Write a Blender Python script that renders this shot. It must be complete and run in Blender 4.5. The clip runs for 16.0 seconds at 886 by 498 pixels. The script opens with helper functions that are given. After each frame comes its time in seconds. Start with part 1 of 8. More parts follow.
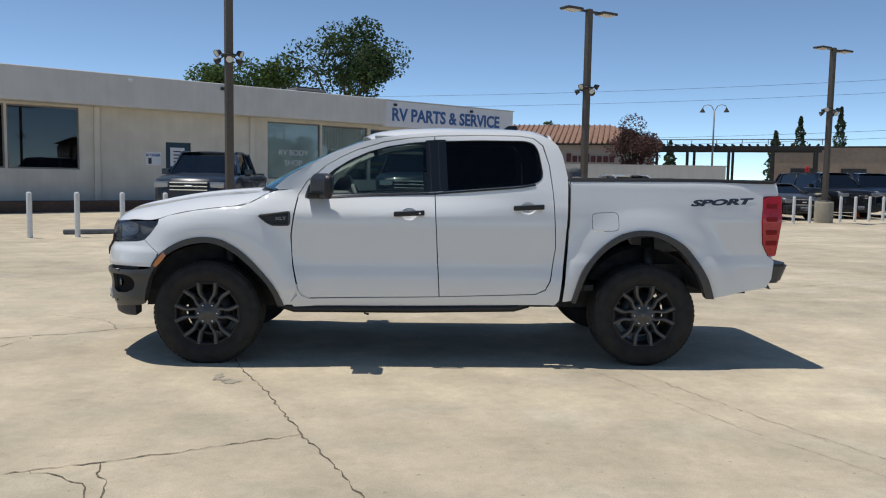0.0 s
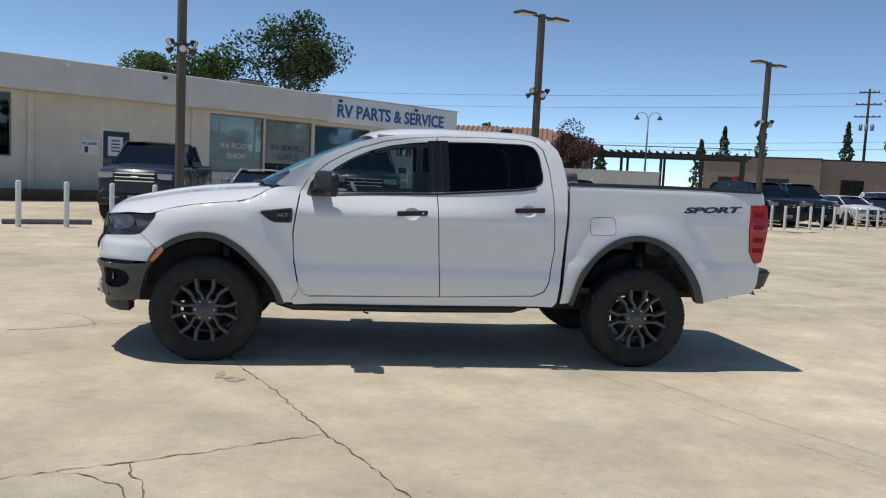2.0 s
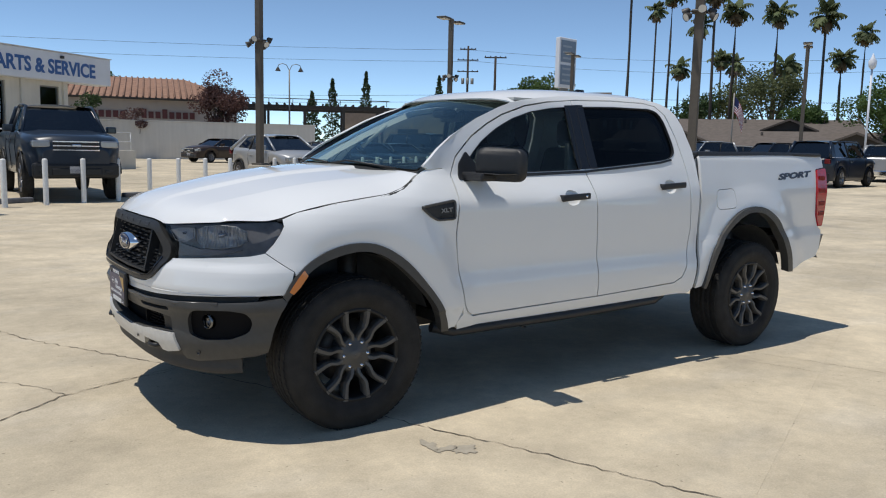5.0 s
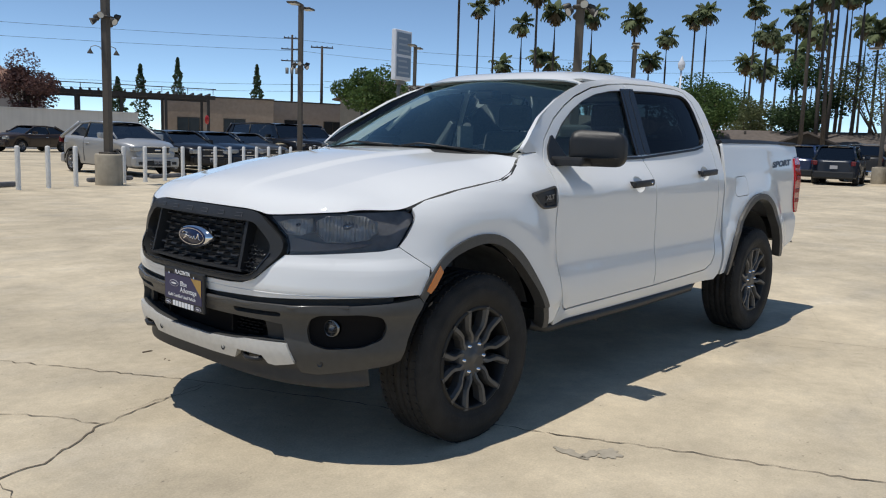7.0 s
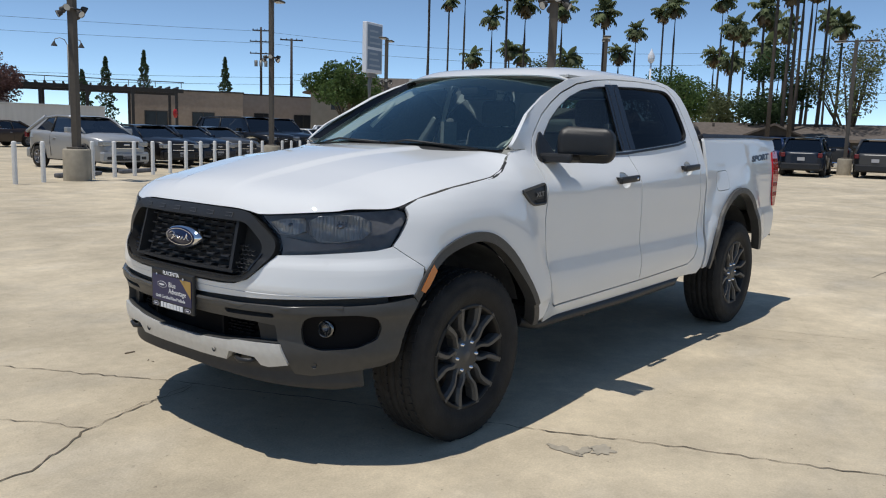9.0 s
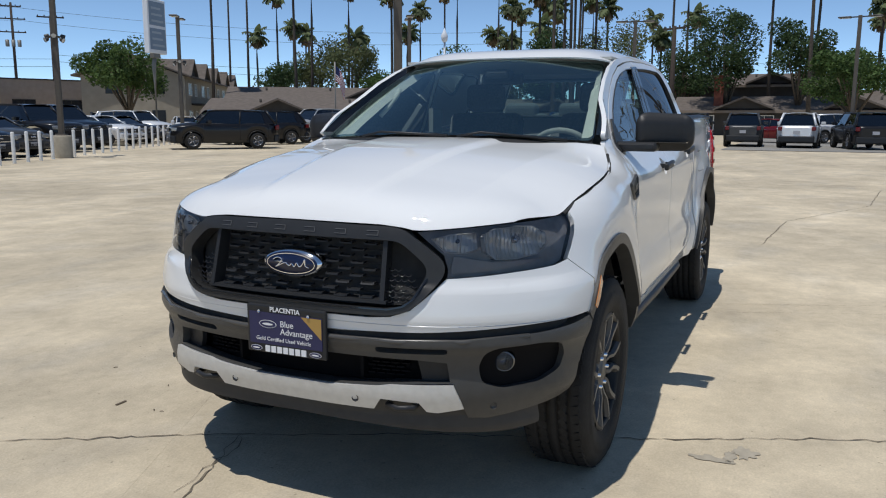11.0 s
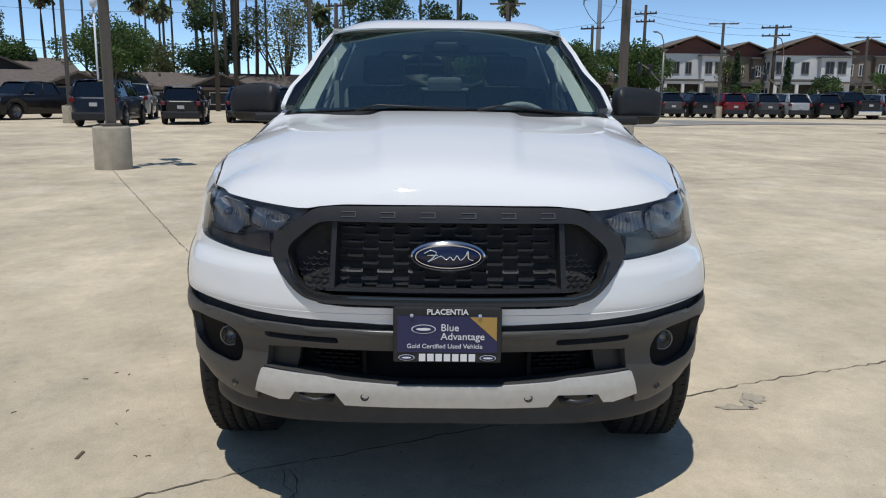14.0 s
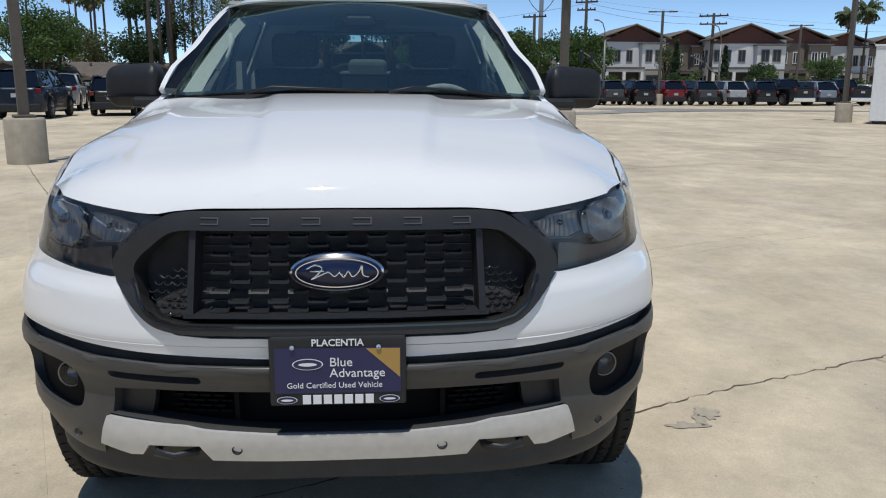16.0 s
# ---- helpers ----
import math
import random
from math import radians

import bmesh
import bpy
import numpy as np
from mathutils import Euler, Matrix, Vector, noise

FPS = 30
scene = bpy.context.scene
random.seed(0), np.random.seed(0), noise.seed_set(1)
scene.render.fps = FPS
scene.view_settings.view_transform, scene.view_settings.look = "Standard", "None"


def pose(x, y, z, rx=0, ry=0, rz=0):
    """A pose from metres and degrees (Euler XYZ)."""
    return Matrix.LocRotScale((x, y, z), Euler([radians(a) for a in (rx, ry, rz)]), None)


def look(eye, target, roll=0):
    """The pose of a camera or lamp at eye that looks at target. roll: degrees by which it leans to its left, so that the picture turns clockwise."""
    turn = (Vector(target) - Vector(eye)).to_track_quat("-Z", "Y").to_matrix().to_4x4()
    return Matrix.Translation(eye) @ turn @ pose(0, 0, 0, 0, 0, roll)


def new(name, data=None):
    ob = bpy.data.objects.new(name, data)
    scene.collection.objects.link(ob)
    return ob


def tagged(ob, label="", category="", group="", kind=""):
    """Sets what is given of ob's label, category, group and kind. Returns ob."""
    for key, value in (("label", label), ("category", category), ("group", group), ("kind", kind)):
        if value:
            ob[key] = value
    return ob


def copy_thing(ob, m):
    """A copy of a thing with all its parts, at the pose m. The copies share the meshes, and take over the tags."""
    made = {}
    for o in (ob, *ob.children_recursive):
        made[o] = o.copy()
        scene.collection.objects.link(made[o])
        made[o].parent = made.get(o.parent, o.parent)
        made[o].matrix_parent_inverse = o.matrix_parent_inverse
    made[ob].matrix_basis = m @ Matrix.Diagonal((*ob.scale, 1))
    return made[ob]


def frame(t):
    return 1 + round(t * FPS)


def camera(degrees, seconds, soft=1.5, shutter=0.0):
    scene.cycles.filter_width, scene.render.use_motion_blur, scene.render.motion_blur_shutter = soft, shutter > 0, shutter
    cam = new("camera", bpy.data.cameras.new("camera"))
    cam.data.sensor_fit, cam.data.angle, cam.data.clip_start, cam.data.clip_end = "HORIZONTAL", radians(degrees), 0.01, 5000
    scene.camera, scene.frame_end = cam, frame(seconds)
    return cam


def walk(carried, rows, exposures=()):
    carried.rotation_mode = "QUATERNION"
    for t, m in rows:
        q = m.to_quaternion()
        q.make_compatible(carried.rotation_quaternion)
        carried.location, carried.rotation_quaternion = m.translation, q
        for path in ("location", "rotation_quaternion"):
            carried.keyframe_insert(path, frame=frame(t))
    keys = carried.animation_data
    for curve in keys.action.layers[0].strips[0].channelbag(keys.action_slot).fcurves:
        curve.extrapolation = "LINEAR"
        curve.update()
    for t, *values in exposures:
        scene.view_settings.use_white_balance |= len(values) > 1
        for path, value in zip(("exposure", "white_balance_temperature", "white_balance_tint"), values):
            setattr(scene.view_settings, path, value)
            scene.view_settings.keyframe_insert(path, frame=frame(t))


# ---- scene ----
from mathutils.geometry import tessellate_polygon
cam = camera(58.3, 16.0, 1.1)
PATH = [
    (0, (1.448, -6.766, 1.395), (1.54, -4.776, 1.218), 1.0),
    (0.5, (1.373, -6.761, 1.389), (1.478, -4.771, 1.225), 1.2),
    (1, (1.371, -6.767, 1.385), (1.492, -4.777, 1.226), 1.6),
    (1.5, (1.296, -6.783, 1.388), (1.466, -4.797, 1.224), 2.3),
    (2, (0.921, -6.753, 1.395), (1.185, -4.778, 1.22), 2.7),
    (2.5, (0.435, -6.499, 1.422), (0.837, -4.549, 1.23), 2.8),
    (3, (-0.124, -6.212, 1.426), (0.433, -4.303, 1.216), 2.5),
    (3.5, (-0.645, -5.746, 1.417), (0.067, -3.891, 1.192), 2.0),
    (4, (-1.109, -5.251, 1.418), (-0.249, -3.46, 1.181), 1.6),
    (4.5, (-1.481, -4.742, 1.411), (-0.479, -3.029, 1.163), 1.3),
    (5, (-1.9, -4.296, 1.423), (-0.756, -2.676, 1.163), 1.3),
    (5.2, (-2.044, -4.118, 1.393), (-0.847, -2.538, 1.132), 1.4),
    (7.3, (-2.746, -3.045, 1.331), (-1.251, -1.744, 1.062), 1.8),
    (7.5, (-2.754, -3.036, 1.333), (-1.252, -1.743, 1.062), 1.7),
    (8, (-2.753, -3.04, 1.335), (-1.242, -1.758, 1.062), 1.6),
    (8.2, (-2.751, -3.047, 1.336), (-1.24, -1.765, 1.062), 1.6),
    (10.3, (-2.917, -2.365, 1.37), (-1.256, -1.295, 1.057), 1.3),
    (10.5, (-2.97, -2.146, 1.362), (-1.271, -1.139, 1.047), 1.0),
    (11, (-3.118, -1.581, 1.38), (-1.32, -0.766, 1.058), 0.2),
    (11.5, (-3.32, -1.037, 1.394), (-1.437, -0.451, 1.062), -0.4),
    (12, (-3.424, -0.507, 1.378), (-1.491, -0.132, 1.027), -0.5),
    (12.5, (-3.388, -0.173, 1.368), (-1.433, 0.028, 1.001), -0.2),
    (13, (-3.243, -0.036, 1.352), (-1.28, 0.051, 0.976), 0.0),
    (13.5, (-3.215, 0.022, 1.352), (-1.251, 0.042, 0.974), 0.4),
    (14, (-3.211, 0.025, 1.357), (-1.246, 0.017, 0.982), 0.6),
    (14.5, (-3.212, 0.009, 1.359), (-1.247, -0.007, 0.986), 0.6),
    (15, (-3.203, -0.007, 1.359), (-1.238, -0.037, 0.985), 0.5),
    (15.5, (-3.109, -0.047, 1.348), (-1.147, -0.119, 0.966), 0.4),
    (16, (-2.737, -0.119, 1.323), (-0.783, -0.259, 0.924), 0.3),
]
walk(cam, [(t, look(eye, target, roll)) for t, eye, target, roll in PATH], exposures=[(0, 0.06, 6450, 10), (5.0, 0.12, 6450, 10), (8.0, 0.06, 6450, 10), (11.0, 0.03, 6280, 10), (16.0, 0.05, 6250, 10)])

# ---- sky and sun: near noon, light falls towards +x and a little towards -y ----
SUN = Vector((-0.27, 0.095, 1.0)).normalized()
world = bpy.data.worlds.new("sky")
scene.world = world
world.use_nodes = True
_nt = world.node_tree
_sky = _nt.nodes.new("ShaderNodeTexSky")
_sky.sky_type = "NISHITA"
_sky.sun_disc = False
_sky.sun_elevation = math.asin(SUN.z)
_sky.sun_rotation = math.atan2(SUN.x, SUN.y)
_sky.air_density, _sky.dust_density, _sky.ozone_density, _sky.altitude = 0.52, 0.0, 3.6, 2400.0
_tint = _nt.nodes.new("ShaderNodeVectorMath")
_tint.operation = "MULTIPLY"
_tint.inputs[1].default_value = (1.03, 1.0, 0.86)
_nt.links.new(_sky.outputs[0], _tint.inputs[0])
_nt.links.new(_tint.outputs[0], _nt.nodes["Background"].inputs[0])
_nt.nodes["Background"].inputs[1].default_value = 0.18
_sl = bpy.data.lights.new("sun", "SUN")
_sl.energy, _sl.angle, _sl.color = 3.25, radians(0.55), (1.0, 0.95, 0.875)
sun = new("sun", _sl)
sun.matrix_world = look(SUN * 60, (0, 0, 0))


# ---- materials ----
def mat(name, color, rough=0.6, metal=0.0, var=0.0, scale=6.0, bump=0.0, bscale=80.0, coat=0.0, big=0.0, bigscale=0.6, rand=0.0, spec=0.5, trans=0.0, ior=1.45, emit=0.0, streak=0.0, world_pos=False):
    m = bpy.data.materials.new(name)
    m.use_nodes = True
    nt = m.node_tree
    b = nt.nodes["Principled BSDF"]
    b.inputs["Base Color"].default_value = (*color, 1)
    b.inputs["Roughness"].default_value = rough
    b.inputs["Metallic"].default_value = metal
    b.inputs["Coat Weight"].default_value = coat
    b.inputs["Coat Roughness"].default_value = 0.03
    b.inputs["Specular IOR Level"].default_value = spec
    b.inputs["Transmission Weight"].default_value = trans
    b.inputs["IOR"].default_value = ior
    if emit:
        b.inputs["Emission Color"].default_value = (*color, 1)
        b.inputs["Emission Strength"].default_value = emit
    m.diffuse_color = (*color, 1)
    tc = nt.nodes.new("ShaderNodeTexCoord")
    last = None
    where = nt.nodes.new("ShaderNodeNewGeometry").outputs["Position"] if world_pos else tc.outputs["Object"]

    def noise_node(sc, detail):
        n = nt.nodes.new("ShaderNodeTexNoise")
        n.inputs["Scale"].default_value = sc
        n.inputs["Detail"].default_value = detail
        nt.links.new(where, n.inputs["Vector"])
        return n.outputs["Fac"]

    def mul(fac, amount, prev):
        r = nt.nodes.new("ShaderNodeMapRange")
        r.inputs["From Min"].default_value, r.inputs["From Max"].default_value = 0.3, 0.7
        r.inputs["To Min"].default_value, r.inputs["To Max"].default_value = 1 - amount, 1 + amount
        nt.links.new(fac, r.inputs["Value"])
        x = nt.nodes.new("ShaderNodeVectorMath")
        x.operation = "SCALE"
        if prev is None:
            x.inputs[0].default_value = color
        else:
            nt.links.new(prev, x.inputs[0])
        nt.links.new(r.outputs[0], x.inputs["Scale"])
        return x.outputs[0]

    if var:
        last = mul(noise_node(scale, 8), var, last)
    if big:
        last = mul(noise_node(bigscale, 3), big, last)
    if streak:
        mp = nt.nodes.new("ShaderNodeMapping")
        mp.inputs["Scale"].default_value = (3.0, 3.0, 0.25)
        nt.links.new(tc.outputs["Object"], mp.inputs["Vector"])
        n = nt.nodes.new("ShaderNodeTexNoise")
        n.inputs["Scale"].default_value, n.inputs["Detail"].default_value = 1.6, 5
        nt.links.new(mp.outputs[0], n.inputs["Vector"])
        last = mul(n.outputs["Fac"], streak, last)
    if rand:
        oi = nt.nodes.new("ShaderNodeObjectInfo")
        last = mul(oi.outputs["Random"], rand, last)
    if last is not None:
        nt.links.new(last, b.inputs["Base Color"])
    if bump:
        bp = nt.nodes.new("ShaderNodeBump")
        bp.inputs["Strength"].default_value = bump
        bp.inputs["Distance"].default_value = 0.01
        nt.links.new(noise_node(bscale, 6), bp.inputs["Height"])
        nt.links.new(bp.outputs[0], b.inputs["Normal"])
    return m


WHITE = mat("white_car_paint", (0.74, 0.75, 0.75), 0.55, coat=1.0, var=0.015, scale=2, spec=0.15)
GREYP = mat("grey_moulded_plastic", (0.056, 0.055, 0.053), 0.42, var=0.08, scale=30, bump=0.15, bscale=600)
BLACKP = mat("black_plastic", (0.021, 0.022, 0.024), 0.42, spec=0.4, var=0.1, scale=30, bump=0.1, bscale=500)
GLOSSB = mat("gloss_black", (0.010, 0.010, 0.011), 0.12, coat=0.6)
RUBBER = mat("tyre_rubber", (0.026, 0.025, 0.024), 0.75, spec=0.25, var=0.25, scale=14, bump=0.3, bscale=120)
WHEELM = mat("dark_painted_alloy", (0.084, 0.083, 0.081), 0.40, 0.25, var=0.08, scale=20)
RIMB = mat("black_rim_barrel", (0.018, 0.018, 0.018), 0.45, 0.4)
STEELD = mat("dark_steel", (0.06, 0.057, 0.055), 0.5, 0.7, var=0.3, scale=18)
CHROME = mat("chrome", (0.82, 0.83, 0.85), 0.08, 1.0)
SILVERP = mat("silver_paint", (0.62, 0.62, 0.605), 0.38, 0.30, var=0.05, scale=40)
BLUEB = mat("deep_blue_enamel", (0.005, 0.011, 0.045), 0.3, coat=0.25)
REDL = mat("red_lens", (0.44, 0.008, 0.014), 0.15, spec=0.5, coat=0.6, var=0.2, scale=25)
AMBER = mat("amber_lens", (0.58, 0.17, 0.02), 0.25, coat=1.0)
LINER = mat("wheel_well_liner", (0.034, 0.034, 0.034), 0.9, var=0.3, scale=12)
INTERIOR = mat("grey_cabin_plastic", (0.26, 0.27, 0.27), 0.7, var=0.1, scale=40)
FABRIC = mat("dark_seat_fabric", (0.14, 0.145, 0.15), 0.95, var=0.2, scale=90, bump=0.2, bscale=400)
TRIMG = mat("pale_grey_pillar_trim", (0.42, 0.43, 0.41), 0.8, var=0.05, scale=30)
BED = mat("black_bed_cover", (0.018, 0.018, 0.019), 0.55, var=0.2, scale=20, bump=0.2, bscale=300)


def glass(name, tint, rough=0.0, ior=1.5, sheen=(0.95, 0.97, 1)):
    """A thin tinted pane: part clear, part mirror."""
    m = bpy.data.materials.new(name)
    m.use_nodes = True
    nt = m.node_tree
    nt.nodes.remove(nt.nodes["Principled BSDF"])
    out = nt.nodes["Material Output"]
    tr = nt.nodes.new("ShaderNodeBsdfTransparent")
    tr.inputs[0].default_value = (*tint, 1)
    gl = nt.nodes.new("ShaderNodeBsdfGlossy")
    gl.inputs["Roughness"].default_value = rough
    gl.inputs["Color"].default_value = (*sheen, 1)
    fr = nt.nodes.new("ShaderNodeFresnel")
    fr.inputs["IOR"].default_value = ior
    mx = nt.nodes.new("ShaderNodeMixShader")
    nt.links.new(fr.outputs[0], mx.inputs[0])
    nt.links.new(tr.outputs[0], mx.inputs[1])
    nt.links.new(gl.outputs[0], mx.inputs[2])
    nt.links.new(mx.outputs[0], out.inputs[0])
    m.diffuse_color = (*tint, 1)
    return m


CLEARG = glass("clear_glass", (0.50, 0.60, 0.58), ior=1.4)
TINTG = glass("privacy_glass", (0.04, 0.044, 0.05), ior=1.3)
SHIELDG = glass("windscreen_glass", (0.78, 0.96, 0.92), ior=2.25, sheen=(0.74, 0.98, 1.0))
LENSG = glass("lamp_lens", (0.80, 0.80, 0.81), ior=1.36)


# ---- mesh helpers ----
def link_mesh(name, bm, material, parent=None, label="", smooth=False):
    me = bpy.data.meshes.new(name)
    if smooth:
        for f in bm.faces:
            f.smooth = True
    bm.normal_update()
    bm.to_mesh(me)
    bm.free()
    for m in (material if isinstance(material, (list, tuple)) else (material,)):
        me.materials.append(m)
    ob = new(name, me)
    if parent is not None:
        ob.parent = parent
    if label:
        ob["label"] = label
    return ob


def part(name, bm, material, parent, label="", smooth=False):
    return link_mesh(name, bm, material, parent, label, smooth)


def empty(name, label="", category="", group="", m=None):
    ob = new(name)
    ob.empty_display_size = 0.2
    if m is not None:
        ob.matrix_world = m
    return tagged(ob, label, category, group)


def add_box(bm, x0, x1, y0, y1, z0, z1, bevel=0.0, m=None, segs=1):
    r = bmesh.ops.create_cube(bm, size=1.0)
    vs = r["verts"]
    for v in vs:
        v.co = Vector((x0 + (v.co.x + 0.5) * (x1 - x0), y0 + (v.co.y + 0.5) * (y1 - y0), z0 + (v.co.z + 0.5) * (z1 - z0)))
    if bevel > 0:
        es = list({e for v in vs for e in v.link_edges})
        r2 = bmesh.ops.bevel(bm, geom=es, offset=bevel, segments=segs, affect="EDGES", profile=0.5)
        vs = list({v for f in r2["faces"] for v in f.verts} | {v for v in vs if v.is_valid})
    if m is not None:
        bmesh.ops.transform(bm, matrix=m, verts=[v for v in vs if v.is_valid])
    return vs


def box(x0, x1, y0, y1, z0, z1, bevel=0.0, m=None, segs=1):
    bm = bmesh.new()
    add_box(bm, x0, x1, y0, y1, z0, z1, bevel, m, segs)
    return bm


def add_tube(bm, pts, r, n=8, caps=True, radii=None):
    """A round bar along a line of points."""
    pts = [Vector(p) for p in pts]
    rings = []
    for i, p in enumerate(pts):
        d = (pts[min(i + 1, len(pts) - 1)] - pts[max(i - 1, 0)]).normalized()
        a = d.cross(Vector((0, 0, 1)))
        if a.length < 1e-3:
            a = d.cross(Vector((1, 0, 0)))
        a.normalize()
        b = d.cross(a)
        rr = radii[i] if radii else r
        rings.append([bm.verts.new(p + rr * (math.cos(2 * math.pi * k / n) * a + math.sin(2 * math.pi * k / n) * b)) for k in range(n)])
    for p, q in zip(rings, rings[1:]):
        for k in range(n):
            f = bm.faces.new((p[k], p[(k + 1) % n], q[(k + 1) % n], q[k]))
            f.smooth = True
    if caps and n > 2:
        bm.faces.new(list(reversed(rings[0])))
        bm.faces.new(rings[-1])


def tube(pts, r, n=8, radii=None):
    bm = bmesh.new()
    add_tube(bm, pts, r, n, True, radii)
    bmesh.ops.recalc_face_normals(bm, faces=bm.faces)
    return bm


def add_lathe(bm, prof, n=32, m=None, axis="y"):
    """Turns (r, h) pairs about an axis."""
    rings = []
    for r, h in prof:
        ring = []
        for k in range(n):
            a = 2 * math.pi * k / n
            p = Vector((r * math.cos(a), h, r * math.sin(a))) if axis == "y" else Vector((r * math.cos(a), r * math.sin(a), h))
            if m is not None:
                p = m @ p
            ring.append(bm.verts.new(p))
        rings.append(ring)
    for p, q in zip(rings, rings[1:]):
        for k in range(n):
            f = bm.faces.new((p[k], p[(k + 1) % n], q[(k + 1) % n], q[k]))
            f.smooth = True
    return rings


def lathe(prof, n=32, m=None, axis="y", caps=False):
    bm = bmesh.new()
    rings = add_lathe(bm, prof, n, m, axis)
    if caps:
        bm.faces.new(rings[0])
        bm.faces.new(rings[-1])
    bmesh.ops.recalc_face_normals(bm, faces=bm.faces)
    return bm


def prism(poly, z0, z1, m=None):
    """An upright block over a plan outline."""
    bm = bmesh.new()
    lo = [bm.verts.new((p[0], p[1], z0)) for p in poly]
    hi = [bm.verts.new((p[0], p[1], z1)) for p in poly]
    bm.faces.new(list(reversed(lo)))
    bm.faces.new(hi)
    for i in range(len(poly)):
        j = (i + 1) % len(poly)
        bm.faces.new((lo[i], lo[j], hi[j], hi[i]))
    bmesh.ops.recalc_face_normals(bm, faces=bm.faces)
    if m is not None:
        bmesh.ops.transform(bm, matrix=m, verts=bm.verts)
    return bm


def fillet(poly, r, n=4):
    """Rounds the corners of a closed outline."""
    out = []
    k = len(poly)
    for i in range(k):
        p0, p1, p2 = (Vector(poly[(i + d) % k]) for d in (-1, 0, 1))
        a, b = p0 - p1, p2 - p1
        ra, rb = min(r, a.length * 0.45), min(r, b.length * 0.45)
        s, e = p1 + a.normalized() * ra, p1 + b.normalized() * rb
        for j in range(n + 1):
            t = j / n
            out.append(tuple((1 - t) ** 2 * s + 2 * t * (1 - t) * p1 + t * t * e))
    return out


def flow(pts, k=4):
    """A finer line through the points, rounded between them."""
    out = []
    for i in range(len(pts) - 1):
        p0, p1, p2, p3 = (np.array(pts[min(max(j, 0), len(pts) - 1)]) for j in (i - 1, i, i + 1, i + 2))
        for q in range(k):
            t = q / k
            out.append(tuple(0.5 * (2 * p1 + (p2 - p0) * t + (2 * p0 - 5 * p1 + 4 * p2 - p3) * t * t + (3 * p1 - p0 - 3 * p2 + p3) * t ** 3)))
    return out + [tuple(pts[-1])]


def interp(x, table):
    if x <= table[0][0]:
        return table[0][1]
    for (a, va), (b, vb) in zip(table, table[1:]):
        if x <= b:
            return va + (vb - va) * (x - a) / (b - a)
    return table[-1][1]


def smooth_interp(x, table):
    """A monotone cubic through the table's points."""
    if x <= table[0][0]:
        return table[0][1]
    if x >= table[-1][0]:
        return table[-1][1]
    k = len(table)
    sl = [(table[i + 1][1] - table[i][1]) / (table[i + 1][0] - table[i][0]) for i in range(k - 1)]
    ms = [sl[0]] + [0.0 if sl[i - 1] * sl[i] <= 0 else 2 * sl[i - 1] * sl[i] / (sl[i - 1] + sl[i]) for i in range(1, k - 1)] + [sl[-1]]
    for i in range(k - 1):
        if x <= table[i + 1][0]:
            h = table[i + 1][0] - table[i][0]
            t = (x - table[i][0]) / h
            return (table[i][1] * (1 + 2 * t) * (1 - t) ** 2 + ms[i] * h * t * (1 - t) ** 2
                    + table[i + 1][1] * t * t * (3 - 2 * t) + ms[i + 1] * h * t * t * (t - 1))


def step(a, b, x):
    t = min(1.0, max(0.0, (x - a) / (b - a)))
    return t * t * (3 - 2 * t)


def sheet(outer, holes, fn, du=0.06, dv=0.06, rim=0.02, flip=False, edge=True):
    """A curved panel: an outline with holes in a flat (u, v) domain, cut into a fine grid and bent by fn(u, v); rim: how deep its turned-in edge goes."""
    loops = [[Vector((p[0], p[1], 0)) for p in lp] for lp in (outer, *holes)]
    flat = [p for lp in loops for p in lp]
    bm = bmesh.new()
    vs = [bm.verts.new(p) for p in flat]
    for tri in tessellate_polygon(loops):
        try:
            bm.faces.new([vs[i] for i in tri])
        except ValueError:
            pass
    us, ws = [p.x for p in flat], [p.y for p in flat]
    for lo, hi, d, no in ((min(us), max(us), du, Vector((1, 0, 0))), (min(ws), max(ws), dv, Vector((0, 1, 0)))):
        k = max(1, int((hi - lo) / d))
        for i in range(1, k):
            c = lo + (hi - lo) * i / k
            bmesh.ops.bisect_plane(bm, geom=bm.verts[:] + bm.edges[:] + bm.faces[:], plane_co=no * c, plane_no=no, dist=1e-6)
    bmesh.ops.recalc_face_normals(bm, faces=bm.faces)
    for f in bm.faces:
        f.normal_update()
        if f.normal.z < 0:
            f.normal_flip()
    rimv = [e for e in bm.edges if e.is_boundary]
    uv = {v: (v.co.x, v.co.y) for v in bm.verts}
    inner = {}
    if rim:
        r = bmesh.ops.extrude_edge_only(bm, edges=rimv)
        for v in r["geom"]:
            if isinstance(v, bmesh.types.BMVert):
                inner[v] = (v.co.x, v.co.y)
    e = 1e-3

    def nrm(u, v):
        p = Vector(fn(u, v))
        a, b = Vector(fn(u + e, v)) - p, Vector(fn(u, v + e)) - p
        n = a.cross(b)
        return n.normalized() if n.length > 0 else Vector((0, 0, 1))

    for v, (a, b) in uv.items():
        v.co = Vector(fn(a, b))
    s = -1 if flip else 1
    for v, (a, b) in inner.items():
        v.co = Vector(fn(a, b)) - nrm(a, b) * rim * s
    for ed in rimv:
        if ed.is_valid:
            ed.smooth = False
    for f in bm.faces:
        f.smooth = True
    if flip:
        bmesh.ops.reverse_faces(bm, faces=bm.faces)
    return bm


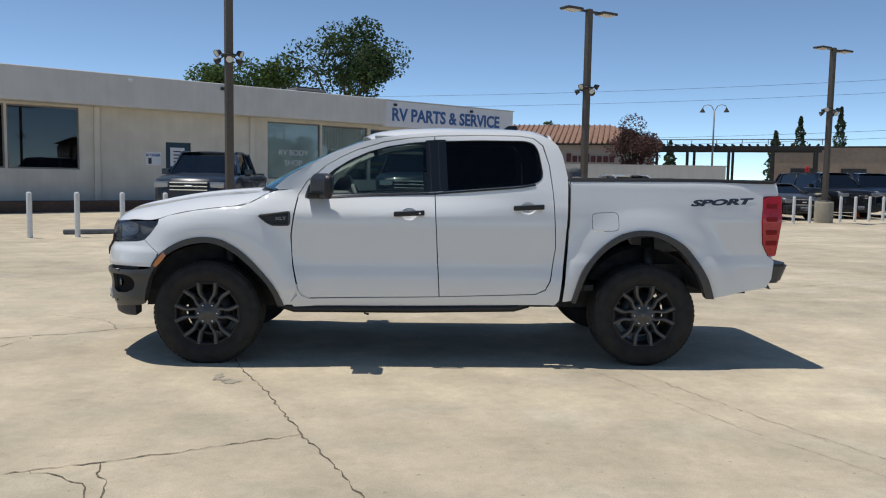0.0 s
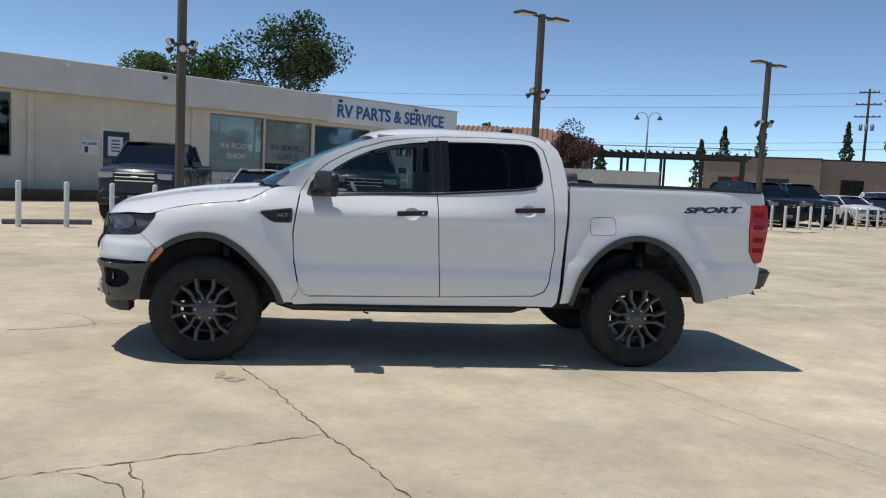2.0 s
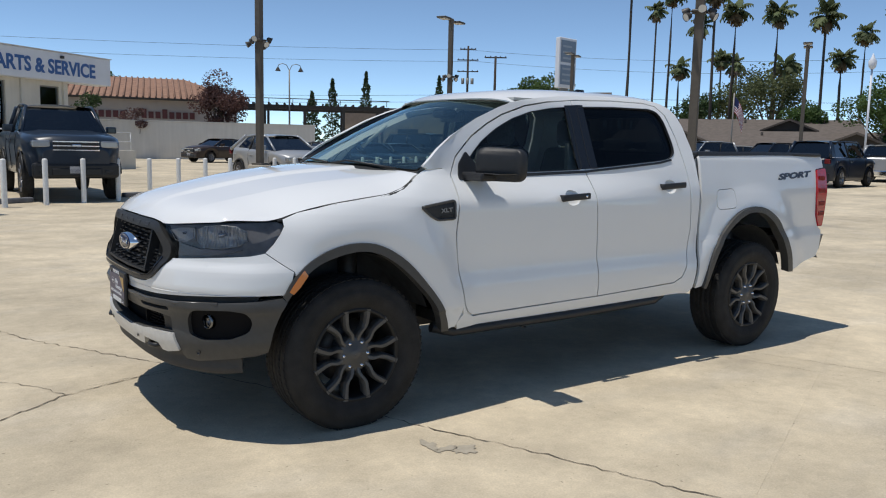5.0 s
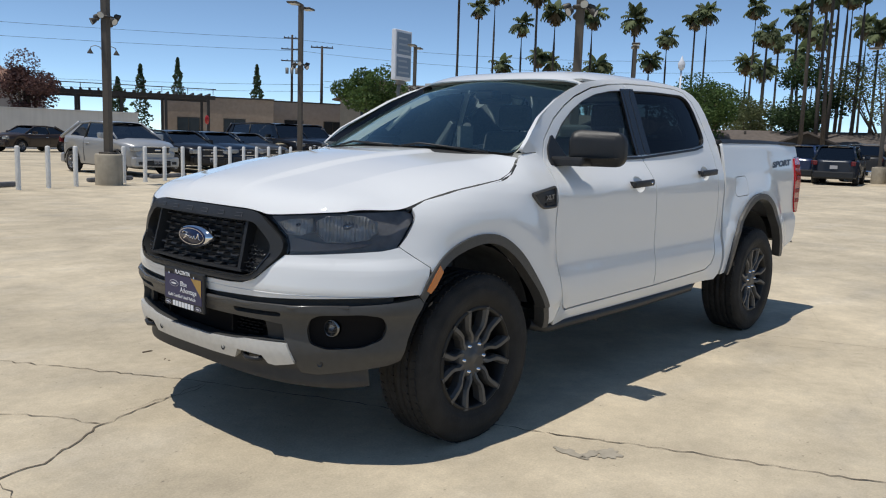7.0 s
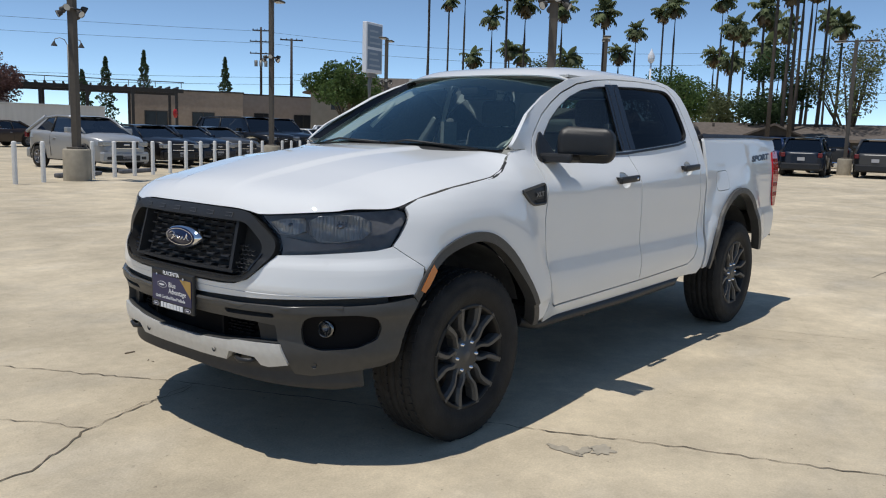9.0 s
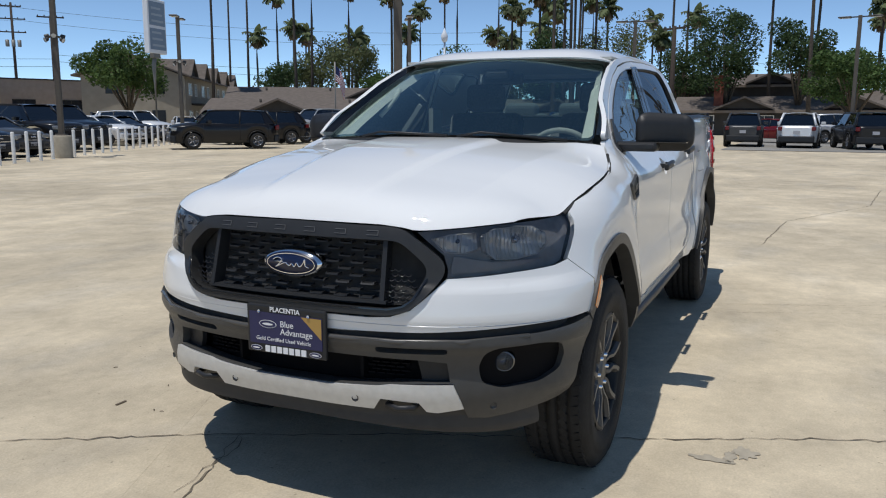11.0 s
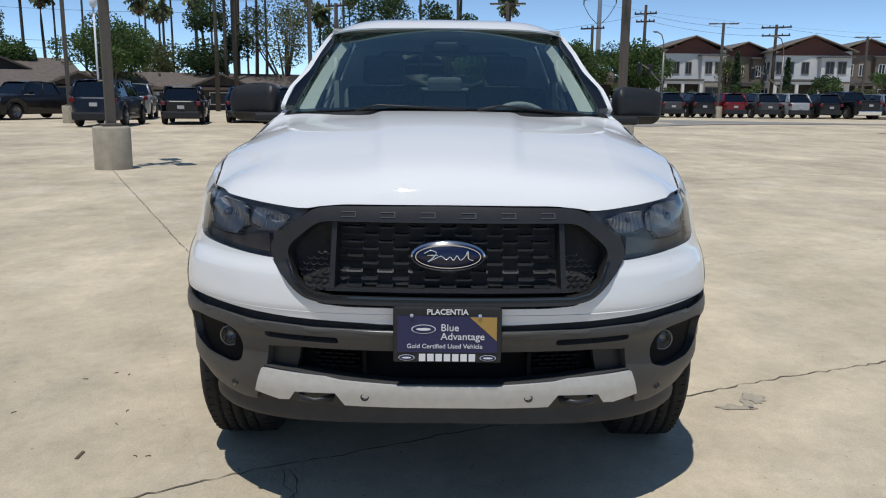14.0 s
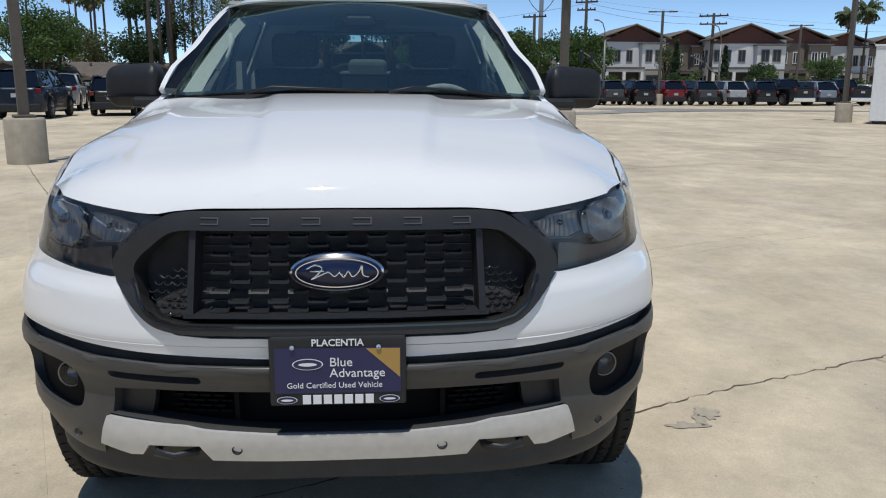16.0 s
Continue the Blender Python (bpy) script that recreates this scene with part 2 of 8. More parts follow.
def mirror_y(bm):
    """The same piece on the other side of y = 0."""
    b2 = bm.copy()
    for v in b2.verts:
        v.co.y = -v.co.y
    bmesh.ops.reverse_faces(b2, faces=b2.faces)
    return b2


def text(name, body, size, material, parent, m, extrude=0.002, align="CENTER", label="", bold=0.0, shear=0.0):
    cu = bpy.data.curves.new(name, "FONT")
    cu.body, cu.size, cu.extrude, cu.align_x, cu.align_y, cu.offset, cu.shear = body, size, extrude, align, "CENTER", bold, shear
    cu.resolution_u = 3
    tmp = bpy.data.objects.new(name, cu)
    scene.collection.objects.link(tmp)
    me = bpy.data.meshes.new_from_object(tmp.evaluated_get(bpy.context.evaluated_depsgraph_get()))
    bpy.data.objects.remove(tmp)
    me.materials.clear()
    me.materials.append(material)
    ob = new(name, me)
    ob.matrix_local = m
    if parent is not None:
        ob.parent = parent
    if label:
        ob["label"] = label
    return ob


# ==== the white pickup: nose towards -x, front axle at x = 0, rear axle at x = 3.221 ====
X0, NOSE, HALF, EXPO = 0.1, 0.98, 0.935, 3.0
WB, HUB = 3.221, 0.38
_th = np.linspace(0, math.pi / 2, 1200)
_px = X0 - NOSE * np.cos(_th) ** (2 / EXPO)
_py = HALF * np.sin(_th) ** (2 / EXPO)
_ps = np.concatenate(([0], np.cumsum(np.hypot(np.diff(_px), np.diff(_py)))))
S1 = float(_ps[-1])


def sg(y):
    """Girth from the middle of the nose to half-width y."""
    return math.copysign(float(np.interp(abs(y), _py, _ps)), y)


def sx(x):
    """Girth to the place x along the side."""
    return S1 + x - X0 if x > X0 else float(np.interp(x, _px, _ps))


def plan(s):
    if s >= S1:
        x = X0 + s - S1
        t = step(3.3, 4.5, x) * 0.045
        return x, HALF - t, 0.0, 1.0
    x, y = float(np.interp(s, _ps, _px)), float(np.interp(s, _ps, _py))
    gx, gy = -(((X0 - x) / NOSE) ** (EXPO - 1)) / NOSE, ((y / HALF) ** (EXPO - 1)) / HALF
    k = math.hypot(gx, gy) or 1
    return x, y, gx / k, gy / k


GAP = [(-0.46, 1.060), (-0.42, 1.066), (-0.30, 1.098), (-0.1, 1.138), (0.1, 1.163), (0.225, 1.178), (0.33, 1.215), (0.42, 1.268), (0.6, 1.30)]
T_CAB = [(0.36, 0.10), (0.42, 0.068), (0.48, 0.043), (0.55, 0.028), (0.61, 0.022), (0.655, 0.023), (0.70, 0.031), (0.745, 0.039), (0.78, 0.040), (0.90, 0.036), (1.0, 0.034), (1.08, 0.036), (1.16, 0.044), (1.24, 0.068), (1.30, 0.088), (1.45, 0.150), (1.60, 0.215), (1.70, 0.268), (1.75, 0.305), (1.80, 0.36)]
T_BED = [(0.36, 0.10), (0.46, 0.05), (0.55, 0.033), (0.70, 0.024), (0.76, 0.024), (0.81, 0.031), (0.85, 0.036), (0.95, 0.034), (1.10, 0.036), (1.20, 0.048), (1.30, 0.068), (1.36, 0.080), (1.40, 0.10), (1.44, 0.14)]
T_NOSE = [(0.30, 0.12), (0.36, 0.07), (0.42, 0.03), (0.50, 0.012), (0.57, 0.016), (0.62, 0.008), (0.66, -0.008), (0.685, -0.006), (0.70, 0.0), (0.74, -0.006), (0.79, 0.0), (0.835, 0.010), (0.87, 0.030), (0.92, 0.038), (1.0, 0.050), (1.06, 0.075), (1.12, 0.12)]


DRAW = [(1.0, 0.0), (1.10, 0.0), (1.20, 0.046), (1.28, 0.084), (1.36, 0.081), (1.45, 0.071), (1.53, 0.060), (1.584, 0.052), (1.653, 0.038), (1.704, 0.024), (1.80, 0.015)]


def inset(x, z):
    side = 0.035 + (smooth_interp(z, T_BED) if x > 2.648 else smooth_interp(z, T_CAB))
    if x < 0.75:
        zt = smooth_interp(x, GAP)
        f = min(1.0, max(0.0, (z - (zt - 0.16)) / 0.16))
        fen = 0.050 + 0.066 * (1 - math.sqrt(max(0.0, 1 - 0.97 * f * f))) if z > 0.55 else 0.035 + smooth_interp(z, T_CAB)
        k = step(0.40, 0.75, x)
        side = side * k + fen * (1 - k)
    # the shoulder draws in towards the windscreen's foot
    side += smooth_interp(z, DRAW) * step(0.05, 0.50, x) * (1 - step(1.25, 2.45, x))
    for c in (0.0, WB):
        r = math.hypot(x - c, (z - 0.40) * 0.98)
        if 0.30 < r < 0.90 and z > 0.36:
            side -= 0.036 * (1 - step(0.585, 0.80, r))
    if x < 0.0:
        k = step(-0.62, -0.15, x)
        side = side * k + smooth_interp(z, T_NOSE) * (1 - k)
        side -= 0.022 * step(-0.72, -0.50, x) * (1 - step(-0.36, -0.16, x)) * step(0.40, 0.5, z) * (1 - step(0.80, 0.98, z))
    return side


def body(s, z, out=0.0):
    """The skin of the truck at girth s (left side positive) and height z."""
    x, y, nx, ny = plan(abs(s))
    d = inset(x, z) - out
    return Vector((x - nx * d, -math.copysign(1, s) * (y - ny * d), z))


def skin(out=0.0):
    return lambda s, z: body(s, z, out)


truck = empty("pickup_truck", "white crew cab pickup truck parked on pale concrete", "pickup truck")


def both(name, bm, material, label="", parent=None):
    """A left part and its twin on the right."""
    b2 = mirror_y(bm)
    a = part(name, bm, material, parent or truck, label)
    b = part(name, b2, material, parent or truck, label)
    return a, b


def side_poly(pts):
    return [(sx(p[0]), p[1]) for p in pts]


# front fender
FLARE_F = [(-0.389, 0.716), (-0.35, 0.79), (-0.265, 0.868), (-0.15, 0.925), (-0.019, 0.947), (0.12, 0.925), (0.269, 0.835), (0.40, 0.70), (0.486, 0.591), (0.53, 0.50), (0.553, 0.441)]
FLARE_F = flow(FLARE_F, 4)
DOOR_F = [(0.648, 1.262), (0.607, 0.963), (0.612, 0.82), (0.622, 0.74), (0.657, 0.566), (0.685, 0.522), (0.731, 0.497)]
FL_OUT = FLARE_F
fen_low = [p for p in FL_OUT[::-1] if p[0] > -0.335]
fen = [(-0.375, 1.066)] + [(x, z - 0.003) for x, z in GAP[2:8]] + [(0.50, 1.292), (0.60, 1.298), (0.637, 1.27)] + [(x - 0.007, z) for x, z in DOOR_F[1:5]] + [(0.60, 0.46)] + fen_low + [(-0.337, 0.830), (-0.404, 0.876), (-0.461, 0.917), (-0.425, 0.955), (-0.392, 1.0), (-0.372, 1.035)]
both("front_fender", sheet(side_poly(fen), [side_poly([(0.372, 1.108), (0.595, 1.138), (0.594, 1.038), (0.472, 1.036), (0.43, 1.056)])], skin(), 0.035, 0.035), WHITE)

# white nose band under the lamps and grille
HOODZ = [(0, 1.048), (0.30, 1.046), (0.40, 1.038), (0.45, 1.030), (0.58, 1.038), (0.68, 1.046), (0.76, 1.052)]
nose_top = [(sg(y), z) for y, z in ((0.0, 0.745), (0.30, 0.746), (0.375, 0.752), (0.44, 0.775), (0.50, 0.828), (0.550, 0.876), (0.586, 0.878), (0.68, 0.885), (0.745, 0.891))] + side_poly([(-0.53, 0.901), (-0.50, 0.906), (-0.463, 0.914), (-0.406, 0.873), (-0.341, 0.828)] + [p for p in FLARE_F[::-1] if p[0] < -0.345])
nose_bot = [(sx(-0.395), 0.724), (sx(-0.48), 0.724), (sg(0.80), 0.722), (sg(0.67), 0.714), (sg(0.48), 0.703), (sg(0.2), 0.695), (sg(0.0), 0.694)]
nose = nose_top + nose_bot[:-1] + [(-a, b) for a, b in nose_bot[::-1]] + [(-a, b) for a, b in nose_top[1:][::-1]]
part("nose_panel", sheet(nose, [], skin(), 0.03, 0.02), WHITE, truck)

# bonnet
edge = [body(sg(y), z) for y, z in HOODZ] + [body(sx(x), smooth_interp(x, GAP)) for x in (-0.46, -0.40, -0.30, -0.2, -0.1, 0.0, 0.1, 0.2, 0.3, 0.36, 0.40, 0.43)]
edge = [Vector((e.x, abs(e.y), e.z)) for e in edge]
lip = [body(sg(y), smooth_interp(y, HOODZ)) for y in np.linspace(0.0, 0.76, 39)]
lip = [Vector((e.x, abs(e.y), e.z)) for e in lip] + [edge[7]]
EY = [(edge[0].x - 0.001, 0.0)] + [(e.x, e.y) for e in edge[1:]]
EZ = [(e.x, e.z) for e in edge]
ZC = [(-0.9, 1.112), (-0.65, 1.168), (-0.52, 1.197), (-0.30, 1.242), (-0.10, 1.272), (0.15, 1.296), (0.32, 1.306), (0.5, 1.312)]
FX = [(0.0, lip[0].x)] + [(e.y, e.x) for e in lip[1:]]
FZ = [(0.0, lip[0].z)] + [(e.y, e.z) for e in lip[1:]]


def bonnet(x, y):
    a, xs_ = abs(y), max(x, edge[7].x)
    ye, ze, zc = smooth_interp(xs_, EY), smooth_interp(xs_, EZ), smooth_interp(x, ZC)
    d = smooth_interp(xs_, ZC) - ze
    # two creases run back from the nose: a raised middle and a shoulder
    c1, c2 = interp(x, [(-0.8, 0.19), (0.3, 0.285)]), interp(x, [(-0.75, 0.52), (0.31, 0.63)])
    mid = zc - 0.05 * d * (min(a, c1) / c1) ** 2 - 0.012 * step(c1 - 0.010, c1 + 0.045, a) * step(-0.85, -0.45, x)
    if a > c1:
        mid -= 0.22 * d * (min(a, c2) - c1) / (c2 - c1)
    if a > c2:
        q = (min(a, ye) - c2) / (ye - c2)
        mid = mid + (ze - mid) * (0.60 * q + 0.40 * q ** 2.2)
    # the front edge rolls up from the lamps and the grille
    u = max(0.0, x - smooth_interp(a, FX))
    fz = smooth_interp(a, FZ)
    return Vector((x, y, fz + (mid - fz) * (1 - math.exp(-u / 0.045))))


half_rim = [(e.x, e.y - 0.0015) for e in lip[1:] + edge[8:]] + [(0.432, edge[-1].y - 0.02), (0.395, 0.59), (0.345, 0.40), (0.297, 0.0)]
rim_b = [(edge[0].x, 0.0)] + half_rim + [(a, -b) for a, b in half_rim[:-1][::-1]]
part("bonnet", sheet(rim_b, [], bonnet, 0.025, 0.02, rim=0), WHITE, truck)
for s_ in (1, -1):
    gut = [body(s_ * sx(x), smooth_interp(x, GAP) - 0.013, -0.013) for x in (-0.40, -0.30, -0.2, -0.1, 0.0, 0.1, 0.2, 0.3, 0.38)]
    part("bonnet_gutter", tube(gut, 0.008, 6), LINER, truck)

# cab side: pillars, sill and roof rail around the doors
ROOFL = [(0.47, 1.312), (0.58, 1.405), (0.695, 1.476), (0.80, 1.533), (0.898, 1.584), (1.072, 1.653), (1.18, 1.685), (1.271, 1.704), (1.40, 1.722), (1.55, 1.738), (1.70, 1.748), (1.98, 1.757), (2.25, 1.755), (2.38, 1.747), (2.47, 1.730), (2.54, 1.700)]
REAR = [(2.585, 1.655), (2.615, 1.58), (2.645, 1.42), (2.644, 1.345), (2.632, 1.10), (2.61, 0.80), (2.578, 0.49)]
doors_hole = [(0.660, 1.295), (0.70, 1.365), (0.835, 1.482), (0.96, 1.556), (1.08, 1.612), (1.27, 1.672), (1.45, 1.702), (1.70, 1.724), (2.0, 1.733), (2.30, 1.731), (2.41, 1.712), (2.475, 1.655), (2.515, 1.50), (2.535, 1.283), (2.552, 0.887), (2.515, 0.635), (2.48, 0.565), (2.406, 0.530), (1.69, 0.507), (0.731, 0.490), (0.680, 0.515), (0.650, 0.566), (0.615, 0.74), (0.600, 0.963), (0.640, 1.262)]
cabside = ROOFL + REAR + [(2.55, 0.452), (1.6, 0.440), (0.62, 0.432), (0.605, 0.47), (0.652, 0.52), (0.638, 0.57), (0.603, 0.74), (0.590, 0.963), (0.628, 1.262), (0.60, 1.302), (0.50, 1.296)]
both("cab_side", sheet(side_poly(cabside), [side_poly(doors_hole)], skin(), 0.06, 0.03), WHITE)
WIN_F = [(0.735, 1.262), (0.80, 1.362), (0.90, 1.452), (1.02, 1.528), (1.15, 1.588), (1.30, 1.634), (1.48, 1.664), (1.615, 1.675), (1.632, 1.290)]
WIN_R = [(1.690, 1.294), (1.674, 1.678), (2.00, 1.690), (2.34, 1.690), (2.405, 1.668), (2.436, 1.61), (2.460, 1.45), (2.452, 1.398), (2.405, 1.366), (2.30, 1.348)]


top_f = [(0.668, 1.293), (0.706, 1.358), (0.84, 1.474), (0.963, 1.548), (1.083, 1.604), (1.273, 1.664), (1.453, 1.694), (1.648, 1.713)]
door_f = top_f + [(1.650, 1.28), (1.655, 1.10), (1.686, 0.514)] + [(x + 0.003, z + 0.003) for x, z in DOOR_F[::-1]]
top_r = [(1.656, 1.713), (2.0, 1.725), (2.295, 1.723), (2.40, 1.706), (2.466, 1.650), (2.507, 1.50), (2.528, 1.283), (2.545, 0.887), (2.508, 0.640), (2.474, 0.572), (2.404, 0.538), (1.693, 0.514), (1.662, 1.10), (1.657, 1.28)]
for nm, poly, win in (("front_door", door_f, WIN_F), ("rear_door", top_r, WIN_R)):
    hole = fillet(win, 0.03, 3)
    hx, hz = (1.463, 1.129) if nm == "front_door" else (2.341, 1.182)
    cup = [(sx(hx + 0.058 * math.cos(2 * math.pi * k / 20)), hz - 0.002 + 0.046 * math.sin(2 * math.pi * k / 20)) for k in range(20)]
    bm = sheet(side_poly(poly), [side_poly(hole), cup], skin(), 0.05, 0.03, rim=0.012)
    dl, dr = both(nm, bm, WHITE)
    both("finger_recess", sheet(cup, [], lambda u, v, cu=sx(hx), cz=hz - 0.002: body(u, v, -0.024 * max(0.0, 1 - ((u - cu) / 0.058) ** 2 - ((v - cz) / 0.046) ** 2) ** 0.6), 0.012, 0.012, rim=0), WHITE)
    inner = [(x + 0.018 * ((1.2 if nm == "front_door" else 2.07) - x), z + 0.022 * (1.48 - z)) for x, z in win]
    fr = sheet(side_poly(hole), [side_poly(fillet(inner, 0.03, 3))], skin(0.004), 0.06, 0.04, rim=0.02)
    fr2 = mirror_y(fr)
    gl = sheet(side_poly(hole), [], skin(-0.012), 0.08, 0.06, rim=0)
    gl2 = mirror_y(gl)
    gm = CLEARG if nm == "front_door" else TINTG
    for d, f, g in ((dl, fr, gl), (dr, fr2, gl2)):
        part("window_trim", f, BLACKP, d, "gloss black window trim")
        g = part("window_pane", g, gm, d, "tinted side window")
        g.visible_shadow = False
# black applique over the middle pillar
both("pillar_cover", sheet(side_poly([(1.600, 1.292), (1.582, 1.682), (1.70, 1.690), (1.735, 1.690), (1.752, 1.300)]), [], skin(0.003), 0.03, 0.06, rim=0.012), GLOSSB, "black middle pillar cover")
both("belt_moulding", sheet(side_poly([(0.72, 1.246), (1.20, 1.272), (1.65, 1.286), (2.28, 1.342), (2.40, 1.362), (2.40, 1.350), (2.29, 1.330), (1.65, 1.273), (1.20, 1.258), (0.72, 1.233)]), [], skin(0.008), 0.1, 0.02, rim=0.012), BLACKP)

both("mirror_sail", sheet(side_poly(fillet([(0.690, 1.242), (0.716, 1.330), (0.775, 1.395), (0.875, 1.268), (0.870, 1.238)], 0.012)), [], skin(0.010), 0.03, 0.03, rim=0.02), BLACKP)
# windscreen, pillars beside it, roof
YB, YT = 0.705, 0.562


def screen(u, v):
    hw = YB + (YT - YB) * v
    xb, xt = 0.275 + 0.20 * u * u, 1.08 + 0.15 * u * u
    zb, zt = 1.315 - 0.026 * u * u, 1.706 - 0.022 * u * u
    return Vector((xb + (xt - xb) * v, -u * hw, zb + (zt - zb) * v + 0.022 * math.sin(math.pi * v)))


sq = [(-0.985, 0.0), (0.985, 0.0), (0.985, 0.995), (-0.985, 0.995)]
ws = part("windscreen", sheet(fillet(sq, 0.05), [], screen, 0.12, 0.08, rim=0), SHIELDG, truck, "tinted windscreen")
ws.visible_shadow = False
part("screen_border", sheet(fillet(sq, 0.05), [fillet([(-0.980, 0.035), (0.980, 0.035), (0.980, 0.970), (-0.980, 0.970)], 0.06)], lambda u, v: screen(u, v) - Vector((-0.004, 0, 0.006)), 0.12, 0.08, rim=0), GLOSSB, truck)


def bridge(c1, c2):
    bm = bmesh.new()
    a, b = [bm.verts.new(p) for p in c1], [bm.verts.new(p) for p in c2]
    for i in range(len(a) - 1):
        f = bm.faces.new((a[i], a[i + 1], b[i + 1], b[i]))
        f.smooth = True
    bmesh.ops.recalc_face_normals(bm, faces=bm.faces)
    return bm


pil_out = [body(sx(x), z) for x, z in ROOFL[:8]]
pil_in = []
for p in pil_out:
    v = min(1.0, max(0.0, (p.z - 1.289) / (1.684 - 1.289)))
    pil_in.append(screen(0.992, v))
mids = [a * 0.5 + b * 0.5 + Vector((-0.008, -0.010, 0.006)) for a, b in zip(pil_out, pil_in)]
b1 = bridge(pil_out, mids)
b2 = bridge(mids, pil_in)
both("windscreen_pillar", b1, WHITE)
both("pillar_seal", b2, GLOSSB)
rail = [body(sx(x), z) for x, z in ROOFL[6:]]
RY = [(p.x, abs(p.y)) for p in rail]
RZ = [(p.x, p.z) for p in rail]


def roof(x, u):
    xq = min(max(x, RY[0][0]), RY[-1][0])
    ye, ze = interp(xq, RY), interp(xq, RZ)
    fall = 0.10 * step(2.42, 2.56, x) ** 2
    lead = x + 0.10 * u * u * (1 - step(1.1, 1.7, x)) - 0.008
    rib = 0.004 * math.cos(u * 14) * step(1.5, 1.7, x) * (1 - step(2.3, 2.4, x)) * (1 if abs(u) < 0.68 else 0)
    zc = smooth_interp(x, [(1.08, 1.712), (1.13, 1.738), (1.22, 1.763), (1.45, 1.786), (1.75, 1.795), (2.2, 1.793), (2.40, 1.783), (2.56, 1.745)])
    z = ze + (zc - ze) * (1 - abs(u) ** 6) + rib
    return Vector((lead, -u * ye, z - fall * 0.2))


part("roof", sheet([(1.085, -1), (2.54, -1), (2.54, 1), (1.085, 1)], [], roof, 0.06, 0.07, rim=0.008, flip=True), WHITE, truck)
fin = bmesh.new()
add_box(fin, 2.19, 2.36, -0.028, 0.028, 1.775, 1.845, 0.012)
for v in fin.verts:
    k = (v.co.z - 1.775) / 0.07
    v.co.x = 2.19 + (v.co.x - 2.19) * (1 - 0.55 * k) + 0.095 * k
    v.co.y *= 1 - 0.7 * k
part("roof_antenna", fin, GLOSSB, truck, "black shark-fin aerial")

# back of the cab
crow = [body(sx(x), z) for x, z in [(2.54, 1.700)] + REAR]


def cabback(u, z):
    y = interp(z, [(p.z, abs(p.y)) for p in crow[::-1]])
    x = interp(z, [(p.z, p.x) for p in crow[::-1]])
    return Vector((x + 0.03 * (1 - u * u), -u * y, z))


part("cab_back", sheet([(-1, 0.5), (1, 0.5), (1, 1.70), (0.7, 1.745), (-0.7, 1.745), (-1, 1.70)], [fillet([(-0.72, 1.40), (0.72, 1.40), (0.68, 1.66), (-0.68, 1.66)], 0.06)], cabback, 0.2, 0.08, rim=0.02, flip=True), WHITE, truck)
part("rear_window", sheet(fillet([(-0.74, 1.39), (0.74, 1.39), (0.70, 1.67), (-0.70, 1.67)], 0.06), [], lambda u, z: cabback(u, z) - Vector((0.012, 0, 0)), 0.3, 0.1, rim=0), CLEARG, truck, "tinted rear window")

# load bed
FLARE_R = [(2.668, 0.478), (2.69, 0.56), (2.74, 0.72), (2.83, 0.84), (2.925, 0.932), (3.03, 0.995), (3.155, 1.025), (3.29, 1.018), (3.412, 0.972), (3.52, 0.90), (3.612, 0.787), (3.69, 0.66), (3.738, 0.525)]
FLARE_R = flow(FLARE_R, 4)
bedside = [(2.604, 0.482), (2.634, 0.80), (2.654, 1.10), (2.664, 1.36), (2.664, 1.385), (2.70, 1.396), (3.4, 1.402), (4.235, 1.404), (4.245, 1.30), (4.125, 1.288), (4.108, 1.10), (4.118, 0.93), (4.165, 0.838), (4.215, 0.80), (4.20, 0.66), (4.165, 0.595), (3.75, 0.518)] + FLARE_R[::-1][:-1]
both("bed_side", sheet(side_poly(bedside), [side_poly(fillet([(2.812, 1.152), (3.010, 1.160), (3.016, 1.02), (2.818, 1.01)], 0.04))], skin(), 0.05, 0.04), WHITE)
both("fuel_flap", sheet(side_poly(fillet([(2.816, 1.148), (3.006, 1.156), (3.012, 1.024), (2.822, 1.014)], 0.037)), [], skin(0.0005), 0.05, 0.05, rim=0.01), WHITE)
lamp_poly = [(4.128, 1.284), (4.262, 1.296), (4.262, 1.10), (4.225, 0.836), (4.17, 0.836), (4.122, 0.93), (4.112, 1.10)]
REDD = mat("dark_red_lens", (0.22, 0.004, 0.008), 0.2, spec=0.25)
tl = both("tail_light", sheet(side_poly(fillet(lamp_poly, 0.02)), [], skin(0.012), 0.03, 0.04, rim=0.05), REDL, "red tail light")
for o, s in zip(tl, (1, -1)):
    for z in (1.20, 1.10, 1.00, 0.92):
        p, q = body(s * sx(4.14), z, 0.013), body(s * sx(4.225), z, 0.013)
        c = (p + q) / 2
        part("lamp_bar", box(p.x, q.x, c.y - 0.004, c.y + 0.004, z, z + 0.035, 0.003), REDD, o)
both("bed_rail_cap", sheet(side_poly([(2.664, 1.385), (3.4, 1.394), (4.24, 1.396), (4.24, 1.412), (3.4, 1.418), (2.664, 1.412)]), [], skin(0.006), 0.1, 0.02, rim=0.05), BLACKP)
part("bed_cover", box(2.69, 4.22, -0.79, 0.79, 1.385, 1.408, 0.012, segs=2), BED, truck, "black folded soft bed cover")
part("bed_front_wall", box(2.675, 2.70, -0.78, 0.78, 0.60, 1.384), WHITE, truck)
part("tailgate", box(4.205, 4.25, -0.74, 0.74, 0.66, 1.40, 0.015, segs=2), WHITE, truck)
part("bed_floor", box(2.70, 4.20, -0.56, 0.56, 0.70, 0.74), BLACKP, truck)
rb = bmesh.new()
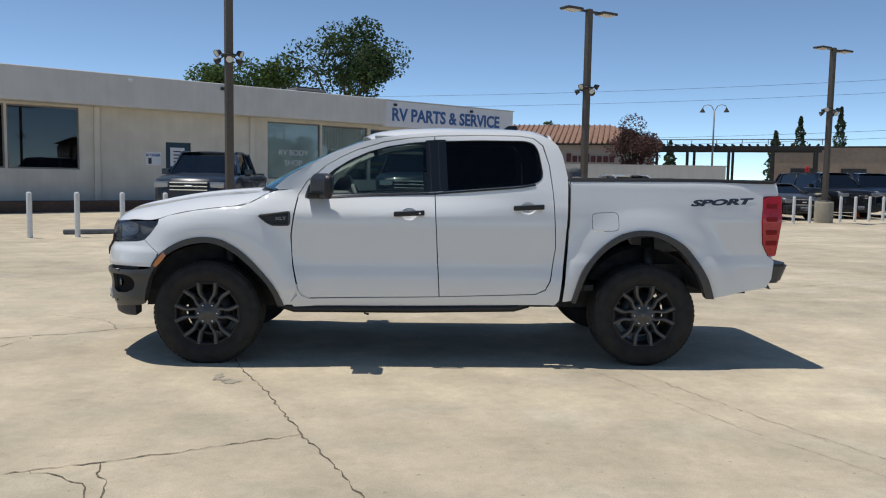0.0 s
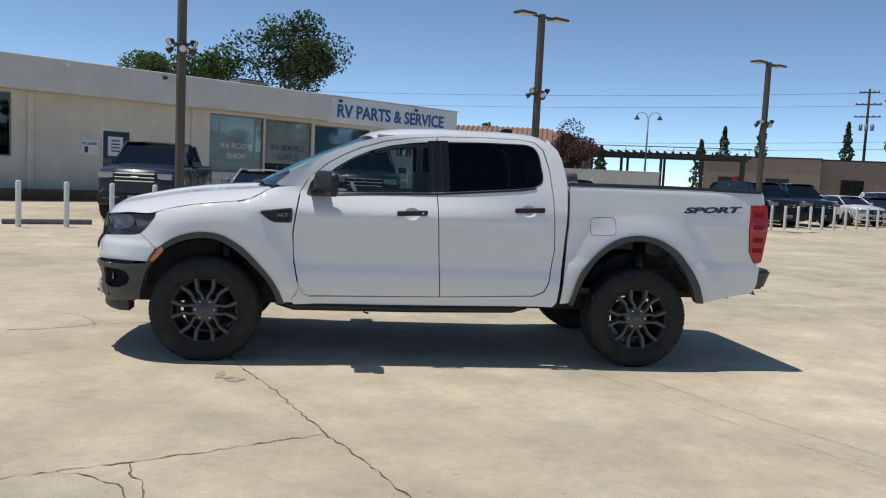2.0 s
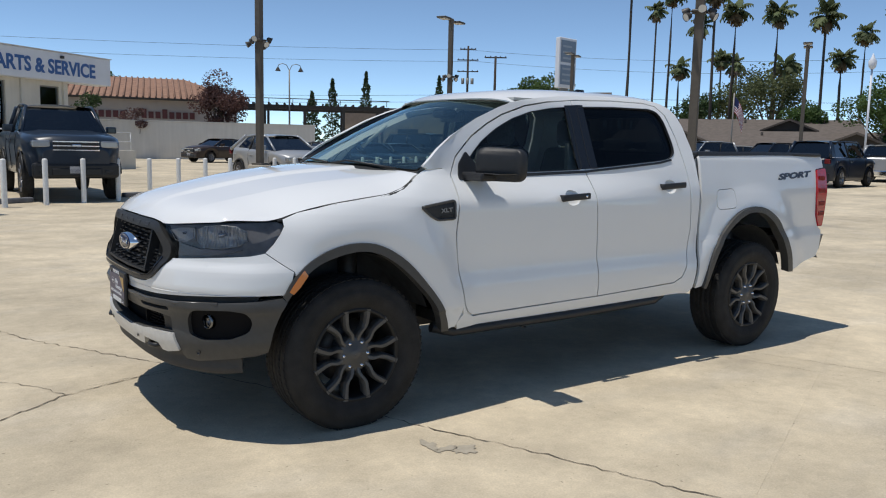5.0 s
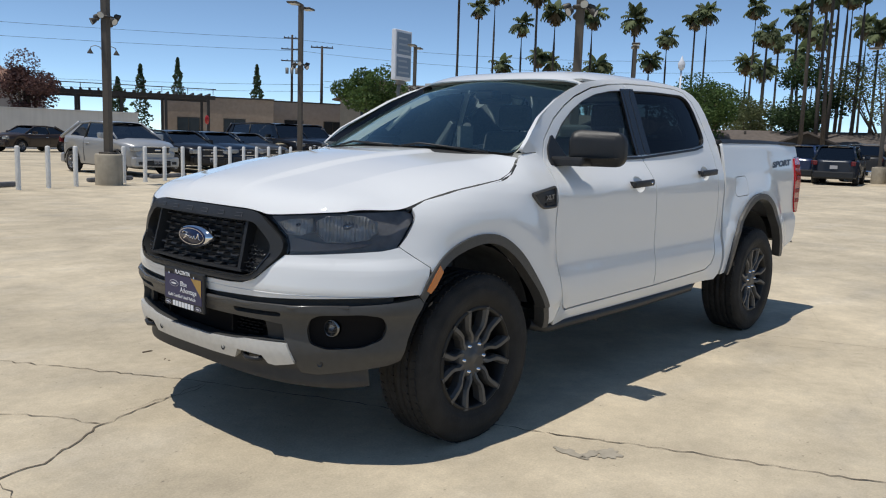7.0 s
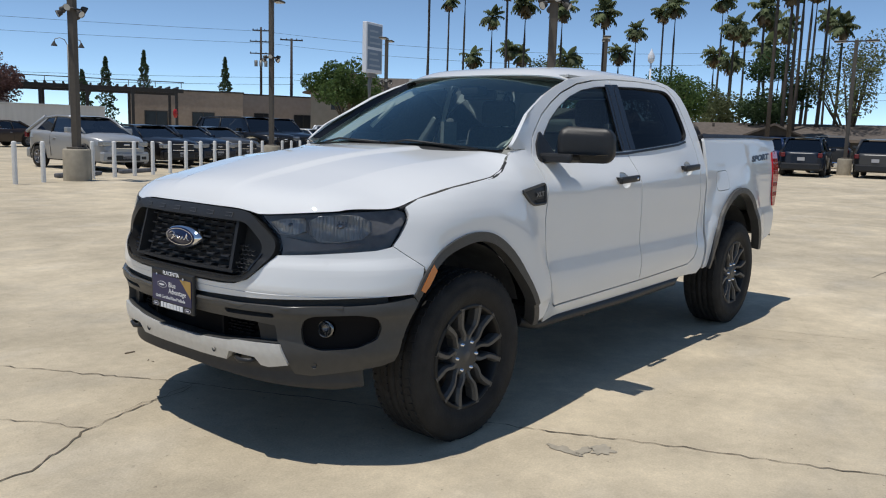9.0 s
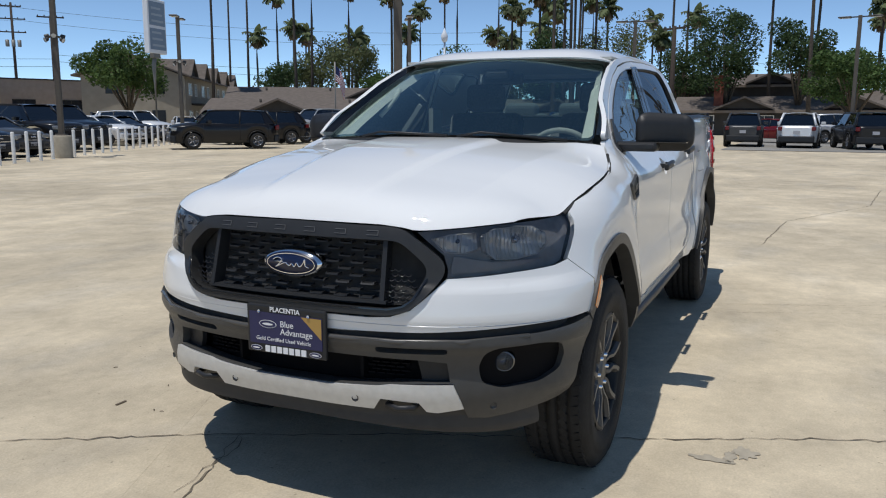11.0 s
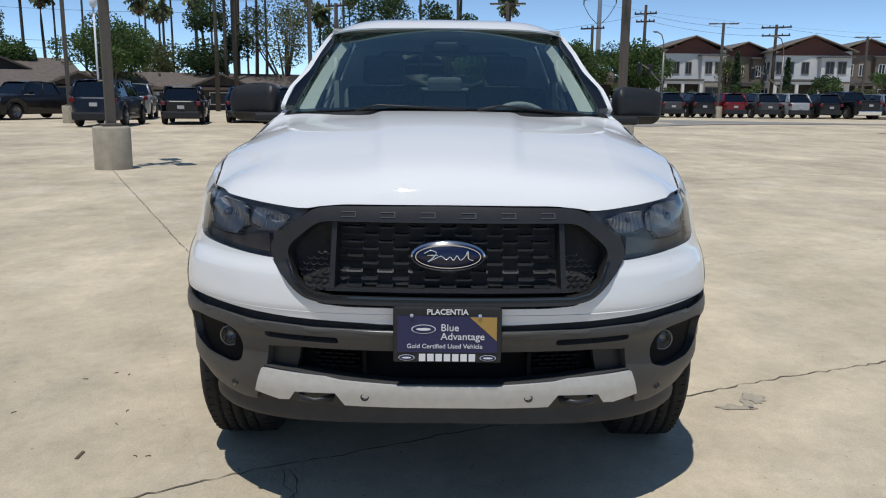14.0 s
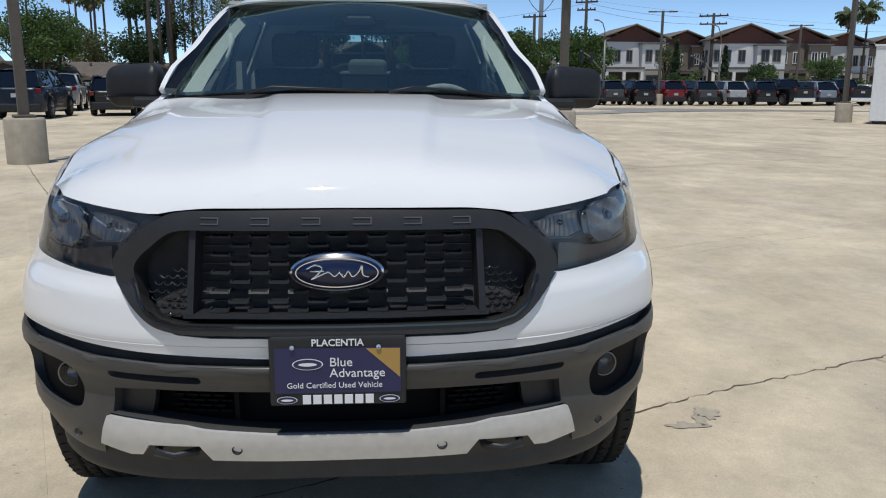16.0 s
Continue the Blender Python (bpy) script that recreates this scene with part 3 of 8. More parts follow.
pf = [(4.145, -0.815), (4.20, -0.835), (4.33, -0.80), (4.385, -0.70), (4.40, -0.45), (4.405, 0.0)]
pf = pf + [(a, -b) for a, b in pf[:-1][::-1]] + [(4.16, 0.70), (4.16, -0.70)]
rb = prism(fillet(pf, 0.04, 2), 0.595, 0.775)
for v in rb.verts:
    if v.co.z < 0.6 and v.co.x > 4.2:
        v.co.x -= 0.045
        v.co.z += 0.03
bmesh.ops.bevel(rb, geom=[e for e in rb.edges if abs(e.verts[0].co.z - e.verts[1].co.z) < 0.05], offset=0.018, segments=2, affect="EDGES")
part("rear_bumper", rb, GREYP, truck, "dark grey rear step bumper")

# arch trim
INN_F = [(-0.455, 0.448), (-0.425, 0.56), (-0.385, 0.66), (-0.316, 0.765), (-0.20, 0.845), (-0.044, 0.888), (0.08, 0.878), (0.196, 0.818), (0.31, 0.72), (0.413, 0.61), (0.465, 0.52), (0.495, 0.432)]
INN_F = [(x * 1.03, 0.40 + (z - 0.40) * 1.03) for x, z in flow(INN_F[3:], 4)]
fl = sheet(side_poly([(-0.393, 0.716)] + FLARE_F[1:] + [(0.556, 0.434)] + INN_F[::-1] + [(-0.345, 0.735), (-0.375, 0.69)]), [], skin(0.010), 0.03, 0.03, rim=0.06)
both("arch_trim", fl, GREYP, "dark grey wheel arch trim")
INN_R = [(2.712, 0.470), (2.75, 0.60), (2.804, 0.72), (2.88, 0.82), (2.969, 0.895), (3.06, 0.945), (3.157, 0.971), (3.27, 0.965), (3.371, 0.926), (3.47, 0.855), (3.558, 0.745), (3.625, 0.63), (3.668, 0.511)]
INN_R = [(WB + (x - WB) * 1.025, 0.40 + (z - 0.40) * 1.025) for x, z in flow(INN_R, 4)]
fr_ = sheet(side_poly(FLARE_R + [(3.742, 0.512)] + INN_R[::-1]), [], skin(0.022), 0.03, 0.03, rim=0.06)
both("arch_trim", fr_, GREYP, "dark grey wheel arch trim")
both("side_marker", sheet(side_poly([(-0.366, 0.738), (-0.322, 0.803), (-0.294, 0.835), (-0.276, 0.808), (-0.316, 0.755), (-0.346, 0.725)]), [], skin(0.0118), 0.03, 0.03, rim=0.006), AMBER, "amber side marker lamp")

# dark wheel wells
for c in (0.0, WB):
    for s in (-1, 1):
        bm = bmesh.new()
        pr = []
        for i in range(15):
            a = math.pi * (0.10 + 0.80 * i / 14)
            pr.append((c + 0.475 * math.cos(a), 0.42 + 0.47 * math.sin(a)))
        o = [bm.verts.new((x, s * 0.83, z)) for x, z in pr]
        q = [bm.verts.new((x, s * 0.50, z)) for x, z in pr]
        for i in range(14):
            bm.faces.new((o[i], o[i + 1], q[i + 1], q[i])).smooth = True
        bm.faces.new(q)
        part("wheel_well", bm, LINER, truck)
        hb = bmesh.new()
        add_tube(hb, [(c + 0.12, s * 0.60, 0.50), (c + 0.10, s * 0.58, 0.95)], 0.05, 10)
        add_tube(hb, [(c, s * 0.74, HUB), (c, s * 0.1, HUB + 0.02)], 0.045, 10)
        add_tube(hb, [(c - 0.2, s * 0.45, 0.42), (c, s * 0.68, 0.34), (c + 0.25, s * 0.45, 0.42)], 0.03, 8)
        part("suspension", hb, STEELD, truck)
under = bmesh.new()
add_box(under, -0.55, 3.0, -0.50, 0.50, 0.38, 0.60)
add_box(under, 3.0, 4.15, -0.50, 0.50, 0.50, 0.62)
add_box(under, 0.60, 2.60, -0.80, 0.80, 0.44, 0.50)
add_box(under, 2.45, 2.85, -0.82, 0.82, 0.56, 0.60)
add_box(under, -0.60, 0.55, -0.52, 0.52, 0.50, 1.00)
part("chassis", under, LINER, truck)
both("sill_joint", sheet(side_poly([(0.56, 0.445), (0.74, 0.445), (0.74, 0.60), (0.57, 0.60)]), [], skin(-0.014), 0.05, 0.05, rim=0), WHITE)
both("rock_rail", tube([(0.50, -0.80, 0.445), (0.62, -0.825, 0.412), (1.5, -0.83, 0.412), (2.25, -0.83, 0.425), (2.36, -0.80, 0.45)], 0.030, 8), BLACKP, "black tubular sill rail")
part("exhaust", tube([(1.0, 0.35, 0.36), (2.3, 0.42, 0.36), (2.75, 0.50, 0.40)], 0.04, 8), STEELD, truck)
part("spare_wheel", lathe([(0.05, 0.0), (0.34, 0.0), (0.37, 0.06), (0.37, 0.16), (0.34, 0.21), (0.05, 0.21)], 24, Matrix.Translation((3.80, 0, 0.50)), axis="z", caps=True), RUBBER, truck)
part("under_hook", tube([(1.14, -0.80, 0.41), (1.14, -0.80, 0.37), (1.17, -0.80, 0.365)], 0.008, 6), BLACKP, truck)


# wheels
def wheel(cx, s):
    w = part("wheel", lathe([(0.001, -0.099), (0.030, -0.100), (0.033, -0.096), (0.080, -0.095), (0.092, -0.086), (0.098, 0.0)], 30), WHEELM, truck, "road wheel with dark alloy rim")
    w.matrix_local = pose(cx, s * 0.78, HUB, 0, 0, 0 if s < 0 else 180)
    prof = [(0.235, 0.11), (0.262, 0.121), (0.266, 0.125), (0.300, 0.129), (0.326, 0.130), (0.329, 0.127), (0.350, 0.128), (0.376, 0.112), (0.386, 0.080), (0.387, 0.064), (0.379, 0.062), (0.379, 0.054), (0.388, 0.052), (0.388, 0.026), (0.380, 0.024), (0.380, 0.016), (0.389, 0.014), (0.389, -0.014), (0.380, -0.016), (0.380, -0.024), (0.388, -0.026), (0.388, -0.052), (0.379, -0.054), (0.379, -0.062), (0.387, -0.064), (0.386, -0.080), (0.376, -0.112), (0.350, -0.128), (0.329, -0.127), (0.326, -0.130), (0.300, -0.129), (0.266, -0.125), (0.262, -0.121), (0.235, -0.11)]
    ty = part("tyre", lathe([(r, -h) for r, h in prof], 48), RUBBER, w)
    tr = bmesh.new()
    for k in range(64):
        a = 2 * math.pi * k / 64
        for row, hh in enumerate((-0.088, -0.040, 0.040, 0.088)):
            m = Matrix.Rotation(-(a + (row % 2) * 0.05), 4, "Y") @ Matrix.Translation((0.3865, hh, 0)) @ Matrix.Rotation(radians((14, 35, -35, -14)[row]), 4, "X")
            hw, top = (0.016, -0.0005) if abs(hh) > 0.05 else (0.0115, 0.0022)
            add_box(tr, -0.006, top, -hw, hw, -0.0150, 0.0150, 0, m)
    tagged(part("tread", tr, RUBBER, w), kind="stuff")
    part("rim", lathe([(0.238, -0.112), (0.226, -0.120), (0.218, -0.105), (0.205, -0.06), (0.200, 0.08), (0.238, 0.11)], 48), RIMB, w, "dark grey alloy rim")
    bm = bmesh.new()
    for k in range(6):
        for d in (-1, 1):
            pts = [(0.070, 0.015 * d, -0.090, 0.0145), (0.098, 0.020 * d, -0.098, 0.0150), (0.116, 0.032 * d, -0.102, 0.0158), (0.134, 0.048 * d, -0.105, 0.0160), (0.160, 0.056 * d, -0.108, 0.0160), (0.200, 0.060 * d, -0.112, 0.0170), (0.228, 0.062 * d, -0.113, 0.020)]
            rot = Matrix.Rotation(radians(60 * k + 30), 4, "Y")
            rings = []
            for r, t, h, hw in pts:
                rings.append([bm.verts.new(rot @ Vector((r, hh, t + q))) for q, hh in ((-hw, h + 0.008), (-hw * 0.5, h - 0.006), (hw * 0.5, h - 0.006), (hw, h + 0.008), (hw, h + 0.045), (-hw, h + 0.045))])
            for p, q in zip(rings, rings[1:]):
                for i in range(6):
                    bm.faces.new((p[i], p[(i + 1) % 6], q[(i + 1) % 6], q[i]))
    bmesh.ops.recalc_face_normals(bm, faces=bm.faces)
    part("spokes", bm, WHEELM, w)
    for k in range(6):
        a = radians(60 * k)
        part("wheel_nut", lathe([(0.001, -0.104), (0.008, -0.102), (0.011, -0.070)], 6, Matrix.Translation((0.067 * math.cos(a), -0.004, 0.067 * math.sin(a)))), CHROME, w)
    part("brake_disc", lathe([(0.08, -0.005), (0.165, -0.005), (0.165, 0.02), (0.08, 0.02)], 30), STEELD, w)
    return w


for cx in (0.0, WB):
    for s in (-1, 1):
        wheel(cx, s)


# ---- front of the truck ----
def front_poly(pts):
    """A half outline (y, z) from the middle outwards and back, closed over the other side."""
    h = [(sg(y), z) for y, z in pts]
    out = list(h)
    for a, b in h[::-1]:
        if abs(a) > 1e-6:
            out.append((-a, b))
    return out


GR_OUT = [(0.0, 1.046), (0.36, 1.042), (0.41, 1.034), (0.445, 1.012), (0.535, 0.945), (0.548, 0.915), (0.540, 0.880), (0.455, 0.790), (0.42, 0.768), (0.365, 0.757), (0.0, 0.754)]
GR_IN = [(0.0, 0.998), (0.37, 0.998), (0.405, 0.990), (0.478, 0.930), (0.490, 0.905), (0.484, 0.878), (0.440, 0.806), (0.415, 0.790), (0.37, 0.782), (0.0, 0.780)]
RINGM = mat("satin_charcoal_plastic", (0.026, 0.026, 0.026), 0.35, var=0.08, scale=30, bump=0.1, bscale=600)
grille = part("grille", sheet(fillet(front_poly(GR_OUT), 0.035, 4), [fillet(front_poly(GR_IN), 0.03, 4)], skin(0.012), 0.03, 0.03, rim=0.05), RINGM, truck, "dark grey grille surround with black mesh")
part("grille_back", sheet(front_poly([(0.0, 1.02), (0.42, 1.02), (0.51, 0.93), (0.50, 0.87), (0.44, 0.78), (0.0, 0.77)]), [], skin(-0.055), 0.1, 0.1, rim=0), LINER, grille)
bars = bmesh.new()


def slab_on(bm, y0, y1, z0, z1, lo, hi, tilt=0.0):
    """A small block that follows the nose."""
    v = []
    for o in (lo, hi):
        for (y, z) in ((y0, z0), (y1, z0), (y1, z1), (y0, z1)):
            v.append(bm.verts.new(body(sg(-y) if y else 1e-6, z, o)))
    for q in ((0, 3, 2, 1), (4, 5, 6, 7), (0, 1, 5, 4), (1, 2, 6, 5), (2, 3, 7, 6), (3, 0, 4, 7)):
        bm.faces.new([v[i] for i in q])


# offset rows of short hooked bars make the mesh
for r in range(9):
    z = 0.806 + r * 0.0215
    for c in range(-4, 5):
        y = c * 0.094 + (0.047 if r % 2 else 0.0)
        if abs(y) < 0.325:
            w_ = min(0.022, 0.338 - abs(y))
            slab_on(bars, y - w_, y + w_, z - 0.0026, z + 0.0022, -0.042, -0.014)
            for e in (-1, 1):
                slab_on(bars, y + e * w_ - 0.003, y + e * w_ + 0.0022, z - 0.0022, z + 0.005, -0.042, -0.016)
    slab_on(bars, -0.335, 0.335, z - 0.007, z - 0.004, -0.053, -0.046)
bmesh.ops.recalc_face_normals(bars, faces=bars.faces)
part("grille_mesh", bars, BLACKP, grille)
fr = bmesh.new()
for s in (-1, 1):
    slab_on(fr, s * 0.345 - 0.008, s * 0.345 + 0.008, 0.80, 0.995, -0.05, 0.0)
slab_on(fr, -0.36, -0.12, 0.792, 0.802, -0.05, 0.0)
slab_on(fr, -0.12, 0.12, 0.792, 0.802, -0.05, 0.0)
slab_on(fr, 0.12, 0.36, 0.792, 0.802, -0.05, 0.0)
bmesh.ops.recalc_face_normals(fr, faces=fr.faces)
part("grille_frame", fr, BLACKP, grille)
for s in (-1, 1):
    hexm = bmesh.new()
    for r in range(7):
        for c in range(5):
            y = 0.366 + c * 0.0235 + (0.01175 if r % 2 else 0)
            z = 0.803 + r * 0.0165
            if y < 0.456 - max(0, (0.83 - z)) * 0.9 and (r < 5 or c < 4 - (r - 4)):
                arc = [body(sg(-s * (y + 0.0105 * math.cos(q))), z + 0.008 * math.sin(q), -0.016) for q in (math.pi, math.pi * 1.25, math.pi * 1.5, math.pi * 1.75, 2 * math.pi)]
                add_tube(hexm, arc, 0.0019, 5)
    part("side_mesh", hexm, GLOSSB, grille)
trimline = front_poly([(0.0, 0.7745), (0.37, 0.7765), (0.42, 0.788), (0.452, 0.812), (0.494, 0.880), (0.488, 0.880), (0.446, 0.814), (0.416, 0.793), (0.37, 0.7815), (0.0, 0.7795)])
part("grille_line", sheet(trimline, [], skin(0.016), 0.03, 0.02, rim=0.01), GLOSSB, grille)
STROKE = mat("faint_grey_strokes", (0.085, 0.085, 0.085), 0.4)
for y in (-0.30, -0.18, -0.06, 0.06, 0.18, 0.30):
    lt = bmesh.new()
    for k in (0, 1):
        slab_on(lt, y - 0.022, y + 0.022, 1.012 + k * 0.014, 1.014 + k * 0.014, 0.008, 0.0145)
    slab_on(lt, y - 0.022, y - 0.019, 1.012, 1.028, 0.008, 0.0145)
    bmesh.ops.recalc_face_normals(lt, faces=lt.faces)
    part("name_stroke", lt, STROKE, grille)


# oval badge
def oval(ry, rz, lo, hi, n=40, dome=0.0):
    bm = bmesh.new()
    c = body(1e-6, 0.901, 0)
    ring0 = [bm.verts.new((c.x - lo, ry * math.cos(2 * math.pi * k / n), 0.901 + rz * math.sin(2 * math.pi * k / n))) for k in range(n)]
    ring1 = [bm.verts.new((c.x - hi, ry * 0.985 * math.cos(2 * math.pi * k / n), 0.901 + rz * 0.97 * math.sin(2 * math.pi * k / n))) for k in range(n)]
    for k in range(n):
        bm.faces.new((ring0[k], ring0[(k + 1) % n], ring1[(k + 1) % n], ring1[k])).smooth = True
    top = bm.verts.new((c.x - hi - dome, 0, 0.901))
    for k in range(n):
        bm.faces.new((ring1[k], ring1[(k + 1) % n], top)).smooth = True
    bmesh.ops.recalc_face_normals(bm, faces=bm.faces)
    return bm


badge = part("badge", oval(0.1115, 0.0465, -0.03, 0.018, dome=0.002), CHROME, truck, "blue oval badge with chrome rim")
part("badge_field", oval(0.1060, 0.0425, 0.0, 0.0215, dome=0.002), BLUEB, badge)
ring = bmesh.new()
n = 40
cx_ = body(1e-6, 0.901, 0).x - 0.0235
for k in range(n):
    a, b = 2 * math.pi * k / n, 2 * math.pi * (k + 1) / n
    vs = [ring.verts.new((cx_, r1 * math.cos(t), 0.901 + r2 * math.sin(t))) for t, r1, r2 in ((a, 0.097, 0.036), (b, 0.097, 0.036), (b, 0.0945, 0.0335), (a, 0.0945, 0.0335))]
    ring.faces.new(vs)
scr = flow([(cx_ - 0.001, y, 0.901 + z) for y, z in ((0.070, 0.010), (0.052, 0.019), (0.034, 0.012), (0.048, -0.006), (0.060, -0.015), (0.040, -0.006), (0.020, 0.002), (0.006, -0.008), (-0.006, 0.000), (-0.016, -0.010), (-0.026, 0.004), (-0.036, -0.009), (-0.050, 0.002), (-0.058, 0.018), (-0.060, -0.004), (-0.074, -0.010))], 5)
add_tube(ring, scr, 0.0024, 6)
add_tube(ring, [(cx_ - 0.001, 0.062, 0.905), (cx_ - 0.001, 0.030, 0.906)], 0.0024, 6)
part("badge_stroke", ring, CHROME, badge)

# head lamps
LAMPC = mat("lamp_reflector", (0.50, 0.495, 0.48), 0.34, 0.40)
SMOKED = mat("smoked_lens", (0.21, 0.18, 0.165), 0.3, coat=0.4, var=0.15, scale=30)
BULBM = mat("bulb_cap", (0.5, 0.5, 0.52), 0.15, 0.8)
HL = [(sg(0.455), 1.0285), (sg(0.58), 1.038), (sg(0.68), 1.046), (sg(0.76), 1.052), (sx(-0.46), 1.058), (sx(-0.41), 1.060), (sx(-0.385), 1.050), (sx(-0.380), 1.030), (sx(-0.398), 1.0), (sx(-0.432), 0.957), (sx(-0.468), 0.922), (sx(-0.505), 0.911), (sx(-0.535), 0.906), (sg(0.74), 0.896), (sg(0.68), 0.890), (sg(0.60), 0.884), (sg(0.556), 0.882), (sg(0.560), 0.915), (sg(0.547), 0.950)]
hl = both("headlight", sheet([(sg(0.70) + (u - sg(0.70)) * 1.03, 0.96 + (z - 0.96) * (1.35 if z < 0.96 else 1.0) - 0.008 * step(0.99, 1.03, z)) for u, z in HL], [], skin(-0.034), 0.03, 0.03, rim=0.03), mat("lamp_housing", (0.20, 0.20, 0.205), 0.5, 0.0, var=0.25, scale=20), "clear headlight with dark housing")
for o, s in zip(hl, (1, -1)):
    part("lens", sheet([(s * a, b) for a, b in HL], [], skin(0.001), 0.03, 0.03, rim=0), LENSG, o, "clear lamp lens")
    shapes = ([(0.672, 0.962), (0.668, 1.016), (0.700, 1.032), (0.765, 1.038), (0.812, 1.034), (0.838, 1.010), (0.838, 0.972), (0.815, 0.944), (0.760, 0.933), (0.700, 0.934)], [(0.500, 1.002), (0.560, 1.016), (0.645, 1.022), (0.650, 0.972), (0.610, 0.956), (0.545, 0.960)])
    for kind, shp in zip(("bowl", "wedge"), shapes):
        shp = [(s * sg(a), b) for a, b in shp]
        um, zm = sum(p[0] for p in shp) / len(shp), sum(p[1] for p in shp) / len(shp)
        hw = max(abs(p[0] - um) for p in shp)

        def dish(u, v, um=um, zm=zm, hw=hw, flute=0.005 if kind == "bowl" else 0.003):
            k = max(0.0, 1 - ((u - um) / hw) ** 2) * max(0.0, 1 - ((v - zm) / 0.055) ** 2)
            return body(u, v, -0.012 - 0.018 * k - flute * abs(math.sin(u * 190)) - 0.004 * math.sin(v * 95 + u * 30))
        bowl = sheet(shp, [], dish, 0.005, 0.010, rim=0.012)
        for f in bowl.faces:
            f.smooth = False
        rf = part("reflector", bowl, LAMPC, o)
        part("reflector_rim", tube([body(a, b, -0.011) for a, b in shp + shp[:1]], 0.0016, 6), LAMPC, rf)
        m = Matrix.Translation(body(um, zm + 0.006, -0.026)) @ Vector((-1, -0.3 * s, 0)).normalized().to_track_quat("Y", "Z").to_matrix().to_4x4()
        part("bulb", lathe([(0.001, 0.016), (0.011, 0.013), (0.014, -0.02)] if kind == "bowl" else [(0.001, 0.012), (0.006, 0.010), (0.008, -0.02)], 12, m), BULBM, o)
    turn = [(0.566, 0.891), (0.68, 0.898), (0.74, 0.904), (0.80, 0.916), (0.828, 0.930), (0.74, 0.926), (0.68, 0.928), (0.60, 0.944), (0.572, 0.946)]
    part("turn_lamp", sheet([(s * sg(a), b) for a, b in turn], [], skin(-0.014), 0.03, 0.03, rim=0.02), SMOKED, o)

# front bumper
# near black with little gloss: paints the shade of deep openings onto shallow sheets
POCKET = mat("shaded_recess_black", (0.007, 0.007, 0.008), 0.7, spec=0.1)
B_TOP = [(0.0, 0.674), (0.2, 0.675), (0.4, 0.677), (0.6, 0.681), (0.77, 0.690)]
btop = [(sg(y), z) for y, z in B_TOP] + side_poly([(-0.48, 0.700), (-0.393, 0.710), (-0.373, 0.688), (-0.40, 0.64), (-0.43, 0.56), (-0.455, 0.448)])
bbot = side_poly([(-0.50, 0.432)]) + [(sg(0.76), 0.412), (sg(0.68), 0.396), (sg(0.62), 0.402), (sg(0.600), 0.45), (sg(0.572), 0.530), (sg(0.47), 0.526), (sg(0.30), 0.510), (sg(0.15), 0.498), (sg(0.0), 0.498)]
bpoly = btop + bbot[:-1] + [(0.0, 0.498)] + [(-a, b) for a, b in bbot[:-1][::-1]] + [(-a, b) for a, b in btop[1:][::-1]]
holes = []
FOGH = fillet([(sg(0.655), 0.530), (sg(0.645), 0.585), (sg(0.660), 0.632), (sg(0.690), 0.650), (sg(0.80), 0.657), (sg(0.838), 0.645), (sg(0.850), 0.60), (sg(0.842), 0.550), (sg(0.80), 0.518), (sg(0.71), 0.508)], 0.02, 3)
for s in (1, -1):
    holes.append([(s * sg(y), z) for y, z in fillet([(0.325, 0.628), (0.555, 0.632), (0.555, 0.652), (0.325, 0.650)], 0.012, 2)])
    holes.append([(s * a, b) for a, b in FOGH])
holes.append(front_poly([(0.0, 0.607), (0.33, 0.609), (0.46, 0.608), (0.553, 0.600), (0.563, 0.534), (0.46, 0.532), (0.30, 0.516), (0.15, 0.503), (0.0, 0.503)]))
bumper = part("front_bumper", sheet(bpoly, holes, skin(0.006), 0.03, 0.02, rim=0.06), GREYP, truck, "dark grey plastic front bumper with silver skid bar")
part("bumper_seam", sheet(front_poly([(0.0, 0.715), (0.4, 0.718), (0.6, 0.726), (0.80, 0.74), (0.86, 0.74), (0.86, 0.68), (0.75, 0.672), (0.4, 0.662), (0.0, 0.660)]), [], skin(-0.022), 0.05, 0.03, rim=0), LINER, bumper)
part("bumper_lip", tube([body(sg(y), z - 0.006, 0.002) for y, z in [(-b, c) for b, c in B_TOP[::-1]][:-1] + B_TOP], 0.0085, 8), mat("satin_grey_lip", (0.075, 0.073, 0.070), 0.25), bumper)
for s in (1, -1):
    part("intake_blank", sheet([(s * sg(y), z) for y, z in ((0.455, 0.612), (0.560, 0.604), (0.570, 0.525), (0.475, 0.520))], [], skin(-0.022), 0.04, 0.04, rim=0.02), BLACKP, bumper)
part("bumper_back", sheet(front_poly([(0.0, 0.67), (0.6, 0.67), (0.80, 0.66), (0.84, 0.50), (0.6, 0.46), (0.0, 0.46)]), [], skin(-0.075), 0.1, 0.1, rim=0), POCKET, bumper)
for s in (-1, 1):
    lm = bmesh.new()
    for r in range(5):
        for c in range(4):
            y = 0.285 + c * 0.036 + (0.018 if r % 2 else 0)
            slab_on(lm, s * y - 0.014, s * y + 0.014, 0.536 + r * 0.013, 0.541 + r * 0.013, -0.06, -0.04)
    slab_on(lm, s * 0.255 - 0.006, s * 0.255 + 0.006, 0.52, 0.61, -0.07, -0.03)
    bmesh.ops.recalc_face_normals(lm, faces=lm.faces)
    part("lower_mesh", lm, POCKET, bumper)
FOGM = mat("fog_reflector", (0.20, 0.20, 0.20), 0.2, 0.9)
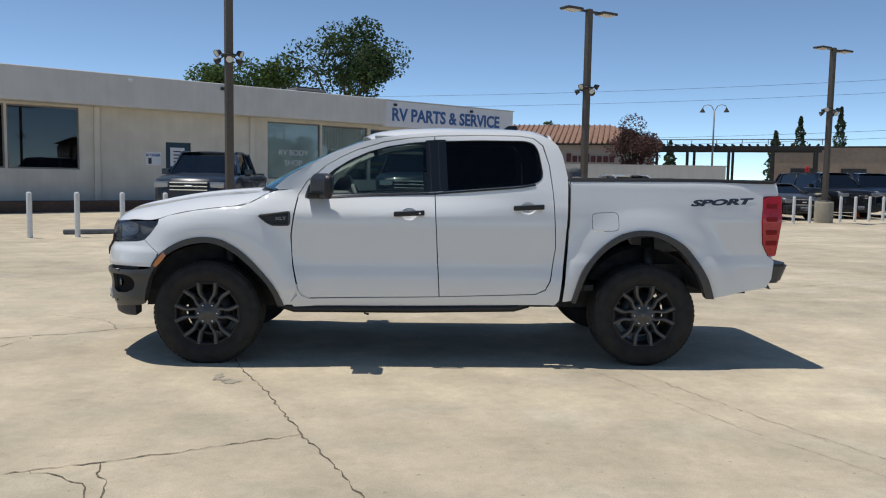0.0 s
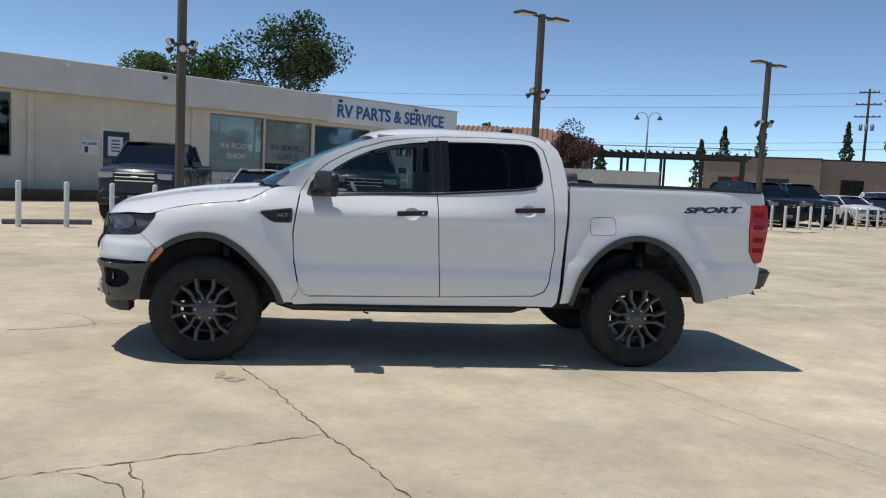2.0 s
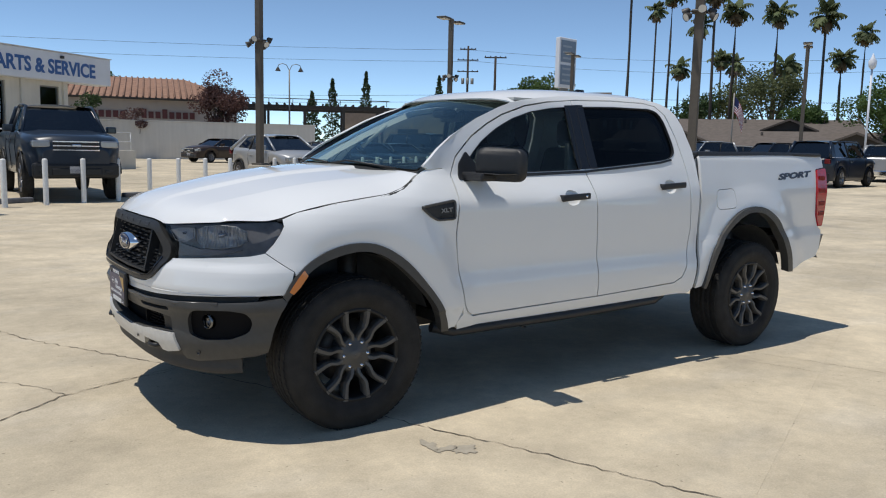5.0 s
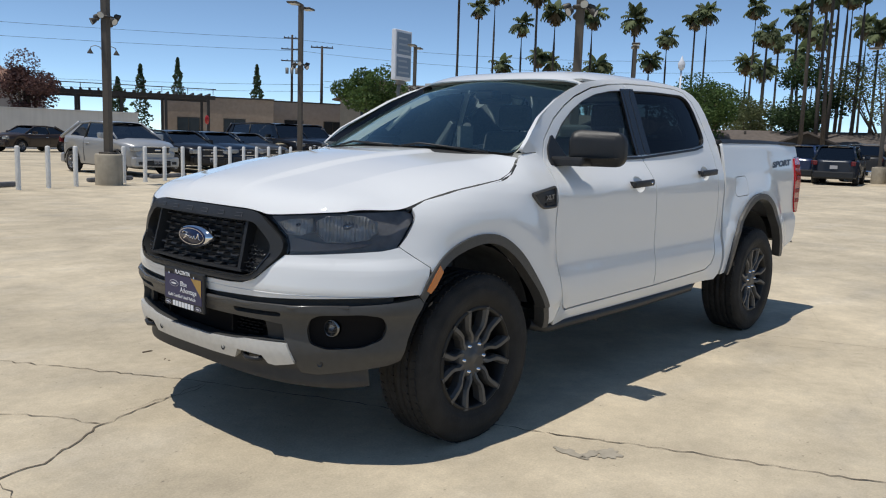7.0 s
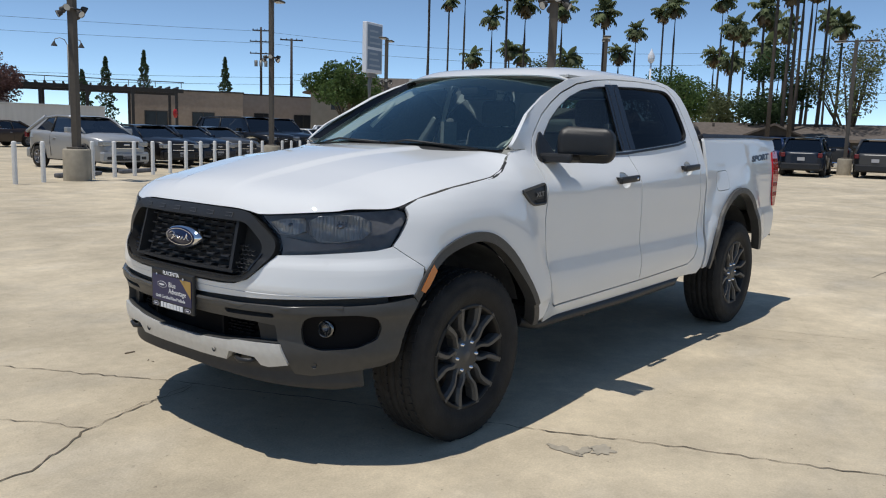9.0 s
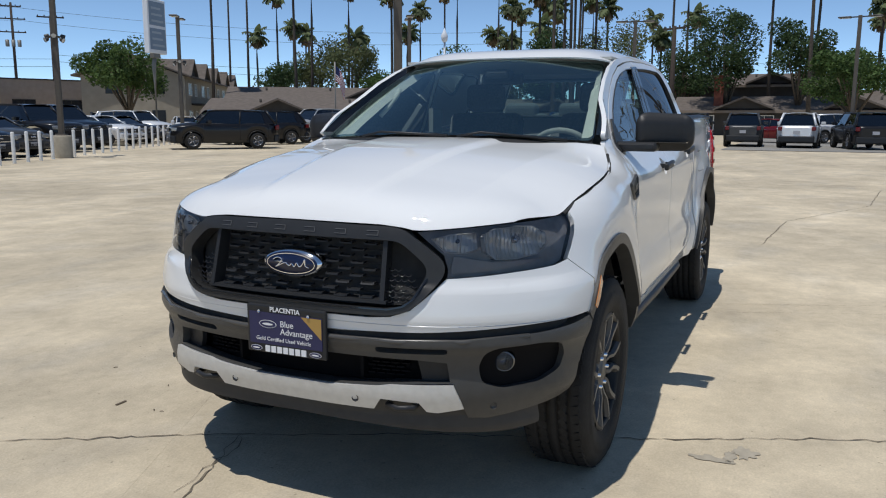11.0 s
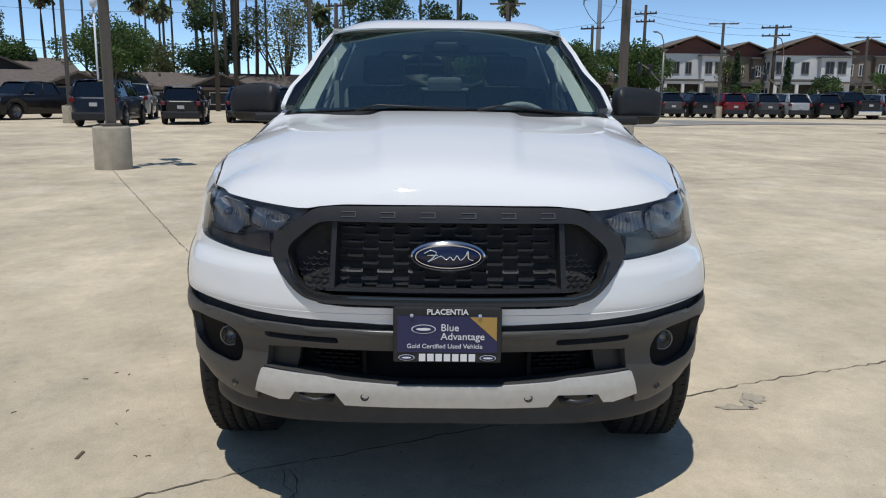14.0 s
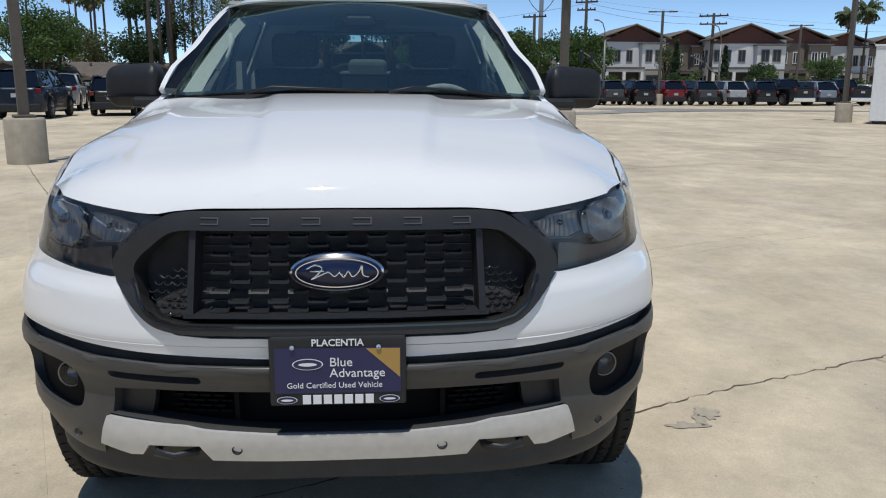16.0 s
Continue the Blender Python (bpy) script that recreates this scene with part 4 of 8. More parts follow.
for s in (1, -1):
    c = body(s * sg(0.726), 0.592, -0.026)
    m = Matrix.Translation(c) @ Vector((-1, -0.25 * s, 0)).normalized().to_track_quat("Y", "Z").to_matrix().to_4x4()
    fg = part("fog_lamp", lathe([(0.036, 0.006), (0.033, 0.018), (0.030, 0.010), (0.018, -0.008), (0.001, -0.014)], 28, m), FOGM, bumper, "small round fog lamp")
    part("fog_lens", lathe([(0.001, 0.020), (0.016, 0.019), (0.031, 0.014)], 24, m), LENSG, fg)
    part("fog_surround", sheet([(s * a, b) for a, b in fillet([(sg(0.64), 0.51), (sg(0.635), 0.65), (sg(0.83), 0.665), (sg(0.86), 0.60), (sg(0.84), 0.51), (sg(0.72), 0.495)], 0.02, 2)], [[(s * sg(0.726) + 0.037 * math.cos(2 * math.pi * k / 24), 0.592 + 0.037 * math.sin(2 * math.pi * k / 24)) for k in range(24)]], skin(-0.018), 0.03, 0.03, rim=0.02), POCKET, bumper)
    part("parking_sensor", lathe([(0.001, -0.002), (0.010, -0.002), (0.011, 0.002)], 16, Matrix.Translation(body(s * sg(0.69), 0.445, 0.008)) @ Vector((-1, -0.5 * s, 0)).to_track_quat("Y", "Z").to_matrix().to_4x4()), GREYP, bumper)
skid = [(0.0, 0.500), (0.145, 0.500), (0.326, 0.511), (0.372, 0.520), (0.508, 0.524), (0.573, 0.526), (0.604, 0.443), (0.524, 0.426), (0.490, 0.430), (0.467, 0.462), (0.339, 0.468), (0.312, 0.426), (0.15, 0.424), (0.0, 0.424)]
part("skid_bar", sheet(front_poly(skid), [], skin(0.018), 0.03, 0.03, rim=0.05), SILVERP, bumper, "silver painted skid bar")
for y in (0.248, -0.248):
    part("parking_sensor", lathe([(0.001, -0.003), (0.0095, -0.002), (0.0105, 0.001), (0.013, 0.0)], 18, Matrix.Translation(body(sg(-y), 0.460, 0.019)) @ Vector((-1, 0, 0)).to_track_quat("Y", "Z").to_matrix().to_4x4()), BLACKP, bumper)
for s in (1, -1):
    c = body(s * sg(0.405), 0.450, 0.0)
    part("tow_hook", tube([c + Vector((0.05, -0.05 * 1, 0.0)), c + Vector((-0.012, -0.045, -0.006)), c + Vector((-0.025, 0, -0.010)), c + Vector((-0.012, 0.045, -0.006)), c + Vector((0.05, 0.05, 0.0))], 0.011, 8), BLACKP, bumper, "black tow hook")
dam = [(0.0, 0.432), (0.30, 0.432), (0.33, 0.474), (0.475, 0.470), (0.50, 0.436), (0.60, 0.445), (0.66, 0.410), (0.76, 0.425), (0.82, 0.430), (0.825, 0.345), (0.75, 0.336), (0.6, 0.345), (0.3, 0.358), (0.0, 0.362)]
DAMM = mat("dark_grey_dam_plastic", (0.036, 0.035, 0.034), 0.55, var=0.12, scale=20)
part("air_dam", sheet(front_poly(dam), [], lambda u, z: body(u, z, -0.014 + 0.05 * (1 - step(0.34, 0.42, z))), 0.04, 0.03, rim=0.06), DAMM, bumper, "black lower air dam")

# closed engine bay behind the nose
part("engine_bay", prism([tuple(body(sg(y), 0.70, -0.11).xy) for y in (-0.80, -0.70, -0.55, -0.3, 0.001, 0.3, 0.55, 0.70, 0.80)] + [(0.1, -0.56), (0.1, 0.56)], 0.46, 0.985), LINER, truck)

# number plate: the advertising plate in its frame
PX = body(1e-6, 0.70, 0).x - 0.028
plate = part("front_plate", box(PX, PX + 0.016, -0.160, 0.160, 0.585, 0.756, 0.006, segs=2), BLACKP, truck, "dealer advertising plate in a black frame")
NAVY = mat("navy_print", (0.022, 0.024, 0.085), 0.35)
GOLD = mat("gold_print", (0.40, 0.25, 0.07), 0.4)
PRINT = mat("white_print", (0.75, 0.76, 0.78), 0.5)
part("plate_panel", box(PX - 0.002, PX + 0.003, -0.147, 0.147, 0.618, 0.730), NAVY, plate)
tri = bmesh.new()
tv = [tri.verts.new((PX - 0.003, y, z)) for y, z in ((-0.145, 0.728), (-0.145, 0.655), (-0.065, 0.728))]
tri.faces.new(tv)
part("gold_corner", tri, GOLD, plate)


def on_plate(y, z):
    return Matrix.Translation((PX - 0.0035, y, z)) @ Matrix(((0, 0, -1, 0), (-1, 0, 0, 0), (0, 1, 0, 0), (0, 0, 0, 1)))


text("plate_town", "PLACENTIA", 0.0235, PRINT, plate, on_plate(0, 0.7425), 0.0006, bold=0.0004)
text("plate_word", "Blue", 0.031, PRINT, plate, on_plate(0.020, 0.694), 0.0006, "LEFT")
text("plate_word", "Advantage", 0.031, PRINT, plate, on_plate(0.020, 0.667), 0.0006, "LEFT")
text("plate_line", "Gold Certified Used Vehicle", 0.0195, PRINT, plate, on_plate(0.008, 0.637), 0.0006)
for i in range(7):
    y = 0.074 - i * 0.0245
    part("name_bar", box(PX - 0.003, PX, y - 0.0095, y + 0.0095, 0.5905, 0.6125), PRINT, plate)


def flat_oval(y, z, ry, rz, x, n=24):
    bm = bmesh.new()
    bm.faces.new([bm.verts.new((x, y + ry * math.cos(2 * math.pi * k / n), z + rz * math.sin(2 * math.pi * k / n))) for k in range(n)])
    return bm


for y, z, a in ((0.070, 0.690, 0.036), (0.120, 0.6015, 0.024), (-0.120, 0.6015, 0.024)):
    part("oval_mark", flat_oval(y, z, a, a * 0.40, PX - 0.0032), PRINT, plate)
    part("oval_mark", flat_oval(y, z, a * 0.92, a * 0.34, PX - 0.0040), NAVY, plate)
    part("oval_mark", flat_oval(y, z, a * 0.6, a * 0.12, PX - 0.0046), PRINT, plate)
for y in (0.105, -0.095):
    part("plate_screw", lathe([(0.001, 0.0), (0.006, 0.0), (0.006, 0.004)], 10, Matrix.Translation((PX - 0.003, y, 0.733)) @ Matrix.Rotation(radians(90), 4, "Z")), CHROME, plate)

# door mirrors
for s in (1, -1):
    bm = bmesh.new()
    vs = add_box(bm, 0.725, 0.905, -1.075, -0.820, 1.236, 1.424, 0.055, segs=5)
    for v in bm.verts:
        if v.co.x < 0.75:
            v.co.z = 1.335 + (v.co.z - 1.335) * 0.85
        k = (v.co.y + 0.82) / 0.2
        v.co.x += -0.035 * k
        v.co.z += 0.012 * k * (1 if v.co.z > 1.33 else 0)
        v.co.x = 0.91 + (v.co.x - 0.91) * (1 - 0.62 * max(0.0, min(1.0, -k)) ** 1.5)
        if v.co.y > -0.83:
            v.co.z = 1.33 + (v.co.z - 1.33) * 0.85
    arm = bmesh.new()
    add_box(arm, 0.72, 0.86, -0.93, -0.71, 1.236, 1.282, 0.015, segs=2)
    if s < 0:
        bm2, arm2 = mirror_y(bm), mirror_y(arm)
        bm.free(), arm.free()
        bm, arm = bm2, arm2
    mi = part("door_mirror", bm, BLACKP, truck, "black door mirror", smooth=True)
    part("mirror_arm", arm, BLACKP, mi)
    part("mirror_seam", box(0.735, 0.85, min(-s * 1.06, -s * 0.84), max(-s * 1.06, -s * 0.84), 1.278, 1.282, 0.0), GLOSSB, mi)
    part("mirror_glass", box(0.912, 0.917, min(-s * 1.02, -s * 0.87), max(-s * 1.02, -s * 0.87), 1.27, 1.40, 0.0), CHROME, mi, "mirror glass")

# door handles
for x0, x1, zc_ in ((1.350, 1.575, 1.133), (2.228, 2.456, 1.186)):
    for s in (1, -1):
        c0, c1 = body(s * sx(x0), zc_ - 0.005, 0.0), body(s * sx(x1), zc_ + 0.006, 0.0)
        bm = bmesh.new()
        y = (c0.y + c1.y) / 2 - s * 0.030
        add_box(bm, x0, x1, y - 0.012, y + 0.012, zc_ - 0.019, zc_ + 0.019, 0.009, segs=3)
        for v in bm.verts:
            v.co.z += (v.co.x - (x0 + x1) / 2) * 0.05
        h = part("door_handle", bm, BLACKP, truck, "black door handle", smooth=True)
        for x in (x0 + 0.03, x1 - 0.03):
            part("handle_mount", box(x - 0.015, x + 0.015, min(y, y + s * 0.04), max(y, y + s * 0.04), zc_ - 0.012, zc_ + 0.012), BLACKP, h)
        if x0 < 2 and s == 1:
            part("key_cylinder", lathe([(0.001, -0.015), (0.008, -0.014), (0.009, 0)], 14, Matrix.Translation((x1 - 0.035, y, zc_ + 0.004))), CHROME, h)

# fender vent and lettering
VENT = fillet([(0.372, 1.106), (0.592, 1.135), (0.591, 1.039), (0.474, 1.037), (0.432, 1.057)], 0.014, 3)
BADGEG = mat("grey_trim_letters", (0.24, 0.24, 0.24), 0.35, 0.6)
for s in (1, -1):
    v1 = part("fender_vent", sheet([(s * sx(x), z) for x, z in VENT], [], skin(0.001), 0.03, 0.03, rim=0.02), BLACKP, truck, "black fender vent with trim badge")
    part("vent_rim", tube([body(s * sx(x), z, 0.004) for x, z in VENT + VENT[:2]], 0.0075, 8), GREYP, v1)
    pa, pb = body(s * sx(0.49), 1.085, 0.006), body(s * sx(0.58), 1.090, 0.006)
    xa = ((pb - pa) if s == 1 else (pa - pb)).normalized()
    up = (body(s * sx(0.53), 1.11) - body(s * sx(0.53), 1.06)).normalized()
    up = (up - xa * up.dot(xa)).normalized()
    m = Matrix((xa, up, xa.cross(up))).transposed().to_4x4()
    m.translation = body(s * sx(0.532), 1.085, 0.006)
    text("trim_badge", "XLT", 0.034, BADGEG, v1, m @ Matrix.Diagonal((1.25, 0.9, 1, 1)), 0.001, bold=0.001)
    part("vent_slot", sheet([(s * sx(x), z) for x, z in ((0.49, 1.058), (0.585, 1.062), (0.585, 1.050), (0.50, 1.047))], [], skin(0.0055), 0.05, 0.05, rim=0.003), LINER, v1)
STICK = mat("dark_blue_grey_decal", (0.035, 0.042, 0.06), 0.35)
for s in (1, -1):
    p0, p1 = body(s * sx(3.54), 1.215, 0.003), body(s * sx(4.02), 1.236, 0.003)
    xa = (p1 - p0) if s == 1 else (p0 - p1)
    xa.normalize()
    up = (body(s * sx(3.78), 1.27) - body(s * sx(3.78), 1.20)).normalized()
    up = (up - xa * up.dot(xa)).normalized()
    no = xa.cross(up)
    m = Matrix((xa, up, no)).transposed().to_4x4()
    m.translation = body(s * sx(3.785), 1.240, 0.0022)
    text("side_decal", "SPORT", 0.092, STICK, truck, m @ Matrix.Diagonal((1.66, 0.66, 1, 1)), 0.0006, bold=0.005, shear=0.30, label="dark SPORT decal")

# wipers
for y, d in ((0.42, 1), (-0.14, 1)):
    q = [screen(-y / 0.76, -0.035) + Vector((-0.01, 0, 0.012)), screen(-(y - 0.10) / 0.76, 0.012) + Vector((-0.008, 0, 0.010)), screen(-(y - 0.50) / 0.76, -0.02) + Vector((-0.008, 0, 0.008))]
    part("wiper", tube(q, 0.006, 6), BLACKP, truck)
part("cowl", sheet([(-0.97, -0.16), (0.97, -0.16), (0.98, 0.03), (-0.98, 0.03)], [], lambda u, v: screen(u, v) - Vector((0, 0, 0.012)), 0.15, 0.05, rim=0), BLACKP, truck)

# cabin
dash = prism(fillet([(0.50, -0.72), (0.95, -0.72), (1.0, -0.30), (0.98, 0.30), (0.95, 0.72), (0.50, 0.72)], 0.06), 0.85, 1.235)
bmesh.ops.bevel(dash, geom=[e for e in dash.edges if e.verts[0].co.z > 1.2 and e.verts[1].co.z > 1.2], offset=0.03, segments=2, affect="EDGES")
cabin = part("dashboard", dash, INTERIOR, truck, "dark grey dashboard")
part("instrument_hood", box(0.80, 1.0, -0.56, -0.22, 1.20, 1.285, 0.04, segs=3), INTERIOR, cabin)
wl = bmesh.new()
mw = Matrix.Translation((1.10, -0.38, 1.16)) @ Matrix.Rotation(radians(-25), 4, "Y") @ Matrix.Rotation(radians(90), 4, "Z")
add_lathe(wl, [(0.185 + 0.016 * math.cos(2 * math.pi * k / 8), 0.016 * math.sin(2 * math.pi * k / 8)) for k in range(9)], 36, mw)
for a in (0, 180, 270):
    d = Vector((math.cos(radians(a)), 0, math.sin(radians(a))))
    add_tube(wl, [mw @ (d * 0.03), mw @ (d * 0.18)], 0.016, 6)
add_lathe(wl, [(0.001, -0.03), (0.05, -0.02), (0.06, 0.02)], 16, mw)
part("steering_wheel", wl, INTERIOR, truck, "steering wheel")
for x, ys in ((1.30, (-0.38, 0.38)), (2.15, (-0.42, 0.0, 0.42))):
    for y in ys:
        w2 = 0.25 if x < 2 else 0.21
        seat = part("seat", box(x - 0.05, x + 0.48, y - w2, y + w2, 0.78, 0.93, 0.05, segs=2), FABRIC, truck, "dark fabric seat")
        bk = bmesh.new()
        add_box(bk, 0, 0.15, y - w2, y + w2, 0.0, 0.60, 0.05, Matrix.Translation((x + 0.40, 0, 0.86)) @ Matrix.Rotation(radians(16), 4, "Y"), 2)
        part("seat_back", bk, FABRIC, seat)
        part("head_rest", box(x + 0.555, x + 0.65, y - 0.13, y + 0.13, 1.43 if x < 2 else 1.36, 1.61 if x < 2 else 1.50, 0.04, segs=3), FABRIC, seat)
part("sensor_pod", box(1.07, 1.18, -0.07, 0.07, 1.60, 1.655, 0.02, segs=2), BLACKP, truck)
part("rear_view_mirror", box(1.17, 1.20, -0.12, 0.12, 1.575, 1.635, 0.012, segs=2), BLACKP, truck)
part("headliner", box(1.20, 2.52, -0.60, 0.60, 1.70, 1.715), TRIMG, truck)
for s in (1, -1):
    ip = bridge([screen(0.968, v) + Vector((0.024, 0, -0.018)) for v in (0.06, 0.25, 0.5, 0.75, 0.95)], [screen(0.885 + 0.03 * v, v) + Vector((0.060, 0, -0.045)) for v in (0.06, 0.25, 0.5, 0.75, 0.95)])
    if s < 0:
        i2 = mirror_y(ip)
        ip.free()
        ip = i2
    part("pillar_lining", ip, TRIMG, truck, "pale grey pillar lining")
    bp = box(1.60, 1.74, min(-s * 0.655, -s * 0.625), max(-s * 0.655, -s * 0.625), 0.9, 1.45)
    part("pillar_lining", bp, INTERIOR, truck)
    hd = tube([(0.86, -s * 0.60, 1.40), (0.90, -s * 0.57, 1.45), (0.99, -s * 0.56, 1.52), (1.03, -s * 0.57, 1.55)], 0.014, 8)
    part("grab_handle", hd, TRIMG, truck)


# the truck stands a little nose-down on its springs
truck.matrix_world = Matrix.Translation((1.588, 0, 0)) @ Matrix.Rotation(radians(-0.22), 4, "Y") @ Matrix.Diagonal((1.013, 1.013, 1.0, 1.0)) @ Matrix.Translation((-1.58, 0, 0))


# ==== the lot: slabs run along U and V, turned against the truck ====
GA = radians(23.5)
U, V = Vector((math.cos(GA), math.sin(GA), 0)), Vector((-math.sin(GA), math.cos(GA), 0))
LEVELS = [(0, 0, 0.0), (3, 0, 0.0), (1.5, -6, 0.0), (-3, -2, 0.0), (6, -5, 0.0), (-8, 4, 0.0), (-3, 12.2, 0.0), (7, 17, -0.03), (17, 22.3, 0.0), (11.5, 6, 0.0), (17, -4.5, 0.0), (33, 17, 0.03), (29, 28, 0.08), (0, 30, 0.08), (45, 8, 0.05), (55, -20, 0.15), (70, -40, 0.25), (40, 40, 0.1)]


def ground(x, y):
    """The gentle rise and fall of the lot."""
    a = b = 1e-9
    for px, py, pz in LEVELS:
        d2 = (x - px) ** 2 + (y - py) ** 2
        k = math.exp(-d2 / 60.0) + 1e-4 / (1 + d2 / 100.0)
        a, b = a + k * pz, b + k
    return a / b


def concrete(name, rand=0.0):
    """Worn, sun-bleached concrete: broad tone, drawn-out grey patches, mottling, grit and specks."""
    m = mat(name, (0.50, 0.432, 0.315), 0.88, world_pos=True)
    nt = m.node_tree
    pos = nt.nodes.new("ShaderNodeNewGeometry").outputs["Position"]
    mp = nt.nodes.new("ShaderNodeMapping")
    mp.inputs["Rotation"].default_value = (0, 0, -GA)
    mp.inputs["Scale"].default_value = (0.55, 1.0, 1.0)
    nt.links.new(pos, mp.inputs["Vector"])

    def noise(sc, detail, rough, where):
        n = nt.nodes.new("ShaderNodeTexNoise")
        n.inputs["Scale"].default_value, n.inputs["Detail"].default_value, n.inputs["Roughness"].default_value = sc, detail, rough
        nt.links.new(where, n.inputs["Vector"])
        return n.outputs["Fac"]

    def ramp(fac, lo, hi, to0, to1):
        r = nt.nodes.new("ShaderNodeMapRange")
        for k, v in (("From Min", lo), ("From Max", hi), ("To Min", to0), ("To Max", to1)):
            r.inputs[k].default_value = v
        nt.links.new(fac, r.inputs["Value"])
        return r.outputs[0]

    def times(a, b):
        x = nt.nodes.new("ShaderNodeMath")
        x.operation = "MULTIPLY"
        nt.links.new(a, x.inputs[0])
        nt.links.new(b, x.inputs[1])
        return x.outputs[0]

    tone = ramp(noise(0.30, 4, 0.55, pos), 0.3, 0.7, 0.80, 1.15)
    tone = times(tone, ramp(noise(0.9, 6, 0.6, mp.outputs[0]), 0.35, 0.65, 0.90, 1.09))
    tone = times(tone, ramp(noise(2.2, 9, 0.62, pos), 0.3, 0.7, 0.83, 1.14))
    tone = times(tone, ramp(noise(0.75, 9, 0.68, mp.outputs[0]), 0.535, 0.60, 0.985, 1.10))
    tone = times(tone, ramp(noise(1.3, 10, 0.72, pos), 0.60, 0.66, 1.0, 0.90))
    tone = times(tone, ramp(noise(14.0, 6, 0.7, pos), 0.3, 0.7, 0.90, 1.09))
    tone = times(tone, ramp(noise(95.0, 3, 0.6, pos), 0.3, 0.7, 0.90, 1.09))
    tone = times(tone, ramp(noise(26.0, 2, 0.5, pos), 0.70, 0.76, 1.0, 0.62))
    if rand:
        tone = times(tone, ramp(nt.nodes.new("ShaderNodeObjectInfo").outputs["Random"], 0, 1, 1 - rand, 1 + rand))
    grey = ramp(noise(1.5, 7, 0.6, mp.outputs[0]), 0.50, 0.70, 0.0, 0.65)
    mx = nt.nodes.new("ShaderNodeMix")
    mx.data_type = "RGBA"
    mx.inputs["A"].default_value, mx.inputs["B"].default_value = (0.540, 0.462, 0.333, 1), (0.420, 0.376, 0.300, 1)
    nt.links.new(grey, mx.inputs["Factor"])
    sc = nt.nodes.new("ShaderNodeVectorMath")
    sc.operation = "SCALE"
    nt.links.new(mx.outputs["Result"], sc.inputs[0])
    nt.links.new(tone, sc.inputs["Scale"])
    b = nt.nodes["Principled BSDF"]
    nt.links.new(sc.outputs[0], b.inputs["Base Color"])
    bp = nt.nodes.new("ShaderNodeBump")
    bp.inputs["Strength"].default_value, bp.inputs["Distance"].default_value = 0.45, 0.008
    nt.links.new(noise(60.0, 6, 0.65, pos), bp.inputs["Height"])
    nt.links.new(bp.outputs[0], b.inputs["Normal"])
    return m


CONC = concrete("sunlit_concrete")
CONC2 = concrete("slab_concrete", 0.025)
# the ground reaches the horizon
gb = bmesh.new()
axis = sorted({float(k) for k in range(-40, 81, 4)} | {-1500.0, -600.0, -250.0, -120.0, -70.0, 100.0, 140.0, 220.0, 400.0, 900.0, 1800.0})
grid = [[gb.verts.new((x, y, ground(x, y) - 0.012)) for y in axis] for x in axis]
for i in range(len(axis) - 1):
    for j in range(len(axis) - 1):
        gb.faces.new((grid[i][j], grid[i + 1][j], grid[i + 1][j + 1], grid[i][j + 1])).smooth = True
ground_ob = tagged(link_mesh("ground", gb, CONC), "wide pale concrete car lot", "ground", kind="structure")
POLEM = mat("brown_pole_paint", (0.10, 0.085, 0.068), 0.6, var=0.1, scale=10, streak=0.1)
BASEM = mat("pole_base_concrete", (0.36, 0.32, 0.25), 0.9, var=0.15, scale=5, bump=0.4, bscale=40, streak=0.12)
LAMPM = mat("lamp_head_metal", (0.07, 0.065, 0.06), 0.5, 0.3)
DIFFM = mat("lamp_diffuser", (0.6, 0.6, 0.58), 0.4)


def lamp_pole(x, y, turn=0.0, ring=True, h=6.42):
    g = ground(x, y)
    p = empty("lot_lamp", "brown lamp pole with two flat heads on a round concrete base", "lamp post", "lot lamps", pose(x, y, g, 0, 0, turn))
    part("base", lathe([(0.33, -0.05), (0.33, 0.74), (0.31, 0.78), (0.0, 0.78)], 32, None, "z"), BASEM, p, "round concrete base")
    part("base_plate", box(-0.17, 0.17, -0.17, 0.17, 0.78, 0.83, 0.01), POLEM, p)
    part("pole", box(-0.085, 0.085, -0.085, 0.085, 0.80, h, 0.012), POLEM, p)
    for s in (-1, 1):
        part("arm", box(min(0.08 * s, 0.45 * s), max(0.08 * s, 0.45 * s), -0.03, 0.03, h - 0.10, h - 0.04), LAMPM, p)
        hd = part("lamp_head", box(min(0.38 * s, 0.98 * s), max(0.38 * s, 0.98 * s), -0.20, 0.20, h - 0.10, h - 0.03, 0.02), LAMPM, p)
        part("diffuser", box(min(0.44 * s, 0.92 * s), max(0.44 * s, 0.92 * s), -0.16, 0.16, h - 0.112, h - 0.1), DIFFM, hd)
    if ring:
        part("ring", box(-0.15, 0.15, -0.15, 0.15, 4.12, 4.18, 0.02), LAMPM, p)
        for k in range(6):
            a = radians(60 * k + 15)
            d = Vector((math.cos(a), math.sin(a), 0))
            c = d * 0.27 + Vector((0, 0, 4.18 if k % 2 else 4.04))
            m = Matrix.Translation(c) @ (d - Vector((0, 0, 0.5))).normalized().to_track_quat("Y", "Z").to_matrix().to_4x4()
            fl = part("floodlight", lathe([(0.02, -0.07), (0.055, -0.05), (0.085, 0.06), (0.088, 0.07)], 12, m), LAMPM, p)
            part("lens", lathe([(0.001, 0.062), (0.08, 0.06)], 12, m), DIFFM, fl)
            part("bracket", tube([d * 0.10 + Vector((0, 0, 4.15)), c], 0.015, 5), LAMPM, p)
    return p


